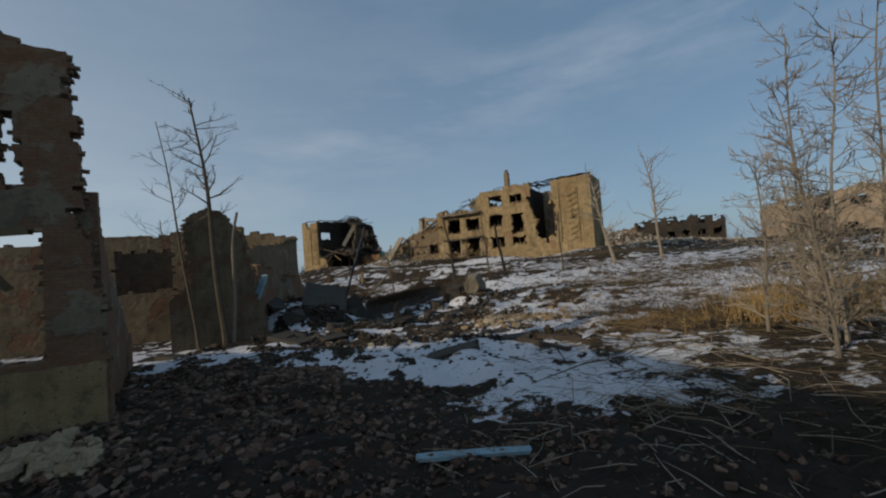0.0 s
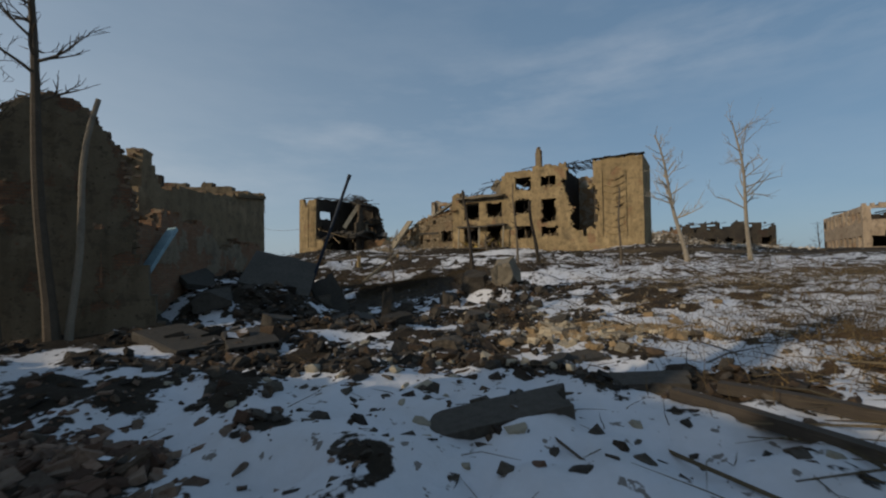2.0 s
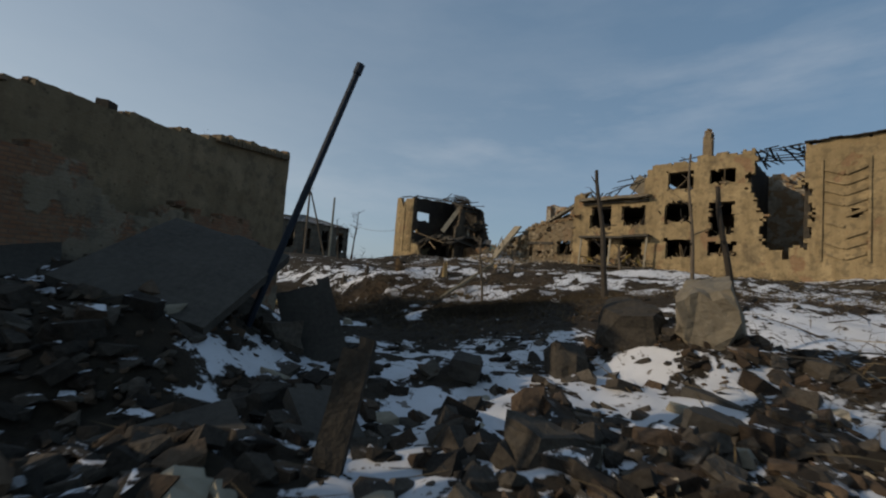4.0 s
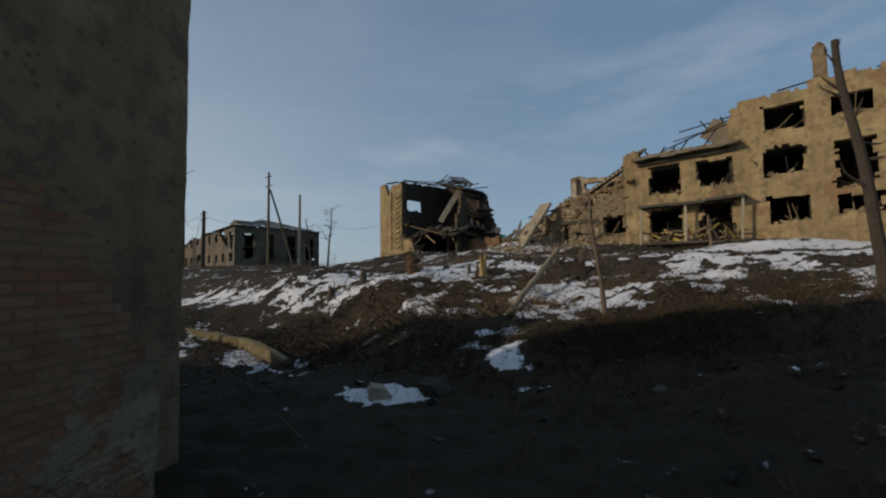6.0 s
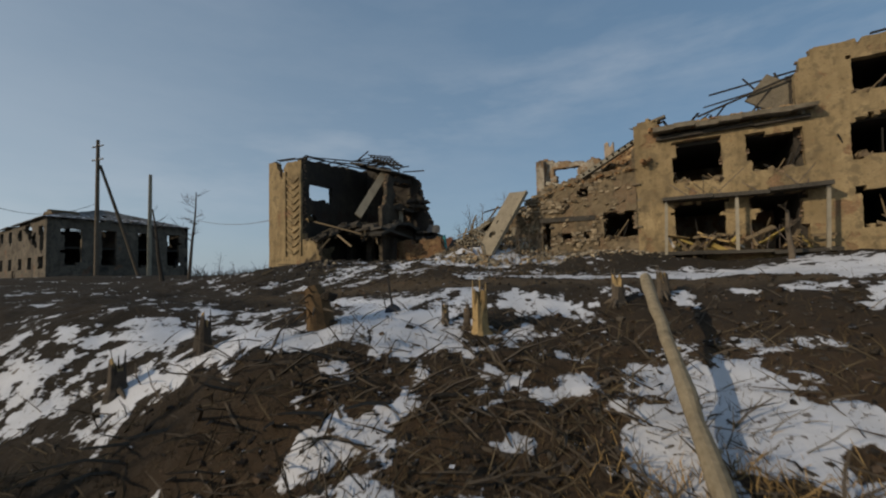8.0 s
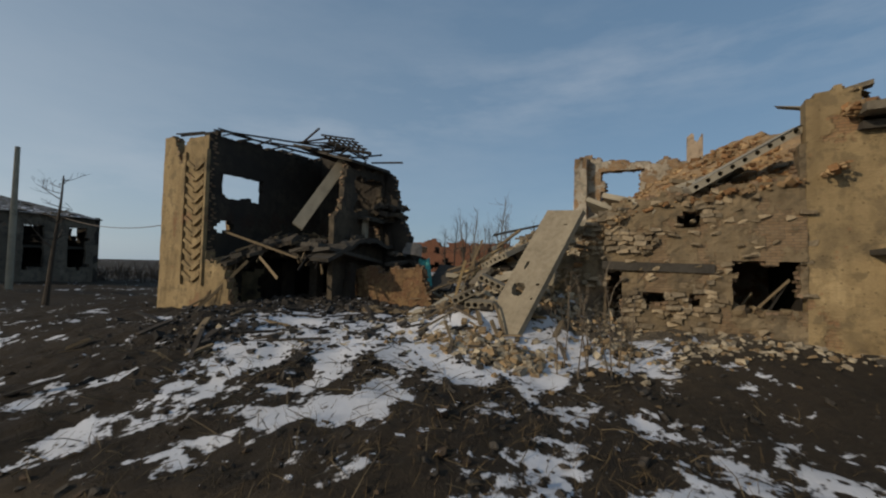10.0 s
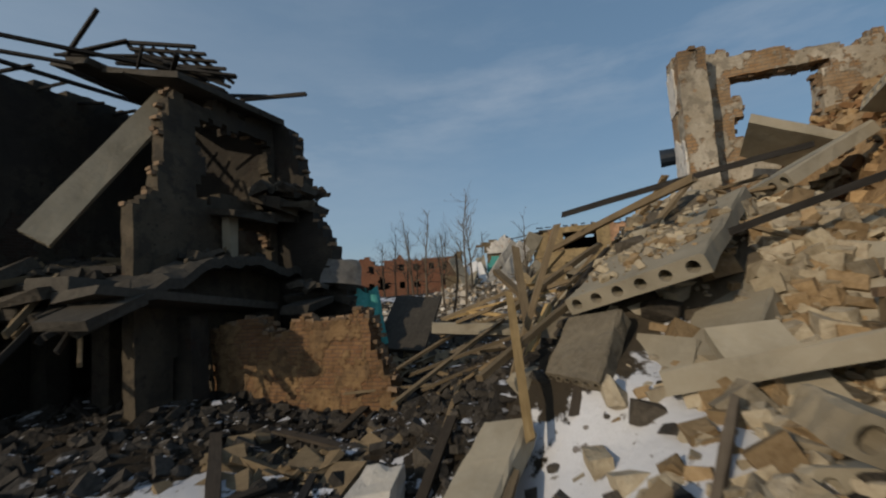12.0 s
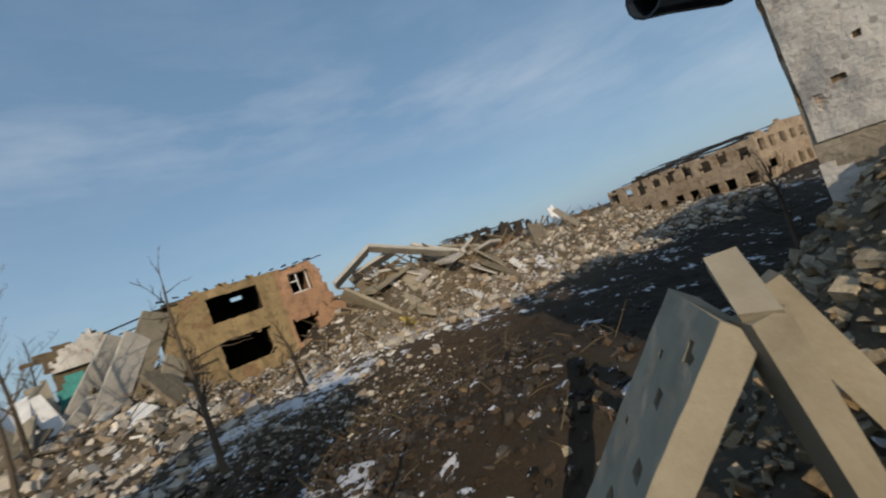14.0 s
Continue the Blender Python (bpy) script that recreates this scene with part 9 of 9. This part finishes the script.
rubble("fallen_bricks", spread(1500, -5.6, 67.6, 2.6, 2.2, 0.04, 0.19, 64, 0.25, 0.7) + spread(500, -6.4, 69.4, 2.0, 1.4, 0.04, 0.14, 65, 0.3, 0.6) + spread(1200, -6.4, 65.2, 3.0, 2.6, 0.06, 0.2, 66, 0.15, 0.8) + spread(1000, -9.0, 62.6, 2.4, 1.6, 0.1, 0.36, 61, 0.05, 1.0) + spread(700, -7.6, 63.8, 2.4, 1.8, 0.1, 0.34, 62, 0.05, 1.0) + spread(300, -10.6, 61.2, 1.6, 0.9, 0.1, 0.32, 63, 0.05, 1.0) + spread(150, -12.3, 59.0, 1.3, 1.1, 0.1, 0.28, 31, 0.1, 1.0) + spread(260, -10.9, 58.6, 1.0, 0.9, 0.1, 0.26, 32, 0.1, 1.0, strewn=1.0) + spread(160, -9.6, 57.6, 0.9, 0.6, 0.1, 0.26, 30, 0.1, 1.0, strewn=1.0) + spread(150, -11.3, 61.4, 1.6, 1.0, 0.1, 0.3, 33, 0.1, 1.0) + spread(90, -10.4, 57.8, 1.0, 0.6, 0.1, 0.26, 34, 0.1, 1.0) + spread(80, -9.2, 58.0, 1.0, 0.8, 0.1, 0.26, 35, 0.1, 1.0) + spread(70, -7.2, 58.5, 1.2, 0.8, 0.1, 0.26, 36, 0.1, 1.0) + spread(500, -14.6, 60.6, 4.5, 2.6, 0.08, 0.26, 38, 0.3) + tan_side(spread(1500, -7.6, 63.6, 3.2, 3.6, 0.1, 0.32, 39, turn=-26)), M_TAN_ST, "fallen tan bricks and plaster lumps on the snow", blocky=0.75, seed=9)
# dark colour here carries the shade that no wall casts
rubble("dark_rubble", spread(500, -16.0, 60.8, 5.0, 2.6, 0.08, 0.26, 40, 0.35) + spread(2200, -18.5, 68.5, 6.0, 4.0, 0.08, 0.4, 15) + spread(1600, -12.5, 69.0, 3.0, 4.0, 0.08, 0.4, 16) + spread(1300, -11.0, 65.6, 1.8, 3.4, 0.06, 0.32, 19, 0.2) + spread(700, -10.4, 68.6, 1.6, 2.0, 0.06, 0.3, 20, 0.2) + spread(2000, -15.0, 60.6, 5.5, 3.0, 0.07, 0.3, 48, 0.3, 0.8, strewn=0.8) + spread(700, -12.0, 57.6, 4.0, 1.4, 0.05, 0.18, 49, 0.3, 0.8, strewn=0.7) + spread(900, -16.0, 62.5, 6.0, 4.0, 0.06, 0.26, 17) + spread(700, -10.0, 56.5, 6, 3, 0.05, 0.2, 18), M_SHADE_ST, "rubble before the corner block, coloured dark as if in shade", blocky=0.4, seed=4)
rubble("pale_rubble", spread(1400, -3.0, 81.5, 8.0, 3.6, 0.05, 0.24, 71, 0.3, 0.7, strewn=0.7) + spread(3000, 6.0, 88.0, 16.0, 3.6, 0.06, 0.42, 19, turn=-26) + spread(1500, -5.0, 93.5, 8.0, 5.0, 0.1, 0.7, 20, turn=-26) + spread(2400, 16.0, 84.5, 12.0, 4.0, 0.08, 0.5, 21, turn=-26) + spread(1200, 30, 77, 14, 4, 0.1, 0.55, 22, turn=-26) + spread(900, -3.0, 86.0, 8, 5, 0.08, 0.4, 23), M_PALE_ST, "pale plaster and concrete debris heaps", blocky=0.4, seed=5)
rubble("broken_boards", spread(260, -12.6, 71.0, 2.6, 2.0, 0.2, 0.9, 45, 0.1, 0.2) + spread(120, -14.5, 66.4, 1.6, 0.8, 0.2, 0.7, 46, 0.1, 0.2), M_WOOD, "broken boards and sheets in the dark wreckage", blocky=1.0, seed=16)
rubble("white_scraps", spread(260, 9.0, 85.6, 10.0, 1.6, 0.1, 0.6, 47, 0.1, 0.25, turn=-26) + spread(240, 5.0, 85.5, 12.0, 2.4, 0.1, 0.5, 41, 0.1, 0.25, turn=-26) + spread(160, 14.0, 83.0, 12.0, 3.0, 0.1, 0.5, 42, 0.1, 0.25, turn=-26) + spread(70, -8.5, 72.5, 3.0, 2.0, 0.08, 0.4, 43, 0.1, 0.2) + spread(50, -11.0, 71.5, 2.0, 1.6, 0.08, 0.3, 44, 0.1, 0.2), M_WHITE, "torn white scraps of plaster and cloth in the wreckage", blocky=0.6, seed=10)
rubble("earth_clods", spread(3000, -5.0, 75.8, 5.0, 4.0, 0.06, 0.26, 70, 0.3, 0.8) + spread(2600, -6.0, 42.0, 10.0, 7.0, 0.05, 0.22, 24) + spread(1800, 4.0, 46.0, 14, 5, 0.05, 0.22, 25) + spread(1600, -3.0, 78.0, 8, 6, 0.05, 0.25, 26) + spread(1200, 6, 30, 12, 6, 0.05, 0.3, 27) + spread(900, -14, 37, 7, 6, 0.05, 0.25, 28) + spread(900, -12, 52, 8, 5, 0.05, 0.2, 29), M_STONE, "clods and stones in the churned earth", blocky=0.1, seed=6)
# the collapsed storeys of the long ruin
rr2 = random.Random(8)
heap = []
for _ in range(3400):
    lx, ly = rr2.uniform(-30.4, -16.0), rr2.uniform(-0.2, 6.9)
    if lx > -23:
        ly = rr2.uniform(-0.6, 1.6)
    lz = (storey_z(lx, max(ly, 0.0)) if lx < -22.5 else 7.15) + 1.2 + rr2.uniform(-0.05, 0.12)
    k = 0.09 + 0.24 * rr2.random() ** 2
    heap.append((19.6 + lx * UX - ly * UY, 48.65 + lx * UY + ly * UX, lz, k, k * rr2.uniform(0.5, 0.9), k * rr2.uniform(0.3, 0.7)))
rubble("fallen_masonry", heap, M_ORANGE_ST, "fallen orange-brown masonry on the broken upper floors", blocky=0.6, seed=7)

# single stones that can be told apart, nearest the flight
loose = root("stone_scatter", Matrix.Translation((0, 0, 0)), "scattered larger stones among the rubble", "stones")
stones = []
for k in range(10):
    tv, tf = CHUNKS[k]
    me = bpy.data.meshes.new("stone")
    me.from_pydata(tv.tolist(), [], tf.tolist())
    me.materials.append(M_STONE_OB if k % 3 else M_CONCRETE)
    stones.append(me)
rs = random.Random(21)
for k in range(280):
    cx, cy, rx, ry = rs.choice(((1.5, 13.5, 5, 4), (0.5, 19, 5, 4), (3, 8.5, 4, 3), (1.0, 10.4, 4, 1.6), (-11.5, 61.5, 3, 2.5), (-9, 66, 3, 3)))
    x, y = rs.gauss(cx, rx * 0.5), rs.gauss(cy, ry * 0.5)
    s = rs.uniform(0.12, 0.34) if y < 12 else rs.uniform(0.2, 0.55)
    o = new("stone", rs.choice(stones))
    o.parent = loose
    o.matrix_basis = pose(x, y, hz(x, y) + 0.06 * s, rs.uniform(-20, 20), rs.uniform(-20, 20), rs.uniform(0, 360)) @ Matrix.Diagonal((s, s * rs.uniform(0.6, 1), s * rs.uniform(0.45, 0.8), 1))


def sprigs(name, n, cx, cy, rx, ry, length, thick, lift, mat, label, seed, turn=0.0, cat="twigs"):
    r = random.Random(seed)
    rows = []
    c, s = math.cos(radians(turn)), math.sin(radians(turn))
    for _ in range(n):
        a, b = r.gauss(0, 0.5) * rx, r.gauss(0, 0.5) * ry
        if any(((cx + a * c - b * s - q[0]) / q[2]) ** 2 + ((cy + a * s + b * c - q[1]) / q[3]) ** 2 < 1 for q in CLEAR[:1]) and r.random() < 0.85:
            continue
        rows.append((cx + a * c - b * s, cy + a * s + b * c, r.uniform(0, 6.28), length * r.uniform(0.3, 1.0), r.uniform(*lift)))
    z = land([q[0] for q in rows], [q[1] for q in rows])
    mb = MB()
    for (x, y, a, l, up), zz in zip(rows, z):
        d = Vector((math.cos(a) * math.cos(up), math.sin(a) * math.cos(up), math.sin(up)))
        p = Vector((x, y, float(zz) - 0.02))
        mid = p + d * l * 0.5 + Vector((r.uniform(-1, 1), r.uniform(-1, 1), r.uniform(-0.3, 0.6))) * l * 0.08
        mb.tube([p, mid, p + d * l + Vector((0, 0, -0.05 * l))], [thick, thick * 0.8, thick * 0.3], 3)
    return mb


def twigs(name, label, mat, rows, cat="twigs"):
    mb = MB()
    for row in rows:
        o = sprigs(name, *row[:-2], mat, label, row[-2], row[-1])
        base = len(mb.v)
        mb.v.extend(o.v)
        mb.f.extend(tuple(i + base for i in q) for q in o.f)
    return tagged(obj(name, mb, mat), label, cat, kind="stuff")


twigs("snapped_branches", "snapped pale branches strewn over the bank", M_BARK, [
    (150, -9.6, 39.6, 3.5, 1.8, 1.3, 0.03, (0.0, 0.7), 27, 0), (70, -13.5, 43.5, 4.0, 1.6, 1.6, 0.04, (0.0, 0.6), 28, 0), (260, -9.5, 41.0, 7.0, 4.0, 1.3, 0.022, (0.0, 0.7), 21, 0), (160, -15.0, 42.5, 7.0, 4.0, 1.3, 0.022, (0.0, 0.6), 22, 0), (120, -9.0, 46.0, 6.0, 2.0, 1.1, 0.02, (0.0, 0.8), 23, 0), (160, 12.0, 13.0, 7.0, 6.0, 2.0, 0.022, (0.0, 0.3), 24, 0), (140, 17.0, 27.0, 10.0, 6.0, 2.4, 0.03, (0.0, 0.4), 25, 0), (90, -3.0, 80.0, 7.0, 3.0, 1.2, 0.02, (0.0, 0.6), 26, 0)])
twigs("dry_twigs", "tangle of dry twigs and snapped branches", M_TWIG, [
    (1100, 10.5, 5.5, 6.0, 5.0, 1.5, 0.009, (0.0, 0.3), 1, 10), (70, 10.0, 8.0, 4.0, 2.0, 3.6, 0.03, (0.0, 0.08), 2, 0), (900, 16.0, 20.0, 12.0, 8.0, 1.8, 0.014, (0.0, 0.5), 3, 0), (900, -9.5, 42.0, 8.0, 5.0, 0.9, 0.012, (0.0, 0.9), 4, 0), (500, -18.0, 41.0, 8.0, 6.0, 1.0, 0.014, (0.0, 0.8), 5, 0),
    (500, 14.0, 40.0, 12.0, 5.0, 1.6, 0.018, (0.0, 0.5), 6, 0), (700, -14.0, 57.0, 8.0, 5.0, 0.9, 0.012, (0.0, 0.6), 7, 0), (600, -2.0, 79.0, 7.0, 5.0, 0.9, 0.014, (0.0, 0.9), 8, 0), (350, 2.0, 14.0, 8.0, 8.0, 0.9, 0.008, (0.0, 0.4), 9, 0), (300, -8.0, 36.0, 5, 5, 0.7, 0.012, (0, 0.9), 11, 0)])
twigs("dead_grass", "tufts of dead straw-coloured grass", M_GRASS, [
    (4200, -8.0, 41.5, 9.0, 6.0, 0.3, 0.006, (0.3, 1.4), 12, 0), (3600, -15.5, 41.0, 9.0, 6.0, 0.32, 0.006, (0.2, 1.3), 13, 0), (4500, 12.0, 13.0, 7.0, 5.0, 0.5, 0.008, (0.1, 1.4), 14, 0), (3000, 17.0, 21.0, 10.0, 8.0, 0.6, 0.01, (0.1, 1.4), 20, 0), (2500, 5.0, 38.0, 14.0, 7.0, 0.5, 0.007, (0.2, 1.4), 15, 0), (1500, -12.0, 53.0, 9.0, 4.0, 0.4, 0.006, (0.2, 1.3), 16, 0),
    (2500, -2.0, 33.0, 8.0, 5.0, 0.45, 0.006, (0.2, 1.3), 17, 0), (1500, 20.0, 30.0, 16.0, 10.0, 0.7, 0.01, (0.3, 1.4), 18, 0), (900, -4.0, 80.0, 8.0, 5.0, 0.45, 0.007, (0.2, 1.3), 19, 0)], "grass")
# matted weeds, coloured near black to deepen the hollow's shade as well
twigs("dark_weeds", "dark matted weeds in the hollow", M_WEED, [
    (4500, -3.4, 34.6, 3.0, 2.4, 0.4, 0.01, (0.1, 1.3), 68, 0), (5200, -5.2, 34.9, 4.0, 2.2, 0.3, 0.008, (0.1, 1.3), 61, 0), (3600, -10.6, 35.8, 4.0, 2.2, 0.32, 0.008, (0.1, 1.3), 62, 0), (3500, -1.0, 37.4, 5.0, 2.6, 0.4, 0.009, (0.1, 1.3), 63, 0), (3000, -19.0, 40.0, 6.0, 3.0, 0.42, 0.011, (0.1, 1.3), 67, 0), (2500, -14.0, 39.0, 5.0, 2.6, 0.42, 0.01, (0.1, 1.3), 64, 0), (3000, 9.5, 2.0, 4.5, 3.5, 0.3, 0.007, (0.0, 0.8), 65, 0), (220, -14.5, 41.0, 6.0, 4.0, 1.1, 0.02, (0.0, 1.1), 66, 0)], "weeds")
twigs("golden_straw", "golden straw and leaf litter in the sun", M_STRAW, [
    (1500, 10.6, 10.2, 2.4, 2.2, 0.35, 0.009, (0.0, 0.9), 71, 0), (900, 7.9, 14.9, 2.2, 1.2, 0.35, 0.009, (0.0, 1.0), 72, 0), (700, 15.0, 8.4, 2.6, 1.6, 1.5, 0.012, (0.9, 1.5), 73, 0), (700, 19.0, 12.0, 4.0, 3.0, 1.2, 0.012, (0.6, 1.5), 74, 0), (500, -7.6, 40.6, 1.6, 1.0, 0.5, 0.009, (0.1, 1.3), 75, 0)], "straw")
twigs("pale_sticks", "pale dead sticks lying on the dark earth", M_PALEBARK, [
    (150, 7.6, 1.8, 4.5, 2.6, 1.5, 0.011, (0.0, 0.3), 81, 0), (60, 9.6, 4.6, 4.0, 1.6, 2.6, 0.016, (0.0, 0.12), 82, 0), (60, 12.0, 24.0, 6.0, 4.0, 2.2, 0.025, (0.0, 0.3), 83, 0)])
rubble("plaster_lumps", spread(150, -3.8, 0.9, 1.1, 0.7, 0.12, 0.42, 91, 0.2, 0.8), M_STONE_WALL, "pale bricks and plaster lumps by the house corner", blocky=0.7, seed=12)
twigs("splintered_laths", "splintered laths and rafters on the debris field", M_WOOD, [
    (260, 14.0, 85.5, 14.0, 4.0, 2.6, 0.05, (0.0, 0.9), 101, -26), (160, 28.0, 78.0, 12.0, 4.0, 2.6, 0.05, (0.0, 0.8), 102, -26), (120, 2.0, 89.5, 9.0, 3.0, 2.2, 0.045, (0.0, 0.9), 103, -26), (140, 36.0, 70.0, 12.0, 5.0, 2.4, 0.05, (0.0, 0.7), 104, -26)], "laths")
rubble("far_rubble", spread(1800, 34.0, 71.0, 14.0, 6.0, 0.1, 0.6, 105, 0.2, 0.8, -26) + spread(900, 24.0, 76.0, 9.0, 4.0, 0.1, 0.6, 106, 0.2, 0.8, -26) + spread(700, 12.0, 83.0, 8.0, 3.0, 0.1, 0.7, 107, 0.1, 0.9, -26), M_PALE_ST, "pale debris thinning out over the field", blocky=0.4, seed=15)
# sapling shoots that stand before the leaning slab
for k in range(9):
    x, y = -8.7 + 0.22 * k + 0.1 * math.sin(k * 3), 57.2 + 0.35 * math.sin(k * 2.0)
    tree("young_shoot", gnd(x, y), (x + 0.3 * math.sin(k), y + 0.2, hz(x, y) + 1.6 + 0.9 * abs(math.sin(k * 1.3))), 0.02, M_BARK, "thin upright shoot in the snow", 400 + k, 5, 0.4, 0.3, 0.5, 1, category="shoot", group="young shoots", up=1.2)
